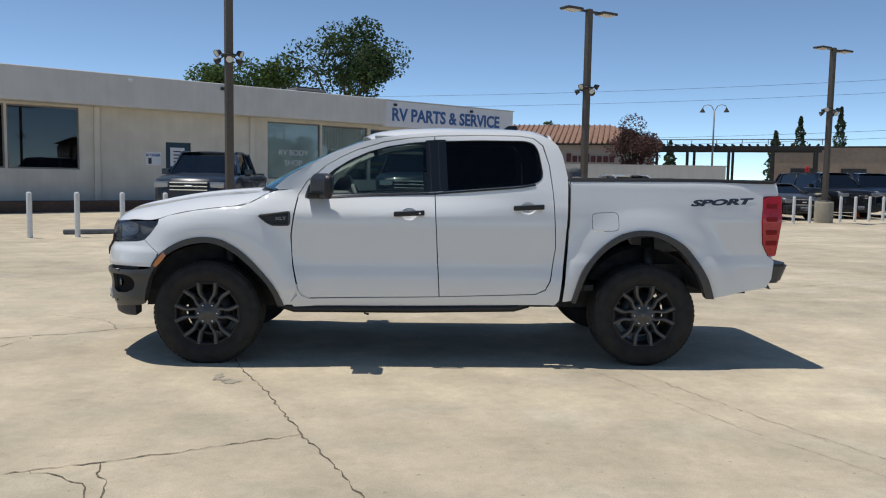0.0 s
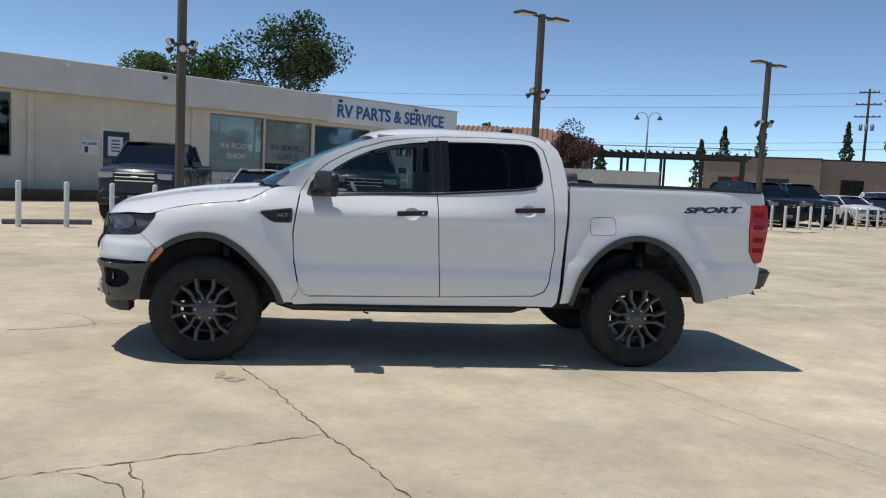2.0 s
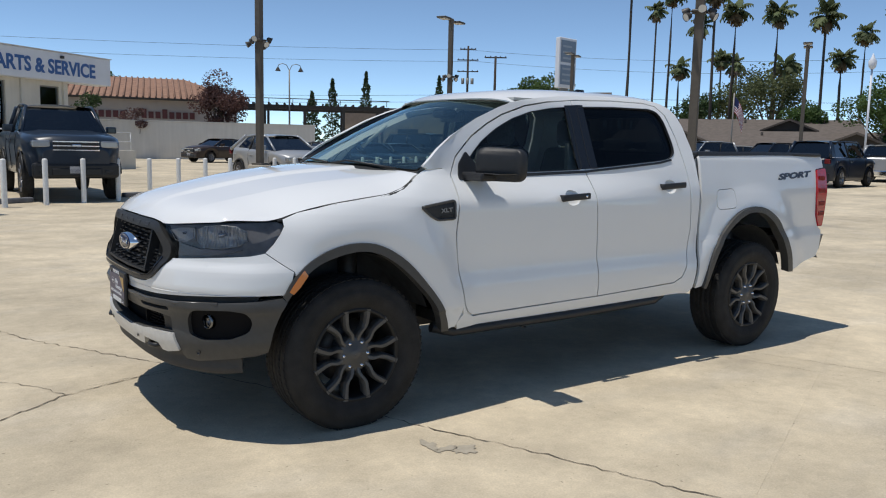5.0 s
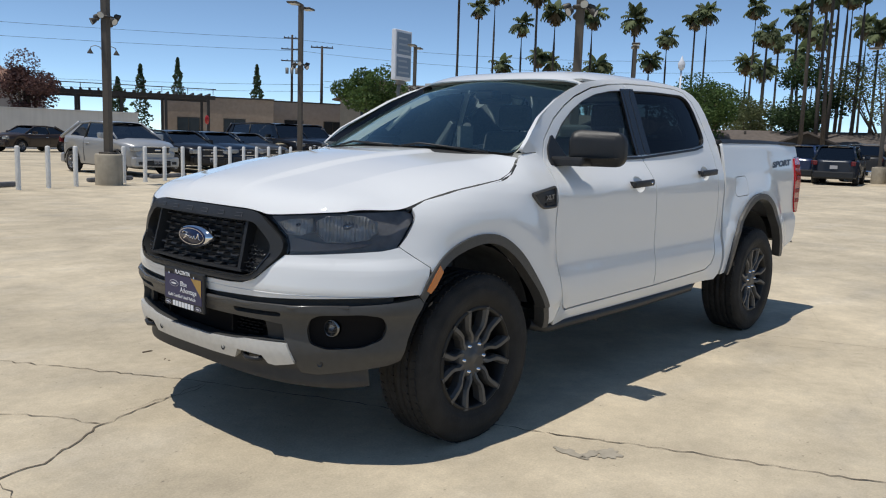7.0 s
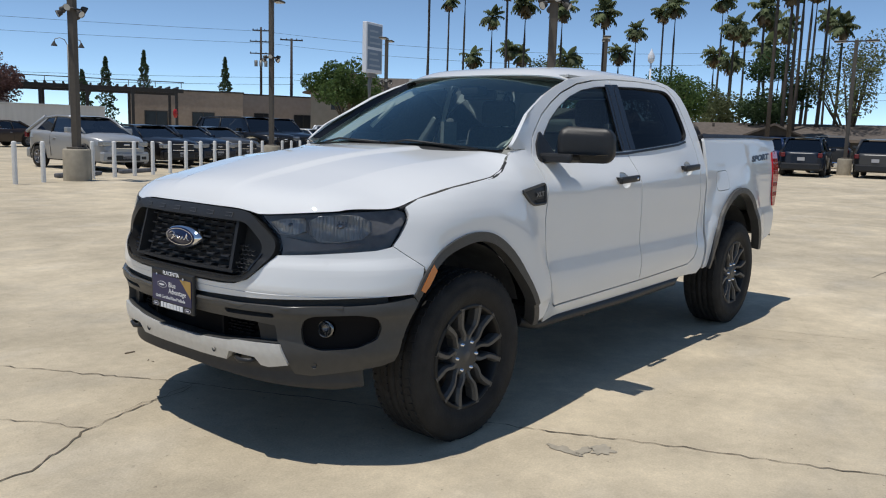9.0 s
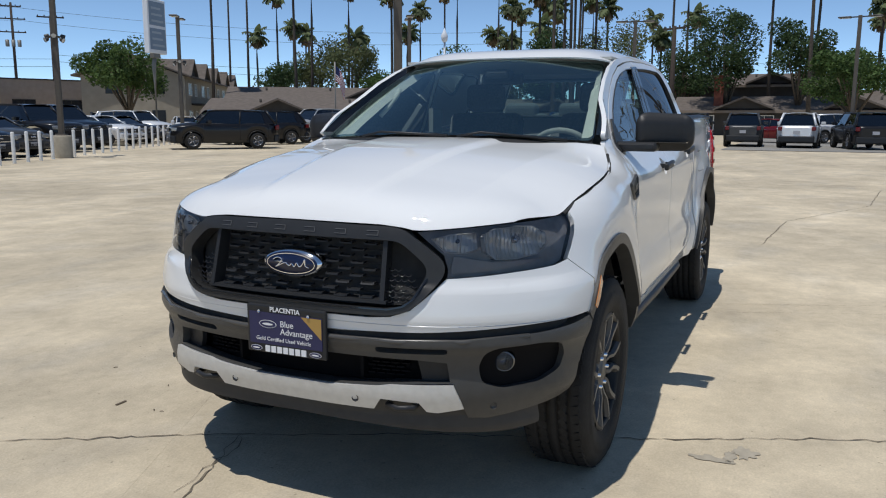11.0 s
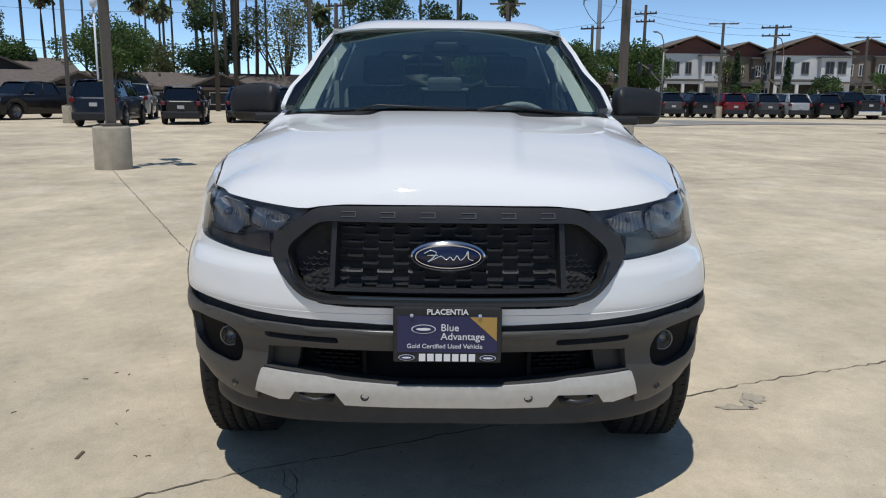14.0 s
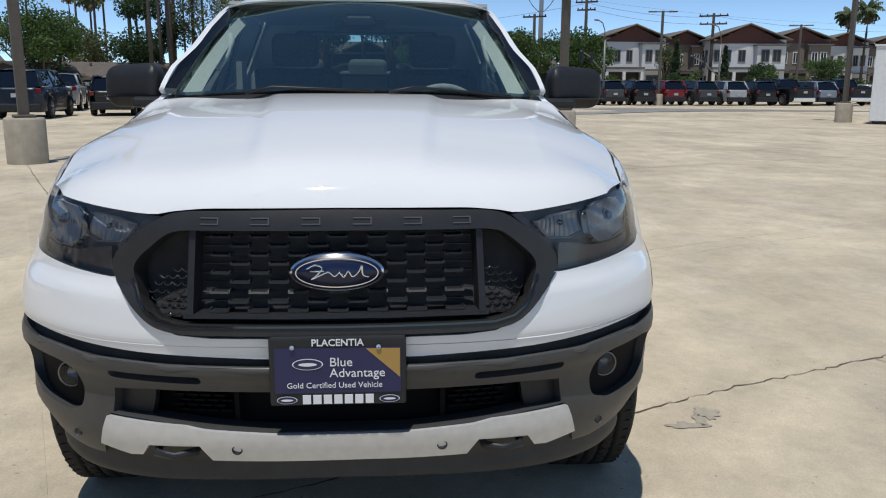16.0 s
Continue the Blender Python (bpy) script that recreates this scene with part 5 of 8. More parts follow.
PA, PB, PC, PJ = Vector((-2.72, 12.15, 0)), Vector((6.70, 16.79, 0)), Vector((17.02, 22.28, 0)), Vector((29.14, 27.84, 0))
for x, y, tu, rg in ((-2.72, 12.15, 30, True), (6.70, 16.79, 30, True), (17.02, 22.28, 30, True), (11.5, 6.06, 30, True), (16.95, -4.48, 30, True), (33.6, 16.96, 30, False), (29.14, 27.84, 30, True), (39.6, 6.9, 100, False), (53.0, -19.25, 80, False), (29.08, -18.86, 30, False), (64.5, -35.2, 80, False), (41.8, -3.55, 80, False)):
    lamp_pole(x, y, tu, rg)

# ---- white posts along the edge of the lot ----
WPAINT = mat("white_post_paint", (0.72, 0.72, 0.70), 0.6, var=0.08, scale=12, streak=0.06)
RD = (PC - PA).normalized()
RN = Vector((-RD.y, RD.x, 0))
post = None
for k in range(-3, 50):
    p = PA + RD * (0.9128 * k - 4.19)
    if any((p - q).length < 0.40 for q in (PA, PB, PC, PJ)):
        continue
    z = ground(p.x, p.y)
    if post is None:
        post = link_mesh("bollard", lathe([(0.055, -0.05), (0.055, 0.93), (0.045, 0.96), (0.0, 0.97)], 12, None, "z"), WPAINT)
        tagged(post, "white painted steel post beside the parking row", "bollard", "posts along the lot")
        post.location = (p.x, p.y, z)
    else:
        copy_thing(post, Matrix.Translation((p.x, p.y, z)))

STOPM = mat("worn_wheel_stop", (0.13, 0.135, 0.15), 0.9, var=0.25, scale=9, bump=0.3, bscale=60)
for q in (-2.6, 0.6, 3.4, 7.6, 11.9, 14.6):
    c = PA + RD * q + RN * 0.85
    ws_ = bmesh.new()
    add_box(ws_, -0.9, 0.9, -0.075, 0.075, 0.0, 0.11, 0.03, segs=2)
    st_ = tagged(link_mesh("wheel_stop", ws_, STOPM), "low dark concrete wheel stop behind the posts", "wheel stop", "wheel stops")
    st_.matrix_world = pose(c.x, c.y, ground(c.x, c.y), 0, 0, math.degrees(math.atan2(RD.y, RD.x)))

# ---- the white shop with its big sign ----
OB, OA = Vector((1.147, 30.27, 0.037)), radians(36.57)
MB = Matrix.Translation(OB) @ Matrix.Rotation(OA, 4, "Z") @ Matrix.Scale(0.8036, 4)
SHOPW = mat("shop_wall_paint", (0.62, 0.585, 0.51), 0.85, var=0.05, scale=1.2, big=0.06, bigscale=0.3, bump=0.2, bscale=30, streak=0.03)
SHOPP = mat("parapet_paint", (0.60, 0.585, 0.56), 0.85, var=0.04, scale=1.0, big=0.05, bigscale=0.25, streak=0.03)
SIGNW = mat("sign_white", (0.70, 0.72, 0.76), 0.6, var=0.03, scale=2)
SIGNB = mat("sign_blue_letters", (0.045, 0.12, 0.32), 0.5)
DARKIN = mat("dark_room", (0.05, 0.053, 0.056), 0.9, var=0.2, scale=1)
BAND = mat("brown_kerb_paint", (0.10, 0.065, 0.05), 0.9, var=0.2, scale=4)
ALU = mat("window_frame_metal", (0.22, 0.21, 0.19), 0.5, 0.4)
DOORB = mat("dark_blue_door", (0.02, 0.05, 0.085), 0.5)
PANEG = glass("shop_glass", (0.84, 0.88, 0.88), ior=1.5)
DARKG = glass("dark_shop_glass", (0.34, 0.37, 0.38), ior=1.6)
# 3 is a pale film; 5 paints the sky's blue reflection behind the pane
FILMS = {3: mat("pale_green_window_film", (0.62, 0.66, 0.60), 0.8, var=0.2, scale=0.8), 5: mat("sky_reflection_blue", (0.10, 0.18, 0.27), 0.6, var=0.25, scale=0.7)}
shop = empty("shop_building", "long white single-storey shop with blue lettered fascia", "building", m=MB)
WINS = [(-27.0, -23.6, 1.8, 4.55), (-23.5, -20.15, 1.8, 4.55), (-20.05, -17.15, 1.8, 4.55), (-7.9, -4.75, 1.52, 4.5), (-4.65, -1.65, 1.50, 4.48), (-1.45, 2.5, 1.55, 4.42), (4.68, 5.98, 3.0, 4.35)]
DOOR = (-13.25, -12.0, 0.25, 3.2)
holes = [[(a, c), (b, c), (b, d), (a, d)] for a, b, c, d in WINS] + [[(DOOR[0], DOOR[2]), (DOOR[1], DOOR[2]), (DOOR[1], DOOR[3]), (DOOR[0], DOOR[3])]]
part("wall", sheet([(-45, -0.3), (6.6, -0.3), (6.6, 4.75), (-45, 4.75)], holes, lambda u, v: Vector((u, 1.0, v)), 6, 3, rim=0.25), SHOPW, shop)
part("end_wall", box(6.35, 6.6, 1.25, 14, -0.3, 4.75), SHOPW, shop)
part("back_wall", box(-45, 6.35, 13.75, 14, -0.3, 5.9), SHOPW, shop)
part("roof", box(-45, 9.2, 1.25, 14, 5.55, 5.75), SHOPP, shop)
# near-black back wall and floor: the unlit room's shade is put into their colour
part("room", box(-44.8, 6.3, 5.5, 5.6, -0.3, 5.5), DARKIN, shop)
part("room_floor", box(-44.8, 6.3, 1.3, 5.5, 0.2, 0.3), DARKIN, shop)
part("parapet", box(-45, -1.05, 0.0, 1.3, 4.65, 6.1, 0.03), SHOPP, shop, "pale painted parapet over the windows")
fas = part("sign_fascia", box(-1.04, 9.25, 0.4, 1.5, 4.60, 6.08, 0.03), SIGNW, shop, "white sign board with blue letters")
part("coping", box(-1.1, 9.3, 0.35, 1.5, 6.08, 6.13), SHOPP, shop)


def on_wall(x, y, z):
    return Matrix.Translation((x, y, z)) @ Matrix.Rotation(radians(90), 4, "X")


text("sign_lettering", "RV PARTS & SERVICE", 1.0, SIGNB, fas, on_wall(3.80, 0.39, 5.27) @ Matrix.Diagonal((0.925, 1.0, 1, 1)), 0.01, bold=0.030)
for i, (a, b, c, d) in enumerate(WINS):
    fr = bmesh.new()
    for x0, x1, z0, z1 in ((a, a + 0.06, c, d), (b - 0.06, b, c, d), (a + 0.06, b - 0.06, c, c + 0.07), (a + 0.06, b - 0.06, d - 0.07, d)):
        add_box(fr, x0, x1, 1.08, 1.16, z0, z1)
    w = part("window", fr, ALU, shop, "dark shop window")
    pn = part("pane", box(a + 0.06, b - 0.06, 1.11, 1.125, c + 0.07, d - 0.07), DARKG if i < 3 else PANEG, w)
    pn.visible_shadow = False
    # backing panels: the film of window 3, the painted sky reflection of window 5
    if i in FILMS:
        part("window_film", box(a + 0.06, b - 0.06, 1.17, 1.18, c + 0.07 if i == 3 else 2.3, d - 0.07), FILMS[i], w)
dr = part("door", box(DOOR[0], DOOR[1], 1.10, 1.18, DOOR[2], DOOR[3]), DOORB, shop, "dark blue door with white notice")
part("notice", box(-13.0, -12.3, 1.085, 1.098, 2.05, 2.95), SIGNW, dr)
for k in range(4):
    part("notice_line", box(-12.85, -12.45, 1.078, 1.084, 2.25 + 0.16 * k, 2.31 + 0.16 * k), DARKIN, dr)
cs = part("cashier_sign", box(-14.23, -13.5, 0.97, 0.998, 2.08, 2.70), SIGNW, shop, "white cashier sign")
text("cashier_lettering", "RV CASHIER", 0.17, SIGNB, cs, on_wall(-13.865, 0.965, 2.55) @ Matrix.Diagonal((0.72, 1, 1, 1)), 0.004, bold=0.006)
part("cashier_block", box(-14.1, -13.95, 0.96, 0.969, 2.14, 2.42), DARKIN, cs)
text("window_lettering", "RV BODY", 0.42, PRINT, shop, on_wall(-6.35, 1.07, 2.90), 0.004)
text("window_lettering", "SHOP", 0.42, PRINT, shop, on_wall(-6.35, 1.07, 2.36), 0.004)
FADEDP = mat("faded_window_letters", (0.07, 0.08, 0.095), 0.6)
text("window_lettering", "RV SERVICE", 0.42, FADEDP, shop, on_wall(-3.15, 1.07, 2.98), 0.004)
text("window_lettering", "OFFICE", 0.42, FADEDP, shop, on_wall(-3.15, 1.07, 2.45), 0.004)
LOWPANEL = mat("navy_window_panel", (0.022, 0.034, 0.055), 0.6, var=0.2, scale=2)
for a, b, c, d in ((-4.59, -1.71, 1.57, 2.12), (-1.39, 2.44, 1.62, 2.30)):
    part("lower_panel", box(a, b, 1.17, 1.18, c, d), LOWPANEL, shop)
BLIND = mat("pale_blinds", (0.66, 0.63, 0.55), 0.9, var=0.1, scale=3)
for k in range(15):
    part("blind_slat", box(-4.58 + k * 0.193, -4.40 + k * 0.193, 1.18, 1.195, 2.1, 4.40), BLIND, shop)
part("yellow_bar", box(-1.38, 2.42, 1.135, 1.165, 2.42, 2.54), mat("yellow_bar_paint", (0.45, 0.35, 0.06), 0.6), shop)
for x in (-30.0, -23.55, -16.42, -8.8, 3.5, 6.3):
    part("pilaster", box(x - 0.13, x + 0.13, 0.86, 0.998, -0.2, 4.64, 0.01), SHOPW, shop)
part("kerb_band", box(-45, -9.2, -0.6, 0.85, -0.2, 0.42, 0.02), BAND, shop, "brown raised planter kerb")
for x in (-15.2, -10.8, -0.2, 5.6):
    part("floodlight", box(x - 0.10, x + 0.10, -0.12 if x < -1 else 0.28, 0.0 if x < -1 else 0.4, 5.78, 5.92, 0.01), SIGNW if x < -12 else DARKIN, shop)
ac = tagged(link_mesh("air_conditioner", box(-4.6, -2.7, 4.0, 5.4, 5.75, 6.75, 0.03), ALU), "grey rooftop air conditioner", "air conditioner")
ac.matrix_world = MB
part("fan_housing", box(-4.4, -2.9, 4.2, 5.2, 6.75, 6.85), DARKIN, ac)
part("grille", box(-4.5, -2.8, 3.97, 3.99, 5.95, 6.6), DARKIN, ac)
# ramp wall and rail beside the shop
rw = tagged(link_mesh("ramp_wall", box(-2.0, 8.0, -2.2, -1.9, -0.1, 1.05, 0.02), SHOPW), "low pale ramp wall beside the shop", "wall", kind="structure")
rw.matrix_world = MB
rl = empty("hand_rail", "white tubular hand rail on the ramp", "hand rail", m=MB)
for i, x in enumerate((-1.8, 0.6, 3.0, 5.4, 7.8)):
    part("post", tube([(x, -2.05, 1.0), (x, -2.05, 2.0)], 0.03, 6), WPAINT, rl)
for z in (1.5, 2.0):
    part("rail", tube([(-1.8, -2.05, z), (7.8, -2.05, z)], 0.03, 6), WPAINT, rl)


# ---- cars ----
def car_paint(name, c, metal=0.25):
    dark = max(c) < 0.1
    return mat(name, c, 0.3, 0.0 if dark else metal, coat=0.45 if dark else 0.6, var=0.02, scale=3, spec=0.25)


PAINT = {k: car_paint(k + "_car_paint", c) for k, c in dict(black=(0.008, 0.008, 0.010), darkblue=(0.010, 0.018, 0.035), grey=(0.05, 0.052, 0.055), silver=(0.36, 0.37, 0.38), white=(0.74, 0.75, 0.76), red=(0.16, 0.008, 0.012), blue=(0.012, 0.03, 0.09), brown=(0.035, 0.024, 0.02), steel=(0.20, 0.24, 0.28), navy=(0.018, 0.028, 0.045)).items()}
CARG = glass("dark_car_glass", (0.10, 0.11, 0.12), ior=1.85)
HEADL = mat("car_headlamp", (0.32, 0.33, 0.34), 0.18, 0.5, coat=1.0)
TAILR = mat("tail_lamp_red", (0.13, 0.006, 0.009), 0.2)
CARRIM = mat("car_rim_alloy", (0.26, 0.26, 0.27), 0.35, 0.7)
PLATEM = mat("car_plate", (0.42, 0.42, 0.44), 0.5)
CARI = mat("car_inside", (0.015, 0.015, 0.016), 0.9)
# length, half width, hood z, belt z, roof z, [cowl x, roof front, roof back, rear belt x], tail z, wheel r, wheel xs
SHAPES = {
    "sedan": (4.6, 0.89, 0.95, 0.98, 1.45, (1.15, 1.95, 3.30, 4.15), 1.02, 0.32, (0.90, 3.65)),
    "suv": (4.75, 0.94, 1.08, 1.12, 1.74, (1.10, 1.70, 4.20, 4.62), 1.12, 0.36, (0.92, 3.75)),
    "crossover": (4.30, 0.90, 1.05, 1.13, 1.66, (0.88, 1.78, 3.30, 4.18), 1.20, 0.345, (0.84, 3.40)),
    "bigsuv": (5.25, 1.01, 1.20, 1.25, 1.93, (1.30, 1.85, 4.80, 5.15), 1.25, 0.40, (1.0, 4.1)),
    "pickup": (5.85, 1.01, 1.22, 1.26, 1.92, (1.40, 2.00, 3.75, 4.00), 1.30, 0.40, (1.0, 4.65)),
}


def car(kind, paint, x, y, turn, lift=0.0, big=1.0, label=""):
    """A parked car; its nose points to the direction turn (degrees from +x), its middle at (x, y)."""
    L, W, zh, zb, zr, gx, zt, wr, wx = SHAPES[kind]
    wr = wr * big
    z0 = ground(x, y)
    root = empty(dict(sedan="sedan", suv="suv", bigsuv="suv", crossover="suv", pickup="pickup").get(kind), label, "pickup truck" if kind == "pickup" else ("car" if kind == "sedan" else "suv"), "parked cars", pose(x, y, z0, 0, 0, turn + 180) @ Matrix.Translation((-L / 2, 0, 0)))
    p = PAINT[paint]
    zs = 0.30 + lift
    st = sorted({i * L / 44 for i in range(45)})
    top = [(0.0, zh - 0.34), (0.04, zh - 0.20), (0.12, zh - 0.12), (0.30, zh - 0.06), (gx[0] * 0.6, zh), (gx[0], zh + 0.05), (gx[0] + 0.3, zb), (gx[3] - 0.1, zt), (L - 0.12, zt - 0.02), (L, zt - 0.14)]
    bm = bmesh.new()
    rings = []
    for sx_ in st:
        e = min(sx_, L - sx_)
        w = W * (1 - 0.34 * (1 - min(1, e / 0.70)) ** 2.2)
        t = interp(sx_, top) + lift
        lo = zs + (0.10 if e < 0.15 else 0)
        for c in wx:
            d = abs(sx_ - c)
            if d < wr + 0.07:
                lo = max(lo, wr + 0.02 + math.sqrt((wr + 0.07) ** 2 - d * d))
        lo = min(lo, t - 0.12)
        crown = 0.05 if sx_ < gx[0] else 0.0
        half = [(w * 0.93, lo), (w * 0.965, lo + 0.16 * (t - lo)), (w * 0.985, lo + 0.42 * (t - lo)), (w, lo + 0.62 * (t - lo)), (w * 0.985, t - 0.16 * min(1, (t - lo))), (w * 0.955, t - 0.05), (w * 0.89, t - 0.005), (w * 0.62, t + crown * 0.55), (w * 0.56, t + crown * 0.95)]
        ring_ = [bm.verts.new((sx_, -a, b)) for a, b in half] + [bm.verts.new((sx_, 0, t + crown))] + [bm.verts.new((sx_, a, b)) for a, b in half[::-1]]
        rings.append(ring_)
    for a, b in zip(rings, rings[1:]):
        for k in range(len(a) - 1):
            bm.faces.new((a[k], b[k], b[k + 1], a[k + 1])).smooth = True
    bm.faces.new(rings[0])
    bm.faces.new(rings[-1][::-1])
    bmesh.ops.recalc_face_normals(bm, faces=bm.faces)
    part("body", bm, p, root)
    fl = bmesh.new()
    add_box(fl, 0.15, L - 0.15, -W * 0.80, W * 0.80, zs - 0.04, zs + 0.30)
    part("underside", fl, LINER, root)
    for xa, xb, nm in ((-0.03, 0.22, "front_bumper"), (L - 0.20, L + 0.03, "rear_bumper")):
        b_ = bmesh.new()
        add_box(b_, xa, xb, -W * 0.86, W * 0.86, zs - 0.02, zs + 0.30, 0.06, segs=2)
        part(nm, b_, CHROME if (kind == "pickup" and nm == "rear_bumper") else p if kind in ("sedan", "crossover") else BLACKP, root)
    # cabin of glass with painted roof and pillars
    zB, zR = zb + lift - 0.02, zr + lift
    ws_, rs_ = W * 0.93, W * 0.72
    gb_ = bmesh.new()
    lo4 = [(gx[0], ws_ * 0.93), (gx[0] + 0.35, ws_), ((gx[0] + gx[3]) / 2, ws_), (gx[3], ws_ * 0.94)]
    hi4 = [(gx[1], rs_ * 0.96), (gx[1] + 0.25, rs_), ((gx[1] + gx[2]) / 2, rs_), (gx[2], rs_ * 0.96)]
    A = [gb_.verts.new((a, -b, zB)) for a, b in lo4] + [gb_.verts.new((a, b, zB)) for a, b in lo4[::-1]]
    drop = (0.09, 0.055, 0.045, 0.11)
    B = [gb_.verts.new((a, -b, zR - e)) for (a, b), e in zip(hi4, drop)] + [gb_.verts.new((a, b, zR - e)) for (a, b), e in list(zip(hi4, drop))[::-1]]
    for k in range(8):
        gb_.faces.new((A[k], A[(k + 1) % 8], B[(k + 1) % 8], B[k]))
    bmesh.ops.recalc_face_normals(gb_, faces=gb_.faces)
    gl_ = part("window_glass", gb_, CARG, root, "dark tinted windows")
    rf = bmesh.new()
    rr_ = []
    for i in range(9):
        xx = gx[1] - 0.04 + (gx[2] - gx[1] + 0.10) * i / 8
        fall = 0.05 * (abs(i - 3.5) / 4.5) ** 2.5
        rr_.append([rf.verts.new((xx, rs_ * 1.02 * q, zR - fall - 0.06 * abs(q) ** 3)) for q in (-1, -0.8, -0.4, 0, 0.4, 0.8, 1)])
    for a, b in zip(rr_, rr_[1:]):
        for k in range(6):
            rf.faces.new((a[k], b[k], b[k + 1], a[k + 1])).smooth = True
    bmesh.ops.recalc_face_normals(rf, faces=rf.faces)
    for f in rf.faces:
        if f.normal.z < 0:
            f.normal_flip()
    part("roof", rf, p, root)
    for s in (-1, 1):
        part("roof_rail", tube([(a, s * b * 1.01, zR - e + 0.012) for (a, b), e in zip(hi4, drop)], 0.035, 6), p, root)
        if kind in ("suv", "crossover", "bigsuv"):
            qp = bmesh.new()
            qv = [qp.verts.new(v) for v in ((gx[3] - 0.50, s * (ws_ * 0.965 + 0.012), zB), (gx[3] + 0.01, s * (ws_ * 0.94 + 0.012), zB), (gx[2] + 0.02, s * (rs_ * 0.965 + 0.012), zR - 0.10), (gx[2] - 0.22, s * (rs_ * 0.98 + 0.012), zR - 0.075))]
            qw = [qp.verts.new(v.co - Vector((0, s * 0.03, 0))) for v in qv]
            for k in range(4):
                qp.faces.new((qv[k], qv[(k + 1) % 4], qw[(k + 1) % 4], qw[k]))
            qp.faces.new(qv)
            qp.faces.new(qw[::-1])
            bmesh.ops.recalc_face_normals(qp, faces=qp.faces)
            part("quarter_panel", qp, p, root)
        part("pillar", tube([(gx[0] + 0.02, s * ws_ * 0.94, zB), (gx[1], s * rs_ * 0.97, zR - 0.06)], 0.035, 6), p, root)
        part("pillar", tube([((gx[0] + gx[3]) / 2 + 0.1, s * ws_ * 1.0, zB), ((gx[1] + gx[2]) / 2 + 0.1, s * rs_, zR - 0.06)], 0.035, 6), BLACKP, root)
        part("pillar", tube([(gx[3] - 0.02, s * ws_ * 0.95, zB), (gx[2], s * rs_ * 0.97, zR - 0.06)], 0.06, 6), p, root)
        part("window_line", tube([(gx[0] + 0.2, s * ws_ * 0.995, zB + 0.01), (gx[3], s * ws_ * 0.955, zB + 0.01)], 0.014, 5), CHROME if kind != "suv" else BLACKP, root)
        mi = bmesh.new()
        add_box(mi, gx[0] + 0.42, gx[0] + 0.60, s * (W + 0.10) - 0.11, s * (W + 0.10) + 0.11, zB + 0.02, zB + 0.18, 0.03, segs=2)
        part("mirror", mi, p, root)
        hb = bmesh.new()
        add_box(hb, 0.03, 0.30, min(s * W * 0.50, s * W * 0.86), max(s * W * 0.50, s * W * 0.86), zh + lift - 0.29, zh + lift - 0.14, 0.03, segs=2)
        part("headlight", hb, HEADL, root)
        tb = bmesh.new()
        add_box(tb, L - 0.16, L + 0.01, min(s * W * 0.70, s * W * 0.90), max(s * W * 0.70, s * W * 0.90), zt + lift - (0.24 if kind == "sedan" else 0.27), zt + lift - 0.08, 0.02)
        part("tail_light", tb, TAILR, root)
        for c in wx:
            wm = Matrix.Translation((c, s * (W - 0.12), wr))
            if s > 0:
                wm = wm @ Matrix.Rotation(math.pi, 4, "Z")
            ty = part("wheel", lathe([(wr * 0.62, -0.11), (wr * 0.93, -0.115), (wr, -0.08), (wr, 0.08), (wr * 0.93, 0.11), (wr * 0.3, 0.11)], 20, wm), RUBBER, root)
            rimb = bmesh.new()
            add_lathe(rimb, [(wr * 0.64, -0.112), (wr * 0.56, -0.10), (wr * 0.55, -0.03), (0.01, -0.03)], 20, wm)
            for k in range(5):
                a = 2 * math.pi * k / 5
                add_tube(rimb, [wm @ Vector((0.03 * math.cos(a), -0.09, 0.03 * math.sin(a))), wm @ Vector((wr * 0.58 * math.cos(a), -0.095, wr * 0.58 * math.sin(a)))], 0.026, 5)
            part("rim", rimb, CARRIM, ty)
    for s in (-1, 1):
        for xs_ in (gx[0] + 0.28, (gx[0] + gx[3]) / 2 + 0.12, gx[3] - 0.35):
            seam = [(xs_, s * W * k, zs + h * (zb + lift - zs)) for k, h in ((0.972, 0.10), (0.990, 0.42), (1.005, 0.62), (0.99, 0.82), (0.962, 0.96))]
            part("door_seam", tube(seam, 0.007, 4), LINER, root)
        for xs_ in ((gx[0] + gx[3]) / 2 - 0.10, gx[3] - 0.50):
            part("door_handle", box(xs_ - 0.10, xs_ + 0.08, s * W * 0.995 - 0.02, s * W * 0.995 + 0.02, zb + lift - 0.20, zb + lift - 0.165, 0.01), CHROME if kind in ("sedan", "bigsuv") else p, root)
        for c in wx:
            arch = [(c + (wr + 0.075) * math.cos(a), s * (W * 0.985), wr + (wr + 0.075) * math.sin(a)) for a in [math.pi * (0.06 + 0.88 * k / 10) for k in range(11)]]
            part("arch_edge", tube(arch, 0.022, 5), BLACKP if kind in ("suv", "crossover", "pickup") else p, root)
        part("fog_lamp", box(-0.045, 0.05, min(s * W * 0.55, s * W * 0.74), max(s * W * 0.55, s * W * 0.74), zs + 0.06, zs + 0.16, 0.02), BLACKP, root)
    part("lower_intake", box(-0.05, 0.05, -W * 0.50, W * 0.50, zs + 0.03, zs + 0.19, 0.02), BLACKP, root)
    part("badge", box(-0.045, 0.0, -0.10, 0.10, zh + lift - 0.275, zh + lift - 0.215, 0.015), CHROME, root)
    gr = bmesh.new()
    add_box(gr, -0.01, 0.12, -W * 0.46, W * 0.46, zh + lift - 0.36, zh + lift - 0.14, 0.02)
    gq = part("grille", gr, BLACKP, root)
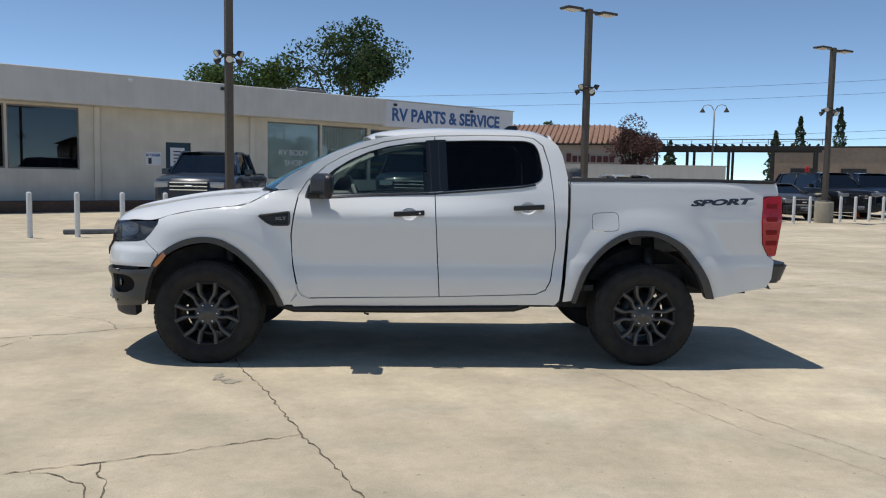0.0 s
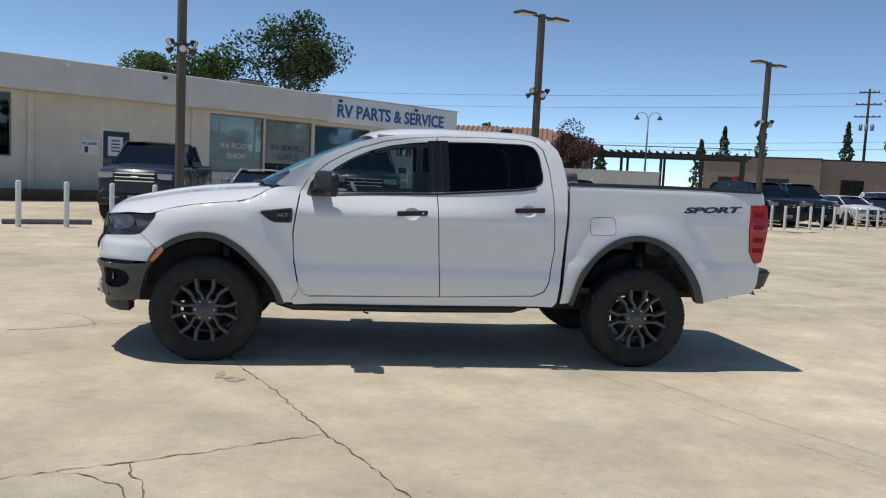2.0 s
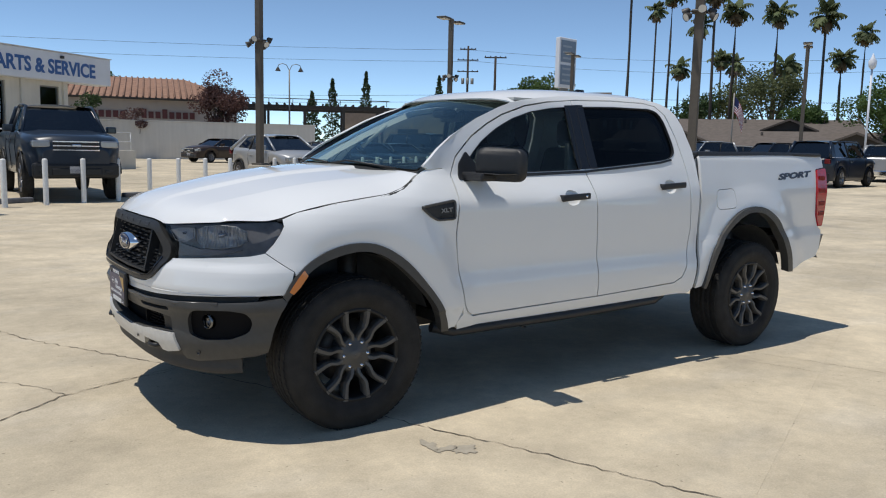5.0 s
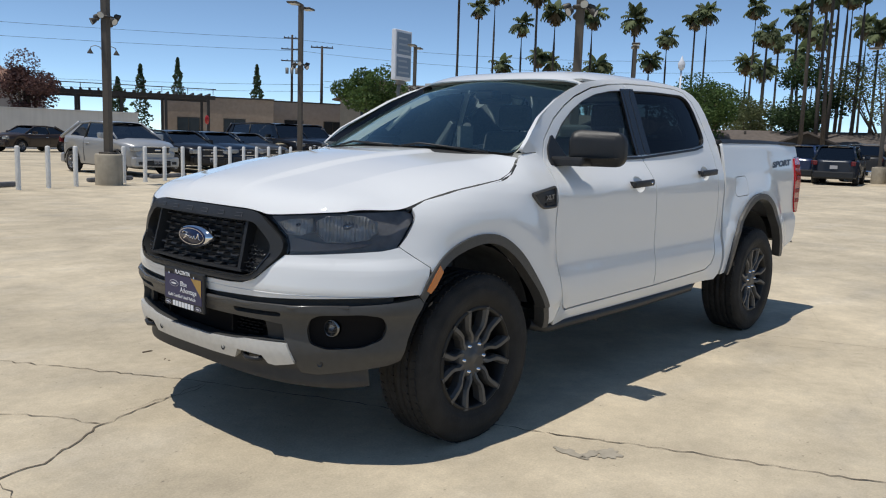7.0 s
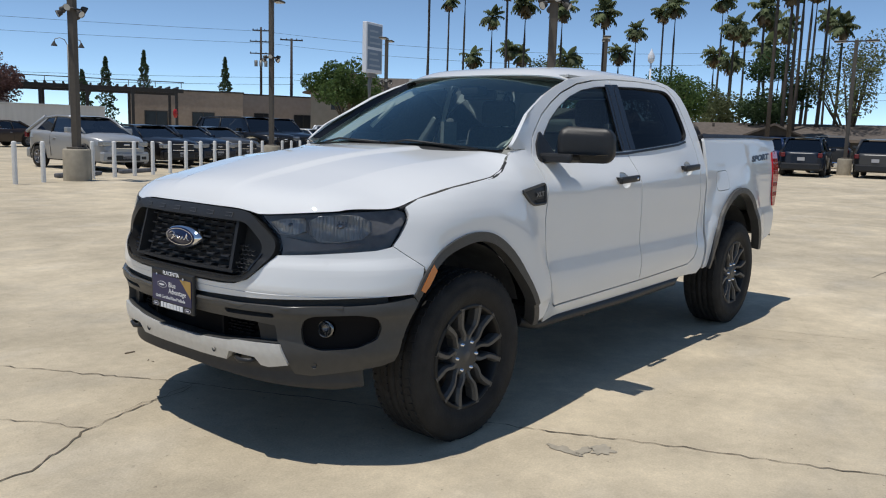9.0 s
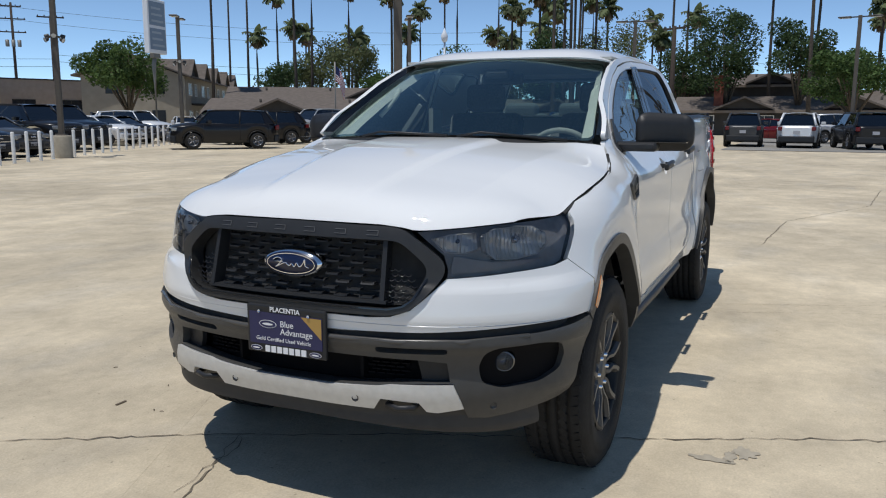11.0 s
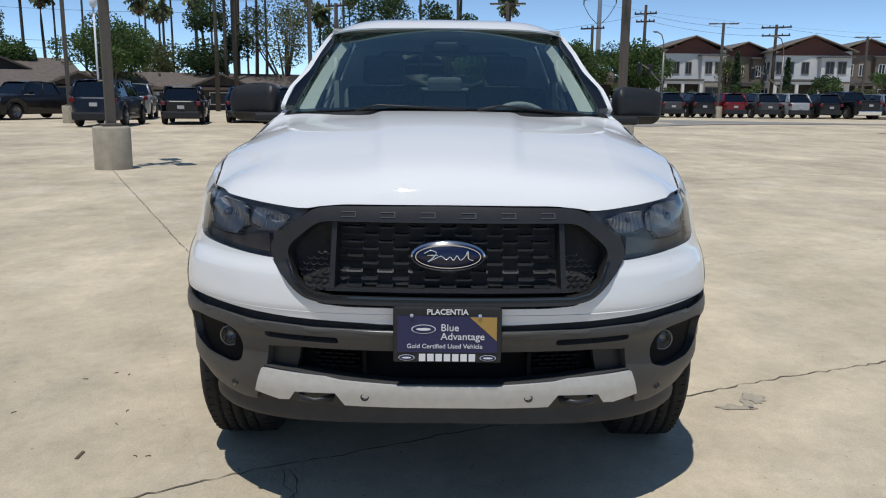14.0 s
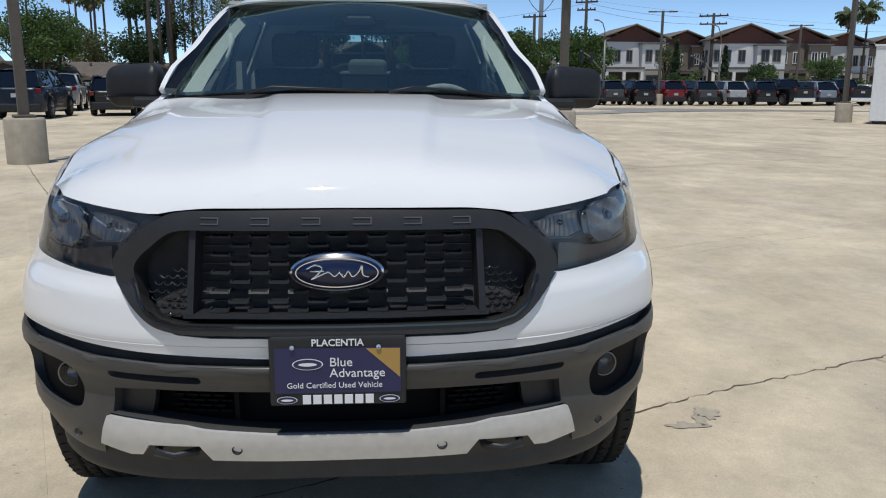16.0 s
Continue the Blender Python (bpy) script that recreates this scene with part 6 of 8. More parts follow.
    if kind in ("pickup", "bigsuv"):
        for k in (-0.34, -0.25, -0.16):
            part("grille_bar", box(-0.03, 0.02, -W * 0.46, W * 0.46, zh + lift + k - 0.012, zh + lift + k + 0.012), CHROME, gq)
    else:
        for k in (-0.35, -0.145):
            part("grille_bar", box(-0.025, 0.05, -W * 0.47, W * 0.47, zh + lift + k - 0.010, zh + lift + k + 0.010), CHROME, gq)
    part("plate", box(L + 0.02, L + 0.045, -0.15, 0.15, zt + lift - 0.42, zt + lift - 0.27), PLATEM, root)
    part("front_plate", box(-0.05, -0.032, -0.15, 0.15, zs + 0.08, zs + 0.23), PLATEM, root)
    if kind == "pickup":
        part("bed_liner", box(gx[3] + 0.06, L - 0.10, -W * 0.84, W * 0.84, zt + lift - 0.03, zt + lift + 0.03), BLACKP, root)
        part("cab_wall", box(gx[3] - 0.12, gx[3] + 0.02, -ws_ * 0.93, ws_ * 0.93, zB - 0.1, zB + 0.05), p, root)
    part("seat_row", box(gx[0] + 0.9, gx[2] - 0.1, -W * 0.6, W * 0.6, zs + 0.3, zB + 0.12), CARI, root)
    return root


ROWS_C = [
          (18.3, "crossover", "silver", 0.0, "silver crossover parked at white posts"), (22.4, "sedan", "black", 0.0, "black sedan in the parking row"), (25.2, "sedan", "darkblue", 0.0, "dark blue sedan in the parking row"), (28.1, "sedan", "grey", 0.0, "dark grey sedan in the parking row"), (32.5, "bigsuv", "black", 0.0, "large black suv in the parking row"), (35.8, "bigsuv", "darkblue", 0.0, "dark blue suv in the parking row"), (41.2, "sedan", "white", 0.0, "white sedan in the parking row"), (44.4, "sedan", "black", 0.0, "black sedan far along the row"), (47.6, "suv", "white", 0.0, "white suv far along the row")]
for s, kind, col, lift, lab in ROWS_C:
    L = SHAPES[kind][0]
    p = PA + RD * (s * 0.84) + RN * (1.05 + L / 2)
    car(kind, col, p.x, p.y, -87 + (s * 7 % 3 - 1) * 2, lift, 1.0, lab)
car("sedan", "silver", -1.28, 17.05, -91, 0.0, 1.0, "silver sedan parked nose-first at white posts")
car("pickup", "navy", 1.62, 17.4, -91, 0.26, 1.27, "lifted dark pickup truck with big tyres")
car("pickup", "navy", -4.0, 16.3, -90, 0.12, 1.0, "dark blue pickup truck parked behind white posts")
for kind, col, x, y, tu, lab in (
        ("pickup", "silver", 36.75, 24.11, 158, "silver pickup truck parked across the lot"), ("pickup", "black", 38.98, 21.37, 160, "black pickup truck parked across the lot"), ("bigsuv", "darkblue", 31.76, 14.33, 8, "dark blue suv seen from behind"),
        ("suv", "black", 35.14, 12.14, 12, "black suv seen from behind"), ("suv", "blue", 38.12, 9.94, 10, "blue suv half hidden in the row"), ("pickup", "silver", 42, 17.12, 15, "silver pickup half hidden behind the suvs"),
        ("suv", "grey", 42.47, 1.48, 2, "dark grey suv seen from behind"), ("sedan", "red", 49.87, 0.51, 60, "red sedan at the far edge"), ("suv", "white", 41.66, -1.23, -3, "white suv with black trim seen from behind"),
        ("suv", "white", 50.37, -2.98, -50, "white suv at the far edge"), ("suv", "black", 40.67, -3.94, 12, "black suv seen from behind"), ("suv", "blue", 48.47, -6.16, -10, "blue suv at the far edge"),
        ("suv", "black", 26.06, 22.68, 140, "black suv standing side-on by the posts"), ("suv", "black", 31.46, 24.68, 145, "black suv behind another one"),
        ("suv", "darkblue", 36.49, 7.81, 10, "dark suv seen from behind"), ("pickup", "grey", 42.89, 8.41, 12, "grey pickup in the far row"), ("suv", "grey", 38.47, 5.11, 6, "grey suv behind a lamp pole"), ("suv", "black", 42.86, 4.17, 8, "black suv in the far row"), ("sedan", "brown", 15.12, 43.71, 200, "brown car by the low wall"), ("sedan", "white", 56.86, -36.76, 10, "white sedan at the end of the row"),
        ("suv", "silver", 47.21, 30.41, 150, "silver suv in the far row"), ("suv", "grey", 50.1, 26.5, 150, "grey suv in the far row"), ("sedan", "white", 43.8, 40.93, 230, "white sedan in the far row"), ("suv", "black", 39.73, 44.97, 230, "black suv in the far row")):
    car(kind, col, x, y, tu, 0.0, 1.0, lab)
for i, (kind, col) in enumerate((("suv", "white"), ("suv", "grey"), ("suv", "black"), ("suv", "red"), ("suv", "grey"), ("suv", "silver"), ("suv", "black"), ("pickup", "black"), ("suv", "steel"), ("pickup", "black"))):
    car(kind, col, 54.6 + 0.10 * i, -13.4 - 2.26 * i, 6 + (i * 5 % 3 - 1) * 2, 0.0, 1.0, "%s %s in the long parked row" % (dict(steel="blue-grey").get(col, col), kind if kind != "pickup" else "pickup truck"))

# bin and cones by a lamp post
bin_ = tagged(link_mesh("litter_bin", lathe([(0.26, 0.0), (0.28, 0.85), (0.30, 0.90), (0.26, 0.98), (0.10, 1.05), (0.0, 1.05)], 20, None, "z"), mat("tan_bin", (0.26, 0.22, 0.14), 0.7, var=0.2, scale=9)), "tan litter bin beside a lamp post", "bin")
bin_.location = (18.6, 25.7, ground(18.6, 25.7))
part("bin_lid", lathe([(0.30, 0.88), (0.31, 0.93), (0.24, 1.0)], 20, None, "z"), BLACKP, bin_)
ORANGE = mat("orange_cone", (0.75, 0.13, 0.03), 0.6)
for x, y in ((20.6, 26.3), (21.1, 26.9)):
    c = tagged(link_mesh("traffic_cone", lathe([(0.14, 0.03), (0.09, 0.35), (0.03, 0.72), (0.0, 0.72)], 14, None, "z"), ORANGE), "orange traffic cone beside a lamp post", "traffic cone", "cones")
    c.location = (x, y, ground(x, y))
    part("cone_foot", box(-0.19, 0.19, -0.19, 0.19, 0.0, 0.035, 0.01), ORANGE, c)
    part("white_band", lathe([(0.105, 0.28), (0.071, 0.46)], 14, None, "z"), WPAINT, c)
box_ = empty("storage_container", "white storage container at the edge of the lot", "container", m=pose(27.4, -18.9, ground(27.4, -18.9), 0, 0, -40))
part("container_wall", box(0, 6.0, -2.4, 0, 0.12, 2.95, 0.02), mat("container_white", (0.74, 0.75, 0.74), 0.6, var=0.04, streak=0.05), box_)
part("container_skid", box(0.1, 5.9, -2.3, -0.1, 0.0, 0.12), BLACKP, box_)
part("container_roof", box(-0.04, 6.04, -2.44, 0.04, 2.95, 3.02), WPAINT, box_)


# ==== trees ====
def leaf_mat(name, c, var=0.35):
    m = mat(name, c, 0.75, var=0.25, scale=0.8)
    nt = m.node_tree
    b = nt.nodes["Principled BSDF"]
    src = b.inputs["Base Color"].links[0].from_socket
    g = nt.nodes.new("ShaderNodeNewGeometry")
    r = nt.nodes.new("ShaderNodeMapRange")
    r.inputs["To Min"].default_value, r.inputs["To Max"].default_value = 1 - var, 1 + var
    nt.links.new(g.outputs["Random Per Island"], r.inputs["Value"])
    x = nt.nodes.new("ShaderNodeVectorMath")
    x.operation = "SCALE"
    nt.links.new(src, x.inputs[0])
    nt.links.new(r.outputs[0], x.inputs["Scale"])
    nt.links.new(x.outputs[0], b.inputs["Base Color"])
    tl_ = nt.nodes.new("ShaderNodeBsdfTranslucent")
    nt.links.new(x.outputs[0], tl_.inputs[0])
    mx = nt.nodes.new("ShaderNodeMixShader")
    mx.inputs[0].default_value = 0.38
    nt.links.new(b.outputs[0], mx.inputs[1])
    nt.links.new(tl_.outputs[0], mx.inputs[2])
    nt.links.new(mx.outputs[0], nt.nodes["Material Output"].inputs[0])
    return m


LEAF = leaf_mat("green_leaves", (0.075, 0.125, 0.034))
LEAFD = leaf_mat("dark_green_leaves", (0.050, 0.085, 0.030))
LEAFY = leaf_mat("olive_leaves", (0.13, 0.15, 0.065))
LEAFP = leaf_mat("purple_leaves", (0.11, 0.06, 0.055))
FROND = leaf_mat("palm_fronds", (0.11, 0.135, 0.06))
DEADF = leaf_mat("dead_palm_fronds", (0.20, 0.15, 0.085))
CYPR = leaf_mat("conifer_needles", (0.05, 0.08, 0.038))
BARK = mat("grey_brown_bark", (0.11, 0.085, 0.06), 0.95, var=0.3, scale=6, bump=0.6, bscale=20)
PBARK = mat("palm_bark", (0.075, 0.062, 0.050), 0.95, var=0.25, scale=8, bump=0.6, bscale=25)


def leaf_mesh(name, pts, size, rng, up=0.3):
    """Many small bent leaf blades at the given points."""
    k = len(pts)
    d = rng.normal(size=(k, 3))
    d[:, 2] = d[:, 2] * 0.7 - up * 0.3
    d /= np.linalg.norm(d, axis=1)[:, None]
    e = np.cross(d, rng.normal(size=(k, 3)))
    e /= np.linalg.norm(e, axis=1)[:, None] + 1e-9
    s = size * (0.6 + 0.8 * rng.random_sample(k))[:, None]
    n = np.cross(d, e)
    verts = np.empty((k, 4, 3))
    verts[:, 0] = pts - d * s * 0.5
    verts[:, 1] = pts + e * s * 0.32 + n * s * 0.06
    verts[:, 2] = pts + d * s * 0.5
    verts[:, 3] = pts - e * s * 0.32 + n * s * 0.06
    me = bpy.data.meshes.new(name)
    me.from_pydata(verts.reshape(-1, 3).tolist(), [], np.arange(4 * k).reshape(-1, 4).tolist())
    return me


def tree(x, y, zlo, zhi, width, leaf, seed, label, airy=1.0, count=2600, size=0.42, name="tree", trunk_r=0.22, lobes=16):
    rng = np.random.RandomState(seed)
    count, size = int(count * 2.6), size * 0.60
    g = ground(x, y) if abs(x) < 90 else 0.0
    root = empty(name, label, "tree", "trees round the lot", pose(x, y, g, 0, 0, 0))
    zlo, zhi = zlo - g, zhi - g
    c = np.array([0, 0, (zlo + zhi) / 2])
    half = np.array([width / 2, width / 2, (zhi - zlo) / 2])
    centres, radii = [], []
    for i in range(lobes):
        v = rng.normal(size=3)
        v /= np.linalg.norm(v)
        r = 0.34 + 0.40 * rng.random_sample()
        centres.append(c + v * half * r * np.array([1.15, 1.15, 1.0]))
        radii.append((0.22 + 0.22 * rng.random_sample()) * min(half[0] * 1.15, half[2] * 1.4))
    pts = []
    per = count // lobes
    for q, r in zip(centres, radii):
        v = rng.normal(size=(per, 3))
        v /= np.linalg.norm(v, axis=1)[:, None]
        rad = r * (0.45 + 0.65 * rng.random_sample(per) ** 0.6)
        pts.append(q + v * rad[:, None] * np.array([1, 1, 0.8]))
    pts = np.concatenate(pts)
    cr = new("crown", leaf_mesh("crown", pts, size, rng))
    cr.data.materials.append(leaf)
    cr.parent = root
    bm = bmesh.new()
    lean = rng.normal(size=2) * 0.25
    fork = max(0.8, zlo * 0.7)
    add_tube(bm, [(0, 0, -0.2), (lean[0] * 0.3, lean[1] * 0.3, fork * 0.5), (lean[0], lean[1], fork), (lean[0] * 1.2, lean[1] * 1.2, c[2])], trunk_r, 8, radii=[trunk_r * 1.25, trunk_r, trunk_r * 0.85, trunk_r * 0.35])
    part("trunk", bm, BARK, root)
    for q, r in list(zip(centres, radii))[:9]:
        lb = tube([(lean[0], lean[1], fork * (0.8 + 0.2 * rng.random_sample())), tuple((np.array([lean[0], lean[1], fork]) * 0.45 + q * 0.55) + np.array([0, 0, -0.15])), tuple(q)], 0.1, 6, radii=[trunk_r * 0.55, trunk_r * 0.35, trunk_r * 0.12])
        part("limb", lb, BARK, root)
    return root


for i, (x, y, a, b, w, lf, ct, sz, lab) in enumerate((
        (-2.95, 55.1, 6.2, 13.6, 8.0, LEAFD, 3600, 0.42, "tall dark green tree behind the shop roof"), (-11.1, 54.0, 6.0, 10.9, 8.6, LEAF, 3200, 0.42, "broad green tree behind the shop roof"),
        (18.9, 54.4, 1.9, 6.35, 4.3, LEAFP, 2600, 0.28, "small purple-leaved tree behind the low wall"), (16.76, 78.54, 4.58, 8.06, 3.4, LEAF, 900, 0.4, "green tree behind a tiled roof"),
        (49.4, 51.9, 2.7, 8.3, 9.3, LEAF, 3800, 0.42, "round green tree beside the tall sign"), (63.27, 26.97, 1.99, 8.01, 8.4, LEAF, 3800, 0.38, "round green tree above the parked cars"),
        (73.59, 21.52, 1.63, 10.17, 7.0, LEAFD, 3600, 0.42, "tall dense dark green tree"), (73.3, 15.06, 2.63, 12.33, 8.0, LEAFY, 2000, 0.36, "airy olive-green tree with open crown"),
        (74.58, 5.27, 3.04, 12.56, 7.4, LEAFD, 3200, 0.42, "tall green tree beyond the lot"), (74.86, -0.44, 3.65, 11.81, 6.0, LEAFD, 2800, 0.42, "tall green tree beyond the lot"),
        (58.87, -4.13, 2.28, 6.46, 7.6, LEAF, 3000, 0.36, "round green tree beside a lamp pole"))):
    tree(x, y, a, b, w, lf, 11 + i, lab, count=ct, size=sz)
for i, (x, y, a, b, w, lf, ct) in enumerate((
        (78.5, 51.9, 3.1, 10.3, 8.6, LEAFY, 2000), (71.82, 39.51, 2.56, 6.73, 6.0, LEAF, 1500), (80.59, -14.1, 1.6, 8.1, 7.6, LEAF, 3200), (79.22, -20.5, 1.5, 7.8, 7.0, LEAF, 3200), (88.0, -19.2, 1.6, 7.4, 8.0, LEAFD, 2200), (80.57, -9.34, 2.71, 7.76, 5.4, LEAFD, 1500),
        (74.07, 44.77, 4.3, 10.51, 7.6, LEAFY, 2000), (73.8, 54.13, 3.2, 8.33, 6.4, LEAFD, 1600), (78.93, 29, 2.02, 7.15, 6.4, LEAFY, 1600), (86.1, 34.37, 2.98, 8.79, 8.0, LEAFD, 1800), (83.86, 10.46, 3.06, 9.85, 8.0, LEAFD, 2000), (87.87, -4.44, 3.1, 8.54, 8.0, LEAFD, 1800))):
    tree(x, y, a, b, w, lf, 41 + i, "green tree in the far belt of trees", count=ct, size=0.45)
tree(80.0, -29.4, 2.4, 6.0, 3.2, LEAFY, 61, "small street tree before the townhouses", count=900, size=0.34)
tree(78.0, -45.2, 1.8, 4.8, 4.2, LEAF, 62, "round street tree before the townhouses", count=1100, size=0.34)
tree(78.5, -38.6, 1.4, 4.2, 3.0, LEAFD, 63, "small street tree before the townhouses", count=800, size=0.32)
# hedge shrubs along the street
for i in range(15):
    x, y = 76.5 + (i % 3) * 0.8, -14.0 - 2.7 * i
    tree(x - 2.5, y, 0.3, 2.6 + (i * 7 % 4) * 0.32, 3.0, (LEAF, LEAFY, LEAFD)[i % 3], 70 + i, "leafy street shrub behind the parked row", count=420, size=0.3, name="shrub", trunk_r=0.06, lobes=7)


def conifer(x, y, z0, z1, w, seed, label="dark slender conifer in the distance", leaf=0.45):
    rng = np.random.RandomState(seed)
    root = empty("conifer", label, "tree", "trees round the lot", pose(x, y, 0, 0, 0, 0))
    k = 1100
    t = rng.random_sample(k)
    r = w * 0.5 * (1 - t) ** 0.75 * (0.55 + 0.45 * rng.random_sample(k)) * (0.85 + 0.25 * np.sin(t * 34))
    a = rng.random_sample(k) * 2 * math.pi
    pts = np.stack([r * np.cos(a), r * np.sin(a), 0.8 + (z1 - 0.8) * t], axis=1)
    cr = new("crown", leaf_mesh("crown", pts, leaf, rng, 1.5))
    cr.data.materials.append(CYPR)
    cr.parent = root
    part("trunk", tube([(0, 0, -0.2), (0, 0, z1 * 0.9)], 0.14, 6, radii=[0.22, 0.05]), BARK, root)


for i, (x, y, b, w) in enumerate(((144.5, 299.0, 22.0, 10.5), (161.2, 313.2, 29.0, 11.5), (174.1, 306.3, 32.4, 11.0), (188.0, 270.0, 29.5, 10.0), (112.0, 326.0, 19.0, 10.0))):
    conifer(x, y, 0, b, w, 5 + i, leaf=1.25)
for i, (x, y, b, w) in enumerate(((76.0, -28.7, 5.9, 1.3), (76.0, -33.7, 5.4, 1.2))):
    conifer(x, y, 0, b, w, 10 + i)



# palms
def frond_mesh(n, length, seed, droop, stiff):
    rng = np.random.RandomState(seed)
    verts, faces = [], []
    for k in range(n):
        az = rng.random_sample() * 2 * math.pi
        el = stiff[0] + (stiff[1] - stiff[0]) * rng.random_sample()
        p, d = np.zeros(3), np.array([math.cos(az) * math.cos(el), math.sin(az) * math.cos(el), math.sin(el)])
        side = np.array([-math.sin(az), math.cos(az), 0])
        L = length * (0.75 + 0.4 * rng.random_sample())
        base = len(verts)
        segs = 6
        for j in range(segs + 1):
            t = j / segs
            w = L * (0.045 + 0.30 * math.sin(math.pi * min(1, t * 0.95 + 0.03)) ** 1.2 * (1 if t > 0.3 else 0.35)) * 0.55
            up = np.cross(d, side)
            verts += [tuple(p - side * w - up * w * 0.35), tuple(p), tuple(p + side * w - up * w * 0.35)]
            p = p + d * L / segs
            d = d + np.array([0, 0, -droop / segs])
            d /= np.linalg.norm(d)
        for j in range(segs):
            q = base + 3 * j
            faces += [(q, q + 1, q + 4, q + 3), (q + 1, q + 2, q + 5, q + 4)]
            if j >= 2:
                # slit tips hang from the blade
                for sgn, c0 in ((-1, 0), (1, 2)):
                    v0, v1 = np.array(verts[q + c0]), np.array(verts[q + c0 + 3])
                    tip = (v0 + v1) / 2 + side * sgn * L * 0.10 + np.array([0, 0, -L * 0.16])
                    verts.append(tuple(tip))
                    faces.append((q + c0, q + c0 + 3, len(verts) - 1))
    me = bpy.data.meshes.new("fronds")
    me.from_pydata(verts, [], faces)
    return me


CROWN = [frond_mesh(34, 1.75, 3 + s, 1.5, (-0.35, 1.35)) for s in range(3)]
SKIRT = [frond_mesh(18, 1.35, 9 + s, 1.0, (-1.35, -0.55)) for s in range(3)]
for me in CROWN:
    me.materials.append(FROND)
for me in SKIRT:
    me.materials.append(DEADF)


def palm(x, y, top, i):
    root = empty("palm_tree", "tall slim fan palm beyond the lot", "palm tree", "palms", pose(x, y, 0, 0, 0, (i * 47) % 360))
    sw = 0.35 * math.sin(i * 1.7)
    d = math.hypot(x, y) / 100
    part("trunk", tube([(sw, 0.2, -0.3), (sw * 0.3, 0, top * 0.4), (0, 0, top * 0.75), (0, 0, top)], 0.2, 7, radii=[0.21, 0.15, 0.125, 0.11]), PBARK, root)
    k = (0.85 + 0.3 * ((i * 31 % 10) / 10)) * min(1.25, 0.55 + 0.55 * d)
    c = new("crown", CROWN[i % 3])
    c.parent = root
    c.matrix_local = Matrix.Translation((0, 0, top)) @ Matrix.Scale(k, 4)
    s = new("dead_skirt", SKIRT[i % 3])
    s.parent = root
    s.matrix_local = Matrix.Translation((0, 0, top - 0.1)) @ Matrix.Scale(k, 4)


PALMS_A = [(59.07, 50.98, 18.3), (87.18, 71.75, 20.45), (75.98, 55.66, 15.5), (82.37, 63.51, 11.82), (99.23, 69.55, 14.7), (100.47, 68.19, 13.91), (72.08, 48.25, 16.06), (77.37, 46.78, 16.15), (73.68, 39.29, 14.6), (86.82, 51.59, 11.48), (73.64, 37.41, 10.42), (91.48, 44.61, 15.18), (100.73, 45.36, 18.79), (86.14, 37.13, 16.85), (104.87, 38.91, 20.37), (102.32, 34.71, 15.6), (78.82, 24.57, 14.53), (102.43, 29.68, 15.62), (89.04, 27.58, 12.11), (70.56, 19.51, 14.84), (65.64, 17.56, 15.62), (81.65, 21.02, 18.25), (72.32, 17.01, 16.7), (86.63, 19.27, 13.5), (99.85, 35.45, 11.71)]
PALMS_B = [(109.11, 41.32, 13.66), (89.91, 31.57, 14.72), (94.84, 28.59, 15.51), (120.18, 29.28, 19.24), (92.66, 23.67, 18.84), (110.39, 18.51, 15.1), (91.86, 13.04, 19.19), (89.85, 11.19, 17.44), (98.05, 11.4, 13.66), (84.77, 13.07, 9.93), (82.97, 2.28, 16.77), (79.16, -1.88, 15.71), (97.96, -8.31, 13.81), (63.06, 18.32, 14.73), (70.54, 18.55, 16.3), (68.26, -1.29, 17.55), (101.86, -8.42, 12.74), (104.16, -62.48, 11.03), (92.43, -57.96, 10.6), (75.9, 59.84, 19.73), (66.16, 46.5, 16.9)]
for i, (x, y, z) in enumerate(PALMS_A + PALMS_B):
    palm(x, y, z, i)

# ==== buildings beyond ====
TILE = mat("orange_clay_tiles", (0.25, 0.145, 0.10), 0.85, var=0.18, scale=2, rand=0.1)
WALLW = mat("low_wall_paint", (0.60, 0.58, 0.54), 0.9, var=0.05, scale=0.8, streak=0.05)
BRICKT = mat("tan_block_wall", (0.33, 0.265, 0.21), 0.95, var=0.1, scale=3, big=0.08)
SHING = mat("grey_brown_shingles", (0.125, 0.105, 0.09), 0.95, var=0.18, scale=2.5, bump=0.4, bscale=10)
DARKW = mat("dark_brown_wall", (0.055, 0.05, 0.045), 0.9, var=0.15, scale=1.5)
TOWNW = mat("white_townhouse_paint", (0.68, 0.67, 0.64), 0.85, var=0.04, scale=1)
TOWNB = mat("brown_townhouse_paint", (0.20, 0.16, 0.125), 0.85, var=0.06, scale=1)
GABLE = mat("rust_gable_boards", (0.13, 0.055, 0.042), 0.85, var=0.08, scale=3)
FARG = mat("far_window_glass", (0.022, 0.026, 0.032), 0.18, spec=0.4)
STEELB = mat("dark_canopy_steel", (0.045, 0.042, 0.04), 0.6, 0.3)
WOODP = mat("dark_utility_pole_wood", (0.055, 0.042, 0.034), 0.95, var=0.2, scale=8)


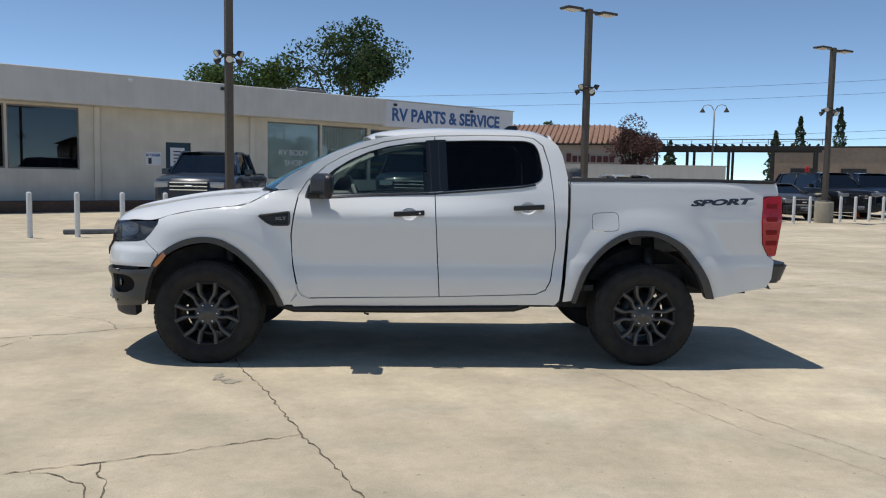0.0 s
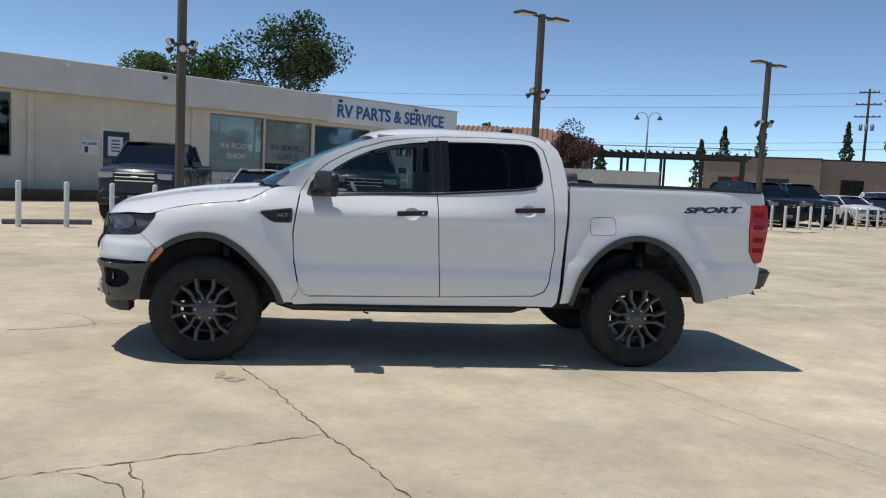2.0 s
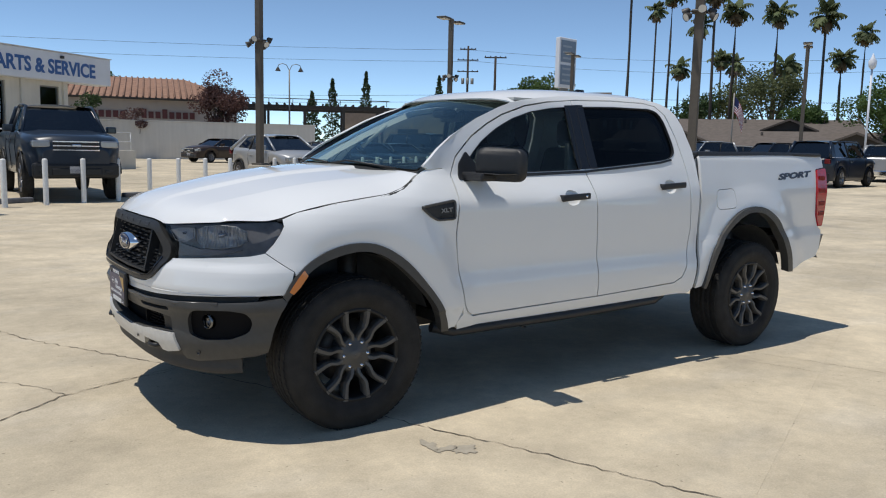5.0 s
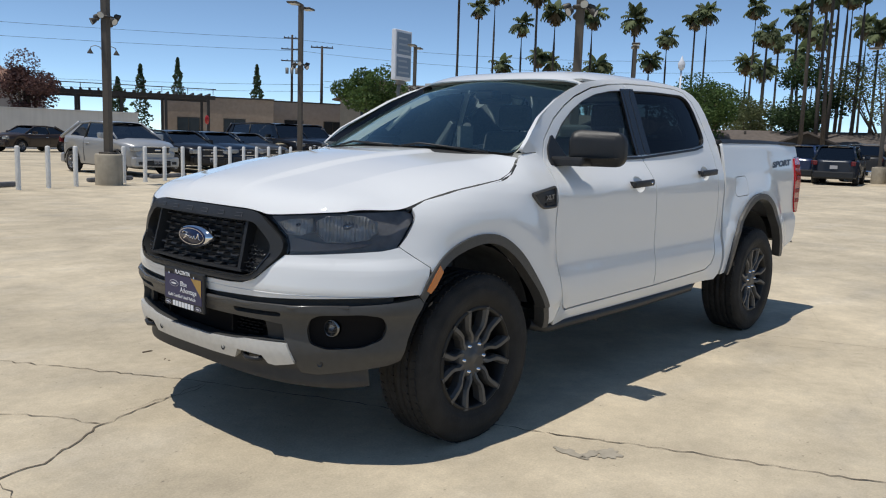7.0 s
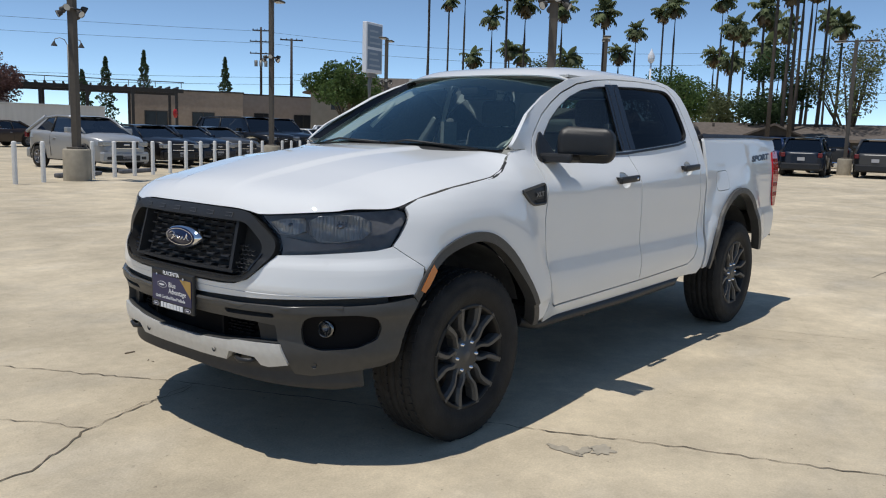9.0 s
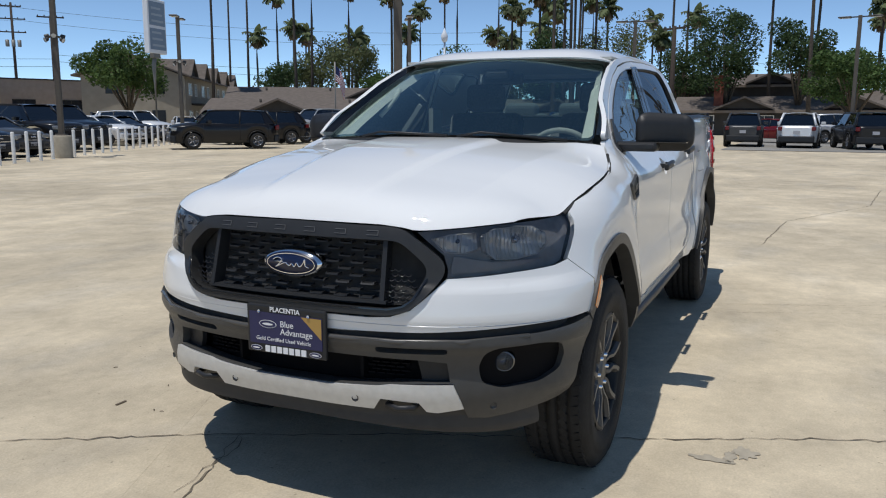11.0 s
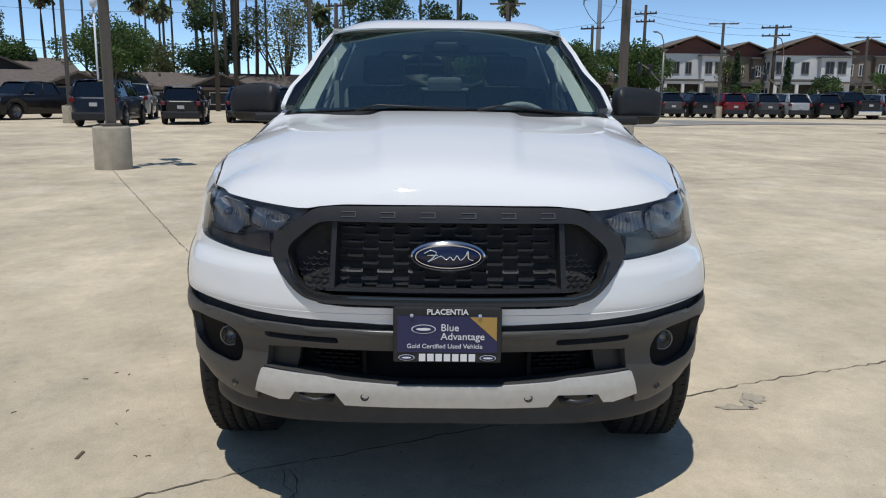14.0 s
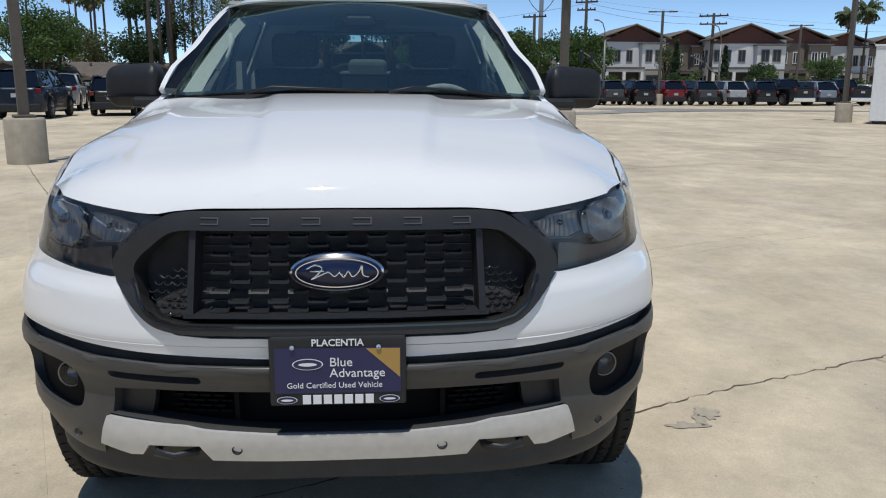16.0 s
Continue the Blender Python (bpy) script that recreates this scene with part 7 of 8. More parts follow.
def gable_roof(L, D, z0, z1, over=0.4):
    bm = bmesh.new()
    pr = [(-D / 2 - over, z0), (0, z1), (D / 2 + over, z0), (D / 2 + over, z0 - 0.16), (0, z1 - 0.18), (-D / 2 - over, z0 - 0.16)]
    a = [bm.verts.new((-L / 2 - over, y, z)) for y, z in pr]
    b = [bm.verts.new((L / 2 + over, y, z)) for y, z in pr]
    for k in range(6):
        bm.faces.new((a[k], a[(k + 1) % 6], b[(k + 1) % 6], b[k]))
    bm.faces.new(a[::-1])
    bm.faces.new(b)
    bmesh.ops.recalc_face_normals(bm, faces=bm.faces)
    return bm


def gable_end(D, x, z0, z1):
    bm = bmesh.new()
    t = [bm.verts.new((x + dx, y, z)) for dx in (-0.06, 0.06) for y, z in ((-D / 2, z0), (D / 2, z0), (0, z1))]
    bm.faces.new(t[:3])
    bm.faces.new(t[3:][::-1])
    for k in range(3):
        bm.faces.new((t[k], t[(k + 1) % 3], t[3 + (k + 1) % 3], t[3 + k]))
    bmesh.ops.recalc_face_normals(bm, faces=bm.faces)
    return bm


def far_window(parent, x0, x1, y, z0, z1, frame_mat):
    """A window in a wall that faces -y."""
    fr = bmesh.new()
    for a, b, c, d in ((x0, x0 + 0.08, z0, z1), (x1 - 0.08, x1, z0, z1), (x0 + 0.08, x1 - 0.08, z0, z0 + 0.08), (x0 + 0.08, x1 - 0.08, z1 - 0.08, z1), ((x0 + x1) / 2 - 0.03, (x0 + x1) / 2 + 0.03, z0 + 0.08, z1 - 0.08)):
        add_box(fr, a, b, y - 0.06, y + 0.02, c, d)
    w = part("window", fr, frame_mat, parent)
    part("pane", box(x0 + 0.08, x1 - 0.08, y - 0.02, y - 0.005, z0 + 0.08, z1 - 0.08), FARG, w)


# paint shop with a tiled roof
ps = empty("tiled_roof_store", "pale store with orange tiled roof and dark red lettering", "building", m=Matrix.Translation((16.0, 61.3, 0)) @ Matrix.Rotation(math.atan2(-3.3, 12.1), 4, "Z"))
# wall colour is darkened to grey to hold the shade under the eaves
part("wall", box(-14.0, 6.4, 0, 14, -0.2, 4.6), mat("eave_shaded_store_wall", (0.34, 0.32, 0.31), 0.9, var=0.06, scale=1.5), ps)
rf = bmesh.new()
pts = [(-14.8, -0.8, 4.55), (7.2, -0.8, 4.55), (7.2, 15, 4.55), (-14.8, 15, 4.55), (-10, 7, 6.6), (2.6, 7, 6.6)]
vv = [rf.verts.new(p) for p in pts]
for q in ((0, 1, 5, 4), (1, 2, 5), (2, 3, 4, 5), (3, 0, 4)):
    rf.faces.new([vv[i] for i in q])
rf.faces.new([vv[i] for i in (3, 2, 1, 0)])
roofp = part("roof", rf, TILE, ps, "orange tiled hip roof")
for k in range(46):
    x = -14.4 + k * 0.47
    lim = min(1.0, (x + 14.8) / 4.8, (7.2 - x) / 4.6)
    if lim > 0.05:
        part("tile_rib", tube([(x, -0.82, 4.60), (x, -0.8 + 7.8 * lim, 4.58 + 2.05 * lim)], 0.085, 5), TILE, roofp)
part("gutter", box(-14.8, 7.2, -0.92, -0.78, 4.40, 4.56), DARKW, ps)
DKRED = mat("dark_red_sign", (0.095, 0.028, 0.03), 0.6)
for i in range(17):
    x = -5.6 + i * 0.52
    if i not in (7, 8):
        h = 0.72 if i in (0, 9, 12) else 0.52
        part("sign_bar", box(x, x + 0.38, -0.08, -0.01, 3.0, 3.0 + h), DKRED, ps)
for a in (-12.5, -9.5, 4.0):
    far_window(ps, a, a + 2.0, 0.0, 0.9, 2.6, DARKW)
lw = empty("low_wall", "long low pale boundary wall", "wall", m=Matrix.Translation((9.0, 52.9, 0)) @ Matrix.Rotation(math.atan2(-2.9, 10.2), 4, "Z"))
part("wall", box(-2, 15.5, 0, 0.25, -0.1, 2.55, 0.02), WALLW, lw)
part("coping", box(-2.05, 15.55, -0.05, 0.30, 2.55, 2.63), WALLW, lw)
tree(12.2, 52.2, 1.6, 3.6, 3.0, LEAFP, 201, "reddish shrub behind the low wall", count=600, size=0.22, name="shrub", trunk_r=0.05, lobes=6)
tree(9.0, 51.6, 0.6, 5.3, 2.8, LEAFD, 202, "dark shrub at the shop corner", count=700, size=0.26, name="shrub", trunk_r=0.05, lobes=6)

# steel canopy and block buildings
cn = empty("steel_canopy", "dark steel shade canopy with slats", "canopy", m=Matrix.Translation((30.2, 64.2, 0)) @ Matrix.Rotation(math.atan2(-5.8, 12.0), 4, "Z"))
for x in (-7.0, -3.4, 0.2, 3.8, 7.4):
    for y in (0, 6):
        part("post", box(x - 0.12, x + 0.12, y - 0.12, y + 0.12, -0.2, 4.6), STEELB, cn)
for y in (0, 6):
    part("beam", box(-7.4, 8.0, y - 0.1, y + 0.1, 4.4, 4.75), STEELB, cn)
for k in range(22):
    part("slat", box(-7.3 + k * 0.7, -7.15 + k * 0.7, -0.6, 6.6, 4.75, 4.92), STEELB, cn)
part("top_rail", tube([(-7.4, -0.6, 5.3), (8.0, -0.6, 5.3)], 0.04, 5), STEELB, cn)
for k in range(8):
    part("rail_post", tube([(-7.3 + k * 2.15, -0.6, 4.8), (-7.3 + k * 2.15, -0.6, 5.3)], 0.03, 5), STEELB, cn)
bb = empty("block_building", "long tan block building with flat roof", "building", m=Matrix.Translation((43.7, 68.3, 0)) @ Matrix.Rotation(math.atan2(-3.2, 5.0), 4, "Z"))
part("wall", box(-6.5, 4.5, 0, 12, -0.2, 5.0), BRICKT, bb)
part("coping", box(-6.6, 4.6, -0.1, 12.1, 5.0, 5.15), DARKW, bb)
for a in (-5.0, -0.5):
    far_window(bb, a, a + 2.2, 0.0, 1.0, 3.0, DARKW)
b2 = empty("block_building", "tan block building behind the parked cars", "building", m=Matrix.Translation((58.0, 76.5, 0)) @ Matrix.Rotation(math.atan2(-3.0, 8.0), 4, "Z"))
part("wall", box(-13, 8, 0, 12, -0.2, 5.5), mat("buff_block_wall", (0.36, 0.30, 0.25), 0.95, var=0.08, scale=2), b2)
part("coping", box(-13.1, 8.1, -0.1, 12.1, 5.5, 5.65), DARKW, b2)
for a in (-11, -6.0, -1.0, 4.0):
    far_window(b2, a, a + 2.4, 0.0, 1.2, 3.4, DARKW)

# two-storey flats and the low grey-roofed houses
APL, APW = 39.0, 10.0
ap = empty("apartment_block", "two-storey tan flats with dark dormered roof", "building", m=Matrix.Translation((60.3, 55.7, 0)) @ Matrix.Rotation(radians(31.1), 4, "Z") @ Matrix.Translation((APL / 2, 0, 0)))
FLATW = mat("tan_flats_wall", (0.30, 0.27, 0.22), 0.9, var=0.08, scale=1.5)
part("wall", box(-APL / 2, APL / 2, 0, APW, -0.2, 5.6), FLATW, ap)
rr = gable_roof(APL, APW, 5.6, 7.7, 0.7)
bmesh.ops.translate(rr, vec=(0, APW / 2, 0), verts=rr.verts)
part("roof", rr, SHING, ap)
for s_ in (-1, 1):
    ge = gable_end(APW, s_ * (APL / 2 - 0.04), 5.55, 7.5)
    bmesh.ops.translate(ge, vec=(0, APW / 2, 0), verts=ge.verts)
    part("end_gable", ge, FLATW, ap)
for x in (-17.0, -9.5, -2.0, 5.5, 13.0):
    d = gable_end(3.4, 0, 5.7, 7.3)
    bmesh.ops.rotate(d, cent=(0, 0, 0), matrix=Matrix.Rotation(radians(90), 3, "Z"), verts=d.verts)
    bmesh.ops.translate(d, vec=(x, -0.25, 0.0), verts=d.verts)
    part("dormer", d, DARKW, ap)
    cap = gable_roof(4.2, 3.4, 5.72, 7.42, 0.25)
    bmesh.ops.rotate(cap, cent=(0, 0, 0), matrix=Matrix.Rotation(radians(90), 3, "Z"), verts=cap.verts)
    bmesh.ops.translate(cap, vec=(x, 1.75, 0), verts=cap.verts)
    part("dormer_roof", cap, SHING, ap)
    for z in (0.9, 3.7):
        far_window(ap, x - 0.9, x + 0.9, 0.0, z, z + 1.3, TOWNW)
        far_window(ap, x + 2.6, x + 3.8, 0.0, z, z + 1.3, TOWNW)
for k, z in ((2.0, 3.8), (6.4, 3.8), (2.0, 1.0)):
    part("end_window", box(-APL / 2 - 0.04, -APL / 2 + 0.02, k, k + 1.3, z, z + 1.2), FARG, ap)
part("balcony", box(-APL / 2 + 3, APL / 2, -1.1, 0, 2.75, 2.95), DARKW, ap)


def low_house(x, y, L, turn, zt, label, gables=(0.0,)):
    ez = zt - 1.35
    h = empty("low_house", label, "house", "low houses", pose(x, y, 0, 0, 0, turn))
    part("wall", box(-L / 2, L / 2, -4.5, 4.5, -0.2, ez + 0.05), DARKW, h)
    part("roof", gable_roof(L, 9.0, ez, zt, 0.7), SHING, h, "grey-brown shingle roof")
    part("fascia", box(-L / 2 - 0.7, L / 2 + 0.7, -5.28, -5.2, ez - 0.23, ez + 0.01), TOWNB, h)
    for gx_ in gables:
        gg = gable_end(4.4, 0, ez + 0.05, zt - 0.35)
        bmesh.ops.rotate(gg, cent=(0, 0, 0), matrix=Matrix.Rotation(radians(90), 3, "Z"), verts=gg.verts)
        bmesh.ops.translate(gg, vec=(gx_ * L, -5.0, 0.12), verts=gg.verts)
        part("gable", gg, DARKW, h)
        cap = gable_roof(4.6, 4.4, ez + 0.1, zt - 0.2, 0.3)
        bmesh.ops.rotate(cap, cent=(0, 0, 0), matrix=Matrix.Rotation(radians(90), 3, "Z"), verts=cap.verts)
        bmesh.ops.translate(cap, vec=(gx_ * L, -3.0, 0.1), verts=cap.verts)
        part("gable_roof", cap, SHING, h)
    n = max(2, int(L / 5))
    for k in range(n):
        a = -L / 2 + (k + 0.3) * L / n
        far_window(h, a, a + 1.6, -4.5, 0.5, min(2.1, ez - 0.4), TOWNW)
    for k in range(3):
        part("vent", tube([(-L / 3 + k * L / 3, -1.5, zt - 0.7), (-L / 3 + k * L / 3, -1.5, zt - 0.1)], 0.12, 6), DARKW, h)
    return h


low_house(61.73, 37.34, 24, -61, 3.25, "low dark house with long grey shingle roof", (-0.25, 0.3))
low_house(68.3, 43.7, 19, -56, 4.6, "low house with grey shingle roof", (0.2,))
low_house(72.49, 20.52, 16, -75, 3.35, "low house behind the trees", (0.0,))
low_house(77.86, -0.57, 20, -88, 3.6, "low dark house with twin gables", (-0.22, 0.22))
low_house(89.88, 3.77, 16, -88, 6.3, "taller grey-roofed house behind", (0.1,))
low_house(85.88, -11.88, 12, -95, 4.4, "low house beyond the street", (0.0,))
chim = tagged(link_mesh("chimney", box(-0.5, 0.5, -0.4, 0.4, 2.5, 5.4, 0.02), mat("red_chimney_brick", (0.25, 0.08, 0.05), 0.9, var=0.15, scale=5)), "red brick chimney on a low house", "chimney")
chim.location = (74.6, 6.0, 0)


def townhouse(x, y, w, turn, h, wall, label):
    """Two storeys with a broad low gable of rust boards to the street, a porch, an awning and tall windows."""
    t = empty("townhouse", label, "house", "townhouses", pose(x, y, 0, 0, 0, turn))
    e = h - 0.21 * w
    part("wall", box(-w / 2, w / 2, 0, 10, -0.2, e), wall, t)
    g = gable_roof(10.0, w, e, h, 0.55)
    bmesh.ops.rotate(g, cent=(0, 0, 0), matrix=Matrix.Rotation(radians(90), 3, "Z"), verts=g.verts)
    bmesh.ops.translate(g, vec=(0, 5.0, 0), verts=g.verts)
    part("roof", g, SHINGG, t, "grey shingle roof")
    for y_, m_ in ((-0.03, GABLE), (9.96, wall)):
        ge = gable_end(w, 0, e - 0.45, h - 0.20)
        bmesh.ops.rotate(ge, cent=(0, 0, 0), matrix=Matrix.Rotation(radians(90), 3, "Z"), verts=ge.verts)
        bmesh.ops.translate(ge, vec=(0, y_, 0), verts=ge.verts)
        part("gable", ge, m_, t)
    for s_ in (-1, 1):
        part("rake_board", tube([(s_ * (w / 2 + 0.5), -0.58, e - 0.12), (0, -0.58, h - 0.08)], 0.10, 4), TOWNB, t)
    # a shallow bay on one side, under its own low roof
    b0, b1 = 0.10 * w, 0.47 * w
    part("bay_wall", box(b0, b1, -0.9, 0.0, -0.2, e - 0.75), wall, t)
    part("bay_roof", box(b0 - 0.25, b1 + 0.25, -1.2, 0.0, e - 0.75, e - 0.60), SHINGG, t)
    trim = TOWNB if wall is TOWNW else TOWNW
    zt, zl = h * 0.50, h * 0.66
    for a in (0.15, 0.30):
        far_window(t, a * w, a * w + 0.11 * w, -0.9, zt, zl, trim)
    for a in (-0.44, -0.31, -0.12):
        far_window(t, a * w, a * w + 0.10 * w, 0.0, zt, zl, trim)
    # the porch, its posts and rail; a dark panel behind paints in the porch's shade
    part("porch_roof", box(-w * 0.52, b0 - 0.02, -2.2, 0, h * 0.405, h * 0.43), SHINGG, t)
    part("porch_beam", box(-w * 0.50, b0 - 0.02, -2.1, -1.9, h * 0.365, h * 0.40), wall, t)
    for a in (-0.49, -0.22, 0.06):
        part("porch_post", box(a * w - 0.16, a * w + 0.16, -2.12, -1.80, -0.1, h * 0.365), wall, t)
    part("porch_rail", box(-w * 0.47, 0.05 * w, -1.98, -1.92, 0.95, 1.03), TOWNW, t)
    for k in range(12):
        a = -0.46 * w + k * 0.045 * w
        part("baluster", box(a - 0.02, a + 0.02, -1.97, -1.93, 0.1, 0.95), TOWNW, t)
    part("porch_shade_wall", box(-w * 0.49, b0 - 0.03, -0.05, -0.01, 0.0, h * 0.40), DARKW, t)
    part("porch_door", box(-0.30 * w, -0.30 * w + 1.0, -0.09, -0.055, 0.0, 2.2), TOWNB, t)
    part("awning", box(b0 + 0.02, b1 + 0.3, -1.7, -0.91, h * 0.385, h * 0.405), SHINGG, t)
    far_window(t, 0.17 * w, 0.40 * w, -0.9, h * 0.12, h * 0.33, trim)
    for s_ in (-1, 1):
        for k in (0.8, 2.4, 5.0, 7.2):
            part("side_window", box(s_ * w / 2 - 0.03, s_ * w / 2 + 0.03, k, k + 1.0, zt, zl), FARG, t)
            part("side_window", box(s_ * w / 2 - 0.03, s_ * w / 2 + 0.03, k, k + 1.0, h * 0.13, h * 0.32), FARG, t)


SHINGG = mat("grey_townhouse_shingles", (0.13, 0.125, 0.12), 0.95, var=0.15, scale=2.5, bump=0.3, bscale=10)
for x, y, w, tu, h, wm, lab in ((90.48, -28.91, 7.4, -100, 8.6, TOWNW, "white townhouse with rust-brown gable"), (93.56, -36.06, 6.0, -100, 8.2, TOWNB, "brown townhouse with dark roof"), (89.16, -41.9, 8.6, -108, 8.7, TOWNW, "white townhouse with rust-brown gable"), (92.26, -49.84, 6.8, -110, 8.6, TOWNB, "brown townhouse with dark roof"), (94.93, -56.83, 5.6, -112, 8.2, TOWNW, "pale townhouse at the end of the row"), (96.47, -64.06, 6.4, -114, 8.2, TOWNB, "brown townhouse beyond the container")):
    townhouse(x, y, w, tu + 10, h, wm, lab)

# ==== poles, wires and signs ====


def utility_pole(x, y, h, arms, turn, label="dark wooden utility pole with cross-arms"):
    p = empty("utility_pole", label, "utility pole", m=pose(x, y, 0, 0, 0, turn))
    part("pole", tube([(0, 0, -0.3), (0, 0, h)], 0.2, 8, radii=[0.24, 0.15]), WOODP, p)
    for z, w in arms:
        part("cross_arm", box(-w / 2, w / 2, -0.07, 0.07, h - z - 0.08, h - z + 0.08), WOODP, p)
        for k in (-0.46, -0.22, 0.22, 0.46):
            part("insulator", lathe([(0.05, 0), (0.07, 0.08), (0.04, 0.16), (0, 0.17)], 8, Matrix.Translation((k * w, 0, h - z + 0.08)), "z"), DARKW, p)
    return p


u1 = utility_pole(76.03, 100.29, 17.2, ((0.5, 2.6), (2.2, 3.4), (4.0, 3.4)), -40)
for s in (-1, 0, 1):
    part("transformer", lathe([(0.25, 0), (0.25, 0.9), (0.0, 0.95)], 12, Matrix.Translation((s * 0.75, -0.3, 11.2)), "z", caps=False), ALU, u1)
utility_pole(67.55, 82.62, 13.6, ((0.2, 3.0),), -40)
utility_pole(84.22, -21.58, 11.2, ((0.9, 2.4), (1.7, 2.0)), 60)
utility_pole(89.4, -37.72, 9.8, ((0.3, 3.2), (1.2, 3.0)), 65)
utility_pole(96.5, 64.99, 12.5, ((0.3, 2.8),), -20)
utility_pole(83.88, -15.94, 9.0, ((0.3, 2.6),), 60)
utility_pole(65.87, 8.91, 9.0, ((0.2, 2.2),), 60)
for i, (a, b, sag) in enumerate((((76.5, 100.2, 16.6), (-120, 150, 17.5), 3.0), ((76.5, 100.2, 14.8), (-120, 151, 16.0), 3.0), ((76.5, 100.2, 16.6), (118, 26.0, 15.0), 2.0), ((76.5, 100.2, 14.9), (118, 26.5, 13.4), 2.0), ((67.9, 82.6, 8.5), (-60, 140, 9.5), 2.0), ((67.9, 82.6, 7.6), (-60, 141, 8.6), 2.0), ((67.9, 82.6, 9.0), (110, 10, 8.5), 1.5), ((67.9, 82.6, 8.2), (110, 11, 7.6), 1.5), ((84.3, -21.8, 10.2), (89.3, -38.3, 9.4), 0.5), ((84.3, -21.8, 9.6), (89.3, -38.3, 8.6), 0.5), ((89.3, -38.3, 9.4), (100, -75, 9.0), 0.8), ((84.3, -21.8, 10.2), (110, 11, 8.5), 0.8), ((154, -30, 23.0), (60, 120, 38), 4.0), ((154, -30, 19.0), (220, -200, 22), 4.0))):
    a, b = Vector(a), Vector(b)
    pts = [a.lerp(b, t / 16) - Vector((0, 0, sag * 4 * (t / 16) * (1 - t / 16))) for t in range(17)]
    tagged(link_mesh("wire", tube(pts, 0.020 if i < 8 else 0.014, 4), BLACKP), "thin black overhead wire against the sky", "wire", "overhead wires")
tw = empty("power_pylon", "grey steel transmission pole with three arms", "pylon", m=pose(154.0, -30.0, 0, 0, 0, 60))
GALV = mat("galvanised_steel", (0.30, 0.32, 0.34), 0.5, 0.6, var=0.1)
part("mast", tube([(0, 0, -0.5), (0, 0, 34)], 0.5, 8, radii=[0.62, 0.26]), GALV, tw)
for z, w in ((31.0, 6.4), (25.5, 7.0), (20.0, 6.4)):
    part("arm", tube([(-w / 2, 0, z), (0, 0, z + 0.3), (w / 2, 0, z)], 0.15, 6), GALV, tw)
    for s in (-1, 1):
        part("insulator", tube([(s * w / 2, 0, z + 1.6), (s * w / 2, 0, z - 0.9)], 0.11, 6), DARKW, tw)
        part("jumper", tube(flow([(s * w / 2, 0, z - 0.9), (s * w * 0.30, 0, z - 3.0), (s * 0.5, 0, z - 4.4)], 4), 0.07, 5), DARKW, tw)
# tall roadside sign
sg2 = empty("pylon_sign", "tall white roadside sign with two blue panels", "sign", m=pose(39.6, 39.4, 0.1, 0, 0, 9))
part("post", tube([(-0.30, 0, -0.2), (-0.30, 0, 4.9), (-0.12, 0, 5.7)], 0.14, 8), ALU, sg2)
part("post_collar", box(-0.52, 0.30, -0.15, 0.15, 5.35, 5.66, 0.03), ALU, sg2)
part("cabinet", box(-1.0, 1.0, -0.20, 0.20, 5.65, 9.25, 0.04), SIGNW, sg2)
BARM = mat("faded_white_strokes", (0.36, 0.41, 0.47), 0.6)
PANB = mat("faded_blue_panel", (0.20, 0.26, 0.34), 0.5, var=0.05)
for z0, z1 in ((7.5, 9.05), (5.9, 7.3)):
    pb = part("panel", box(-0.86, 0.86, -0.225, -0.201, z0, z1), PANB, sg2)
    for k in range(3):
        part("sign_bar", box(-0.66, 0.66 - 0.14 * k, -0.24, -0.226, z0 + 0.22 + k * 0.42, z0 + 0.36 + k * 0.42), BARM, pb)
    pb2 = part("panel", box(-0.86, 0.86, 0.201, 0.225, z0, z1), PANB, sg2)



def street_lamp(x, y, h, arms, turn, label):
    p = empty("street_lamp", label, "street lamp", m=pose(x, y, 0, 0, 0, turn))
    part("pole", tube([(0, 0, -0.2), (0, 0, h - 0.5)], 0.09, 8, radii=[0.11, 0.06]), ALU, p)
    for s in arms:
        part("arm", tube([(0, 0, h - 0.6), (0.25 * s, 0, h - 0.12), (0.6 * s, 0, h), (0.95 * s, 0, h - 0.12), (1.02 * s, 0, h - 0.35)], 0.035, 6), ALU, p)
        part("bell", lathe([(0.05, 0.0), (0.11, -0.12), (0.24, -0.34), (0.25, -0.38)], 12, Matrix.Translation((1.02 * s, 0, h - 0.30)), "z"), DARKW, p)
    return p


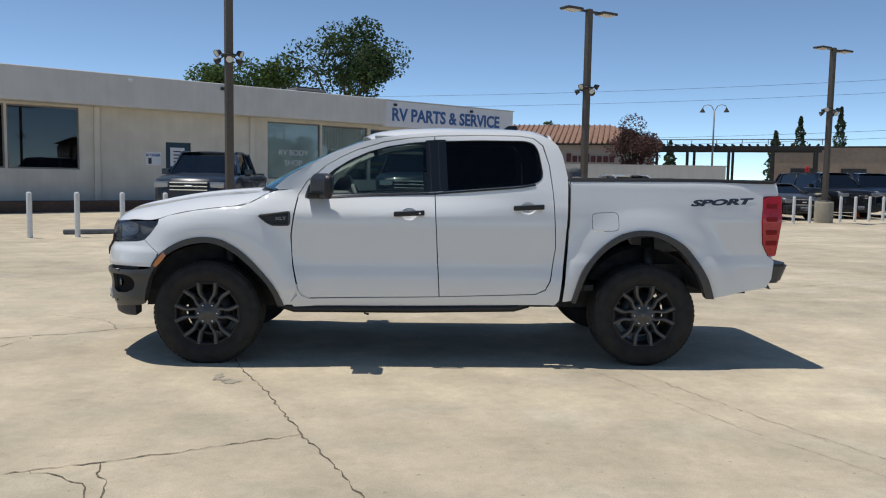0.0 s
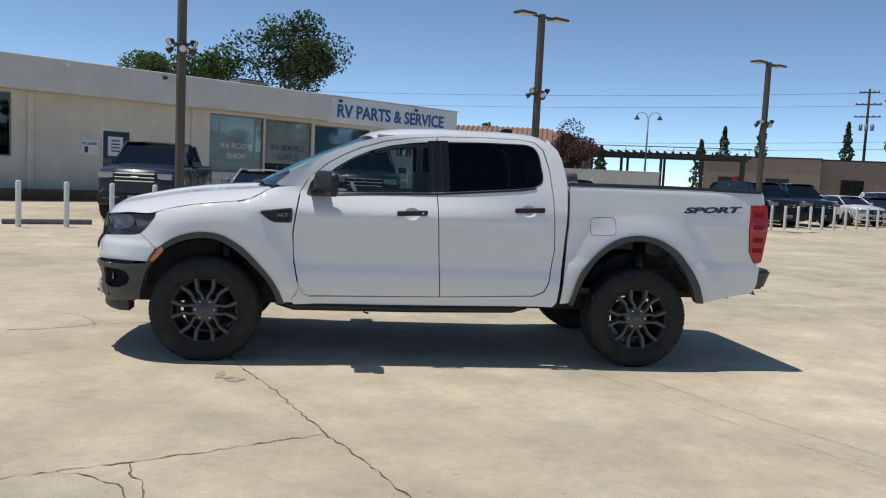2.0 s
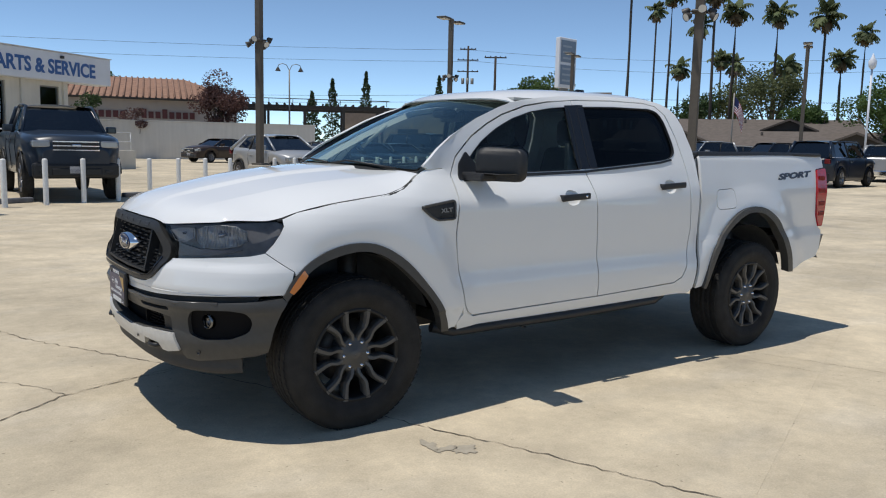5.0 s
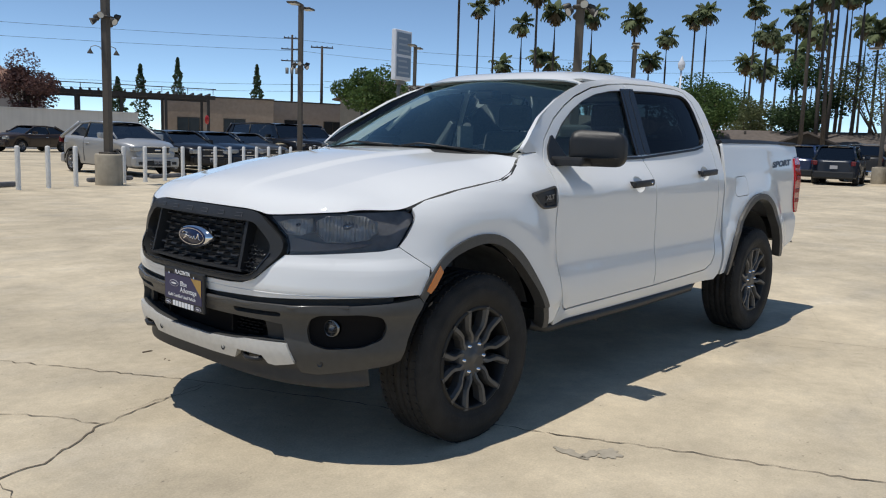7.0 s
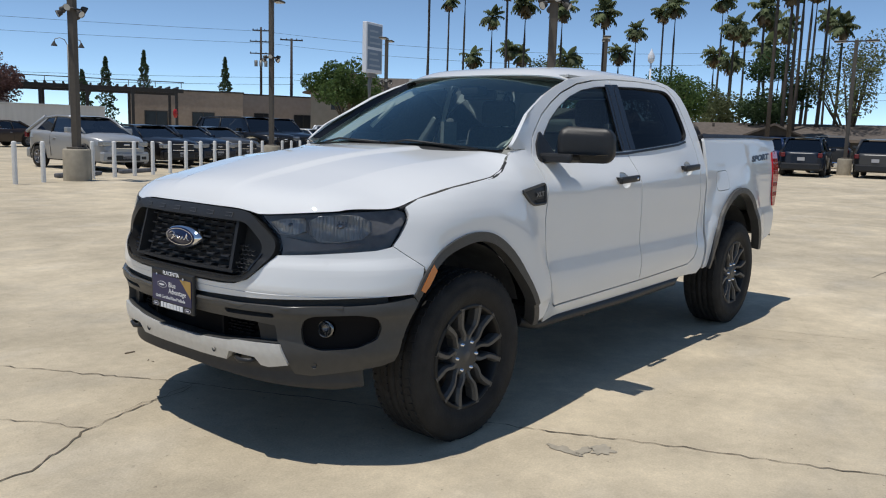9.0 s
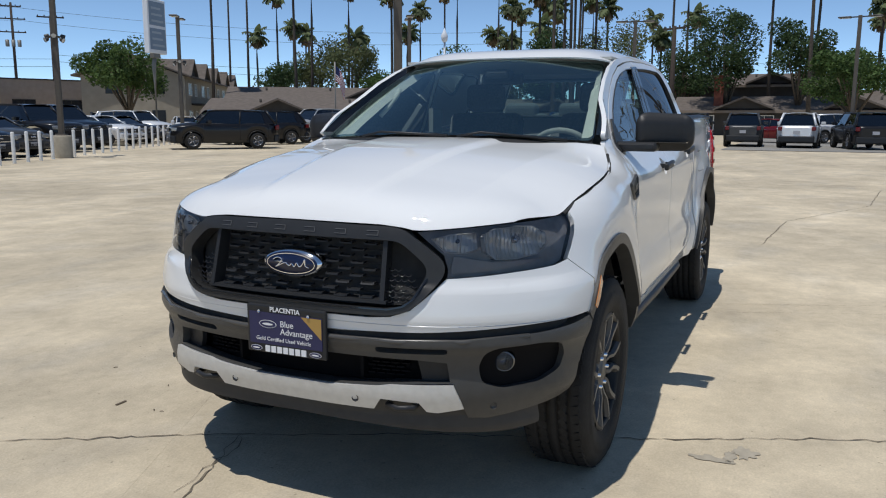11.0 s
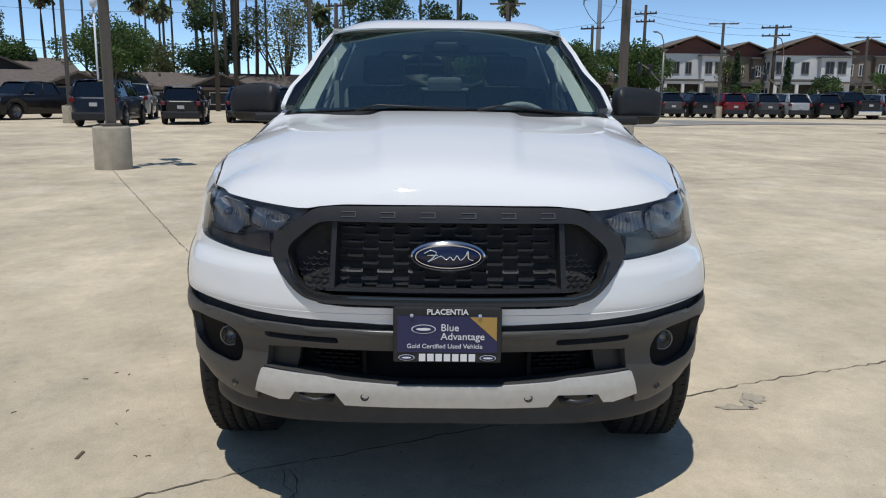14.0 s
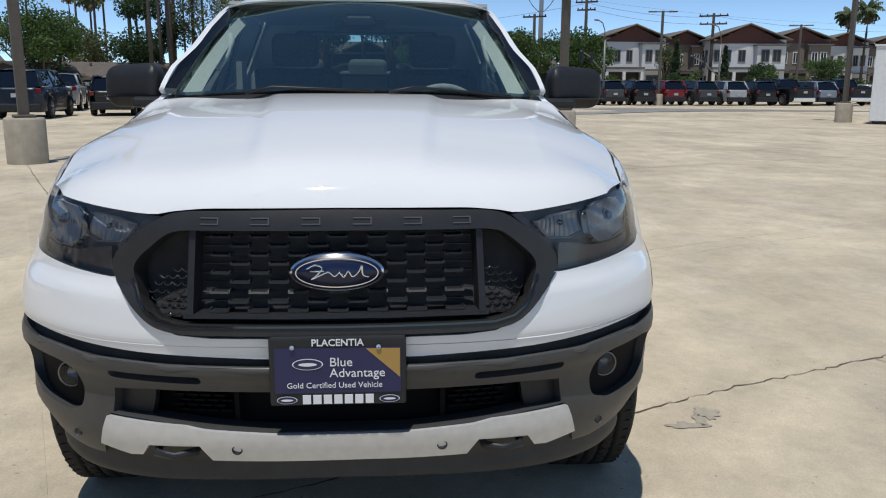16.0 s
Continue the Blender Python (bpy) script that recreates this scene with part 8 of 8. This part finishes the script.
street_lamp(28.86, 64.09, 8.4, (-1, 1), -20, "grey twin-bell street lamp")
sl = empty("street_lamp", "white post lamp with glass lantern", "street lamp", m=pose(51.9, 23.3, 0, 0, 0, 0))
part("pole", tube([(0, 0, -0.2), (0, 0, 7.0)], 0.07, 8), SIGNW, sl)
part("lantern", lathe([(0.10, 7.0), (0.22, 7.15), (0.26, 7.5), (0.12, 7.75), (0.03, 8.0), (0, 8.05)], 12, None, "z"), SIGNW, sl)
for x, y, h, tu in ((74.1, -21.0, 7.4, 150), (72.0, -31.5, 7.0, 140)):
    p = empty("street_lamp", "grey street lamp with long curved arm", "street lamp", m=pose(x, y, 0, 0, 0, tu))
    part("pole", tube([(0, 0, -0.2), (0, 0, h - 1.6)], 0.1, 8), ALU, p)
    part("arm", tube([(0, 0, h - 1.6), (0.25, 0, h - 0.7), (1.1, 0, h - 0.1), (2.6, 0, h + 0.05), (3.2, 0, h)], 0.05, 6), ALU, p)
    part("lamp_head", box(2.9, 3.6, -0.14, 0.14, h - 0.06, h + 0.06, 0.02), ALU, p)
    part("signal_arm", tube([(0, 0, h - 4.6), (5.0, 0, h - 3.3), (8.0, 0, h - 2.9)], 0.06, 6), ALU, p)
    for k in (4.6, 7.6):
        sgn = part("signal_head", box(k - 0.17, k + 0.17, -0.15, 0.15, h - 3.9, h - 2.9, 0.03), BLACKP, p)
fp = empty("flag_pole", "flag pole with a striped flag hanging", "flag pole", m=pose(41.5, 26.3, 0, 0, 0, 0))
part("pole", tube([(0, 0, -0.1), (0, 0, 5.0)], 0.045, 8), ALU, fp)


def cloth(u0, u1, v0, v1, off=0.0):
    """A patch of the drooping flag: u runs out from the pole, v down along it."""
    bm = bmesh.new()
    n, k = 8, 3
    grid = [[bm.verts.new(FLAGM @ Vector((0.05 + 0.62 * u - 0.10 * v * u, 0.10 * math.sin(7 * u + 2 * v) * u + off, 4.75 - 0.95 * v - 1.05 * u * u - 0.2 * u))) for u in np.linspace(u0, u1, n)] for v in np.linspace(v0, v1, k)]
    for a, b in zip(grid, grid[1:]):
        for i in range(n - 1):
            bm.faces.new((a[i], a[i + 1], b[i + 1], b[i])).smooth = True
    return bm


FLAGM = Matrix.Rotation(radians(-50), 4, "Z")
FLAGR, FLAGW = mat("flag_red", (0.30, 0.03, 0.04), 0.85), mat("flag_white", (0.70, 0.70, 0.71), 0.85)
for k in range(13):
    part("flag_stripe", cloth(0.0, 1.0, k / 13, (k + 1) / 13), FLAGW if k % 2 else FLAGR, fp)
part("flag_canton", cloth(0.0, 0.42, 0.0, 7 / 13, -0.006), mat("flag_blue", (0.02, 0.03, 0.10), 0.85), fp)
st = empty("stop_sign", "red stop sign on a post", "sign", m=pose(33.0, 55.0, 0.1, 0, 0, 30))
part("post", tube([(0, 0, -0.1), (0, 0, 2.6)], 0.03, 6), ALU, st)
part("sign_plate", lathe([(0.0, 0.0), (0.38, 0.0), (0.38, 0.02), (0.0, 0.02)], 8, Matrix.Translation((0, -0.05, 2.4)) @ Matrix.Rotation(radians(22.5), 4, "Y")), mat("sign_red", (0.45, 0.02, 0.02), 0.5), st)


# worn grey asphalt lane before the long parked row
lane = bmesh.new()
LANE = [(35.6, 2.0), (35.6, -4.0), (36.2, -9.6), (38.0, -14.2), (39.1, -19.1), (39.4, -24.1), (40.0, -34.0), (42.0, -60.0), (72.0, -60.0), (72.0, 2.0)]
lane.faces.new([lane.verts.new((x, y, ground(x, y) + 0.006)) for x, y in LANE])
bmesh.ops.recalc_face_normals(lane, faces=lane.faces)
tagged(link_mesh("road", lane, mat("worn_grey_asphalt", (0.245, 0.235, 0.215), 0.9, var=0.12, scale=3, big=0.12, bigscale=0.25, bump=0.3, bscale=60)), "worn grey asphalt lane before the parked row", "road", kind="structure")

# ==== concrete slabs, joints and cracks round the truck ====
DU, DV = 2.335, 3.70
U0, V0 = -0.19, -2.68
made = {}
for i in range(-8, 10):
    for j in range(-6, 8):
        cu, cv = U0 + (i + 0.5) * DU, V0 + (j + 0.5) * DV
        c = U * cu + V * cv
        if not (-15 < c.x < 17 and -13 < c.y < 16):
            continue
        key = (i * 3 + j * 5) % 4
        if key not in made:
            bm = bmesh.new()
            a, b, e = DU / 2 - 0.0002, DV / 2 - 0.0002, 0.0003
            lo = [bm.verts.new((x, y, -0.03)) for x, y in ((-a, -b), (a, -b), (a, b), (-a, b))]
            mi_ = [bm.verts.new((x, y, -e)) for x, y in ((-a, -b), (a, -b), (a, b), (-a, b))]
            hi = [bm.verts.new((x, y, 0)) for x, y in ((-a + e, -b + e), (a - e, -b + e), (a - e, b - e), (-a + e, b - e))]
            bm.faces.new(hi)
            for k in range(4):
                n_ = (k + 1) % 4
                bm.faces.new((lo[k], lo[n_], mi_[n_], mi_[k]))
                bm.faces.new((mi_[k], mi_[n_], hi[n_], hi[k]))
            made[key] = link_mesh("slab", bm, CONC2, ground_ob)
            s_ = made[key]
        else:
            s_ = new("slab", made[key].data)
            s_.parent = ground_ob
        zs_ = [ground(*(c + U * du * DU / 2 + V * dv * DV / 2).xy) for du, dv in ((-1, -1), (1, -1), (1, 1), (-1, 1))]
        su = (zs_[1] + zs_[2] - zs_[0] - zs_[3]) / 2 / DU
        sv = (zs_[2] + zs_[3] - zs_[0] - zs_[1]) / 2 / DV
        m = Matrix.Rotation(GA, 4, "Z") @ Matrix.Rotation(math.atan(sv), 4, "X") @ Matrix.Rotation(-math.atan(su), 4, "Y")
        m.translation = (c.x, c.y, sum(zs_) / 4)
        s_.matrix_local = m
CRACKM = mat("dirt_filled_crack", (0.150, 0.125, 0.090), 0.95, var=0.35, scale=30)
STAINM = mat("grey_oil_stain", (0.36, 0.32, 0.25), 0.8, var=0.12, scale=25)


def crack(pts, w, seed):
    rng = random.Random(seed)
    bm = bmesh.new()
    fine = []
    for (x0, y0), (x1, y1) in zip(pts, pts[1:]):
        n_ = max(3, int(math.hypot(x1 - x0, y1 - y0) / 0.045))
        for k in range(n_):
            t = k / n_
            fine.append((x0 + (x1 - x0) * t + rng.uniform(-0.014, 0.014), y0 + (y1 - y0) * t + rng.uniform(-0.014, 0.014)))
    fine.append(pts[-1])
    prev = None
    for k, (x, y) in enumerate(fine):
        a, b = fine[max(0, k - 1)], fine[min(len(fine) - 1, k + 1)]
        d = Vector((b[0] - a[0], b[1] - a[1], 0)).normalized()
        s = Vector((-d.y, d.x, 0)) * w * 0.62 * rng.uniform(0.15, 1.35) * (0.4 if k in (0, len(fine) - 1) else 1)
        z = ground(x, y) + 0.004
        q = (bm.verts.new((x + s.x, y + s.y, z)), bm.verts.new((x - s.x, y - s.y, z)))
        if prev:
            bm.faces.new((prev[0], prev[1], q[1], q[0]))
        prev = q
    bmesh.ops.recalc_face_normals(bm, faces=bm.faces)
    return tagged(link_mesh("crack", bm, CRACKM), "thin jagged dark crack in the concrete", "crack", "cracks", "structure")


for i, (pts, w) in enumerate((
        ([(0.28, -1.10), (0.56, -1.70), (0.895, -2.545), (1.27, -3.385), (1.86, -4.85)], 0.007), ([(-3.5, -4.35), (-1.6, -3.62), (-0.315, -3.09), (-0.005, -2.975), (0.895, -2.545)], 0.007),
        ([(-0.315, -3.09), (-0.16, -3.13), (0.0, -3.25), (0.078, -3.353), (0.11, -3.6)], 0.005), ([(-0.005, -2.975), (0.035, -3.12), (0.10, -3.22), (0.145, -3.384), (0.18, -3.7)], 0.006),
        ([(-2.55, 5.2), (-1.68, 3.40), (-1.15, 1.85), (-0.63, 0.95), (-0.53, 0.78), (-0.1, -0.15), (0.28, -1.10)], 0.006), ([(-3.4, -0.75), (-2.2, -0.22), (-1.668, 0.071), (-1.50, 0.10), (-1.13, 0.37), (-0.70, 0.52), (-0.46, 0.61)], 0.008),
        ([(-2.0, 1.05), (-1.40, 0.815), (-1.25, 0.60), (-1.13, 0.37)], 0.005), ([(-0.46, 0.61), (-0.552, 0.528), (-0.741, 0.52), (-1.0, 0.48)], 0.005), ([(-1.668, 0.071), (-1.74, -0.3), (-1.9, -0.9)], 0.004),
        ([(2.825, -1.03), (3.42, -2.52), (3.75, -3.1), (4.5, -4.9)], 0.0022), ([(3.05, -0.9), (3.617, -2.303), (4.556, -4.232), (5.6, -6.6)], 0.003), ([(9.4, -2.6), (10.23, -4.02), (11.94, -7.81), (12.7, -9.8)], 0.012), ([(11.3, 6.0), (9.2, 4.98), (4.03, 2.43), (2.2, 1.5)], 0.007), ([(6.4, -1.2), (8.8, -1.4), (11.6, -2.6), (15, -3.0)], 0.008))):
    crack(pts, w, i)


def stain(x, y, r, seed, sxy=(1.0, 1.0), m=None):
    rng = random.Random(seed)
    bm = bmesh.new()
    n_ = 22
    vs_ = []
    for k in range(n_):
        a = 2 * math.pi * k / n_
        rr_ = r * rng.uniform(0.55, 1.1)
        px_, py_ = x + rr_ * sxy[0] * math.cos(a), y + rr_ * sxy[1] * math.sin(a)
        vs_.append(bm.verts.new((px_, py_, ground(px_, py_) + 0.0035)))
    bm.faces.new(vs_)
    return tagged(link_mesh("stain", bm, m or STAINM), "faint grey oil stain on the concrete", "stain", "stains", "structure")


stain(0.275, -1.435, 0.075, 1, (1.0, 0.8))
stain(0.16, -1.31, 0.06, 2, (0.6, 1.6))
stain(0.21, -1.38, 0.05, 3, (1.4, 0.6))
lf_ = tagged(link_mesh("dry_leaf", box(-0.032, 0.032, -0.007, 0.007, 0.0, 0.005, 0.002), BARK), "small dry leaf on the concrete", "leaf")
lf_.location = (-0.38, 1.39, ground(-0.38, 1.39) + 0.001)
# bits of dry twig
for i, (x, y) in enumerate(((0.06, 1.38), (-0.08, 1.37), (0.45, 1.73), (0.54, 1.62), (0.52, 1.55), (-0.38, 1.18), (-0.38, 1.13), (0.03, 1.86))):
    tw_ = tagged(link_mesh("twig", tube([(-0.010, 0.0, 0.002), (0.002, 0.003, 0.003), (0.010 + 0.003 * (i % 3), -0.002, 0.002)], 0.0018, 5), BARK), "tiny dry twig on the concrete", "twig", "twigs")
    tw_.matrix_world = pose(x, y, ground(x, y), 0, 0, 47 * i)
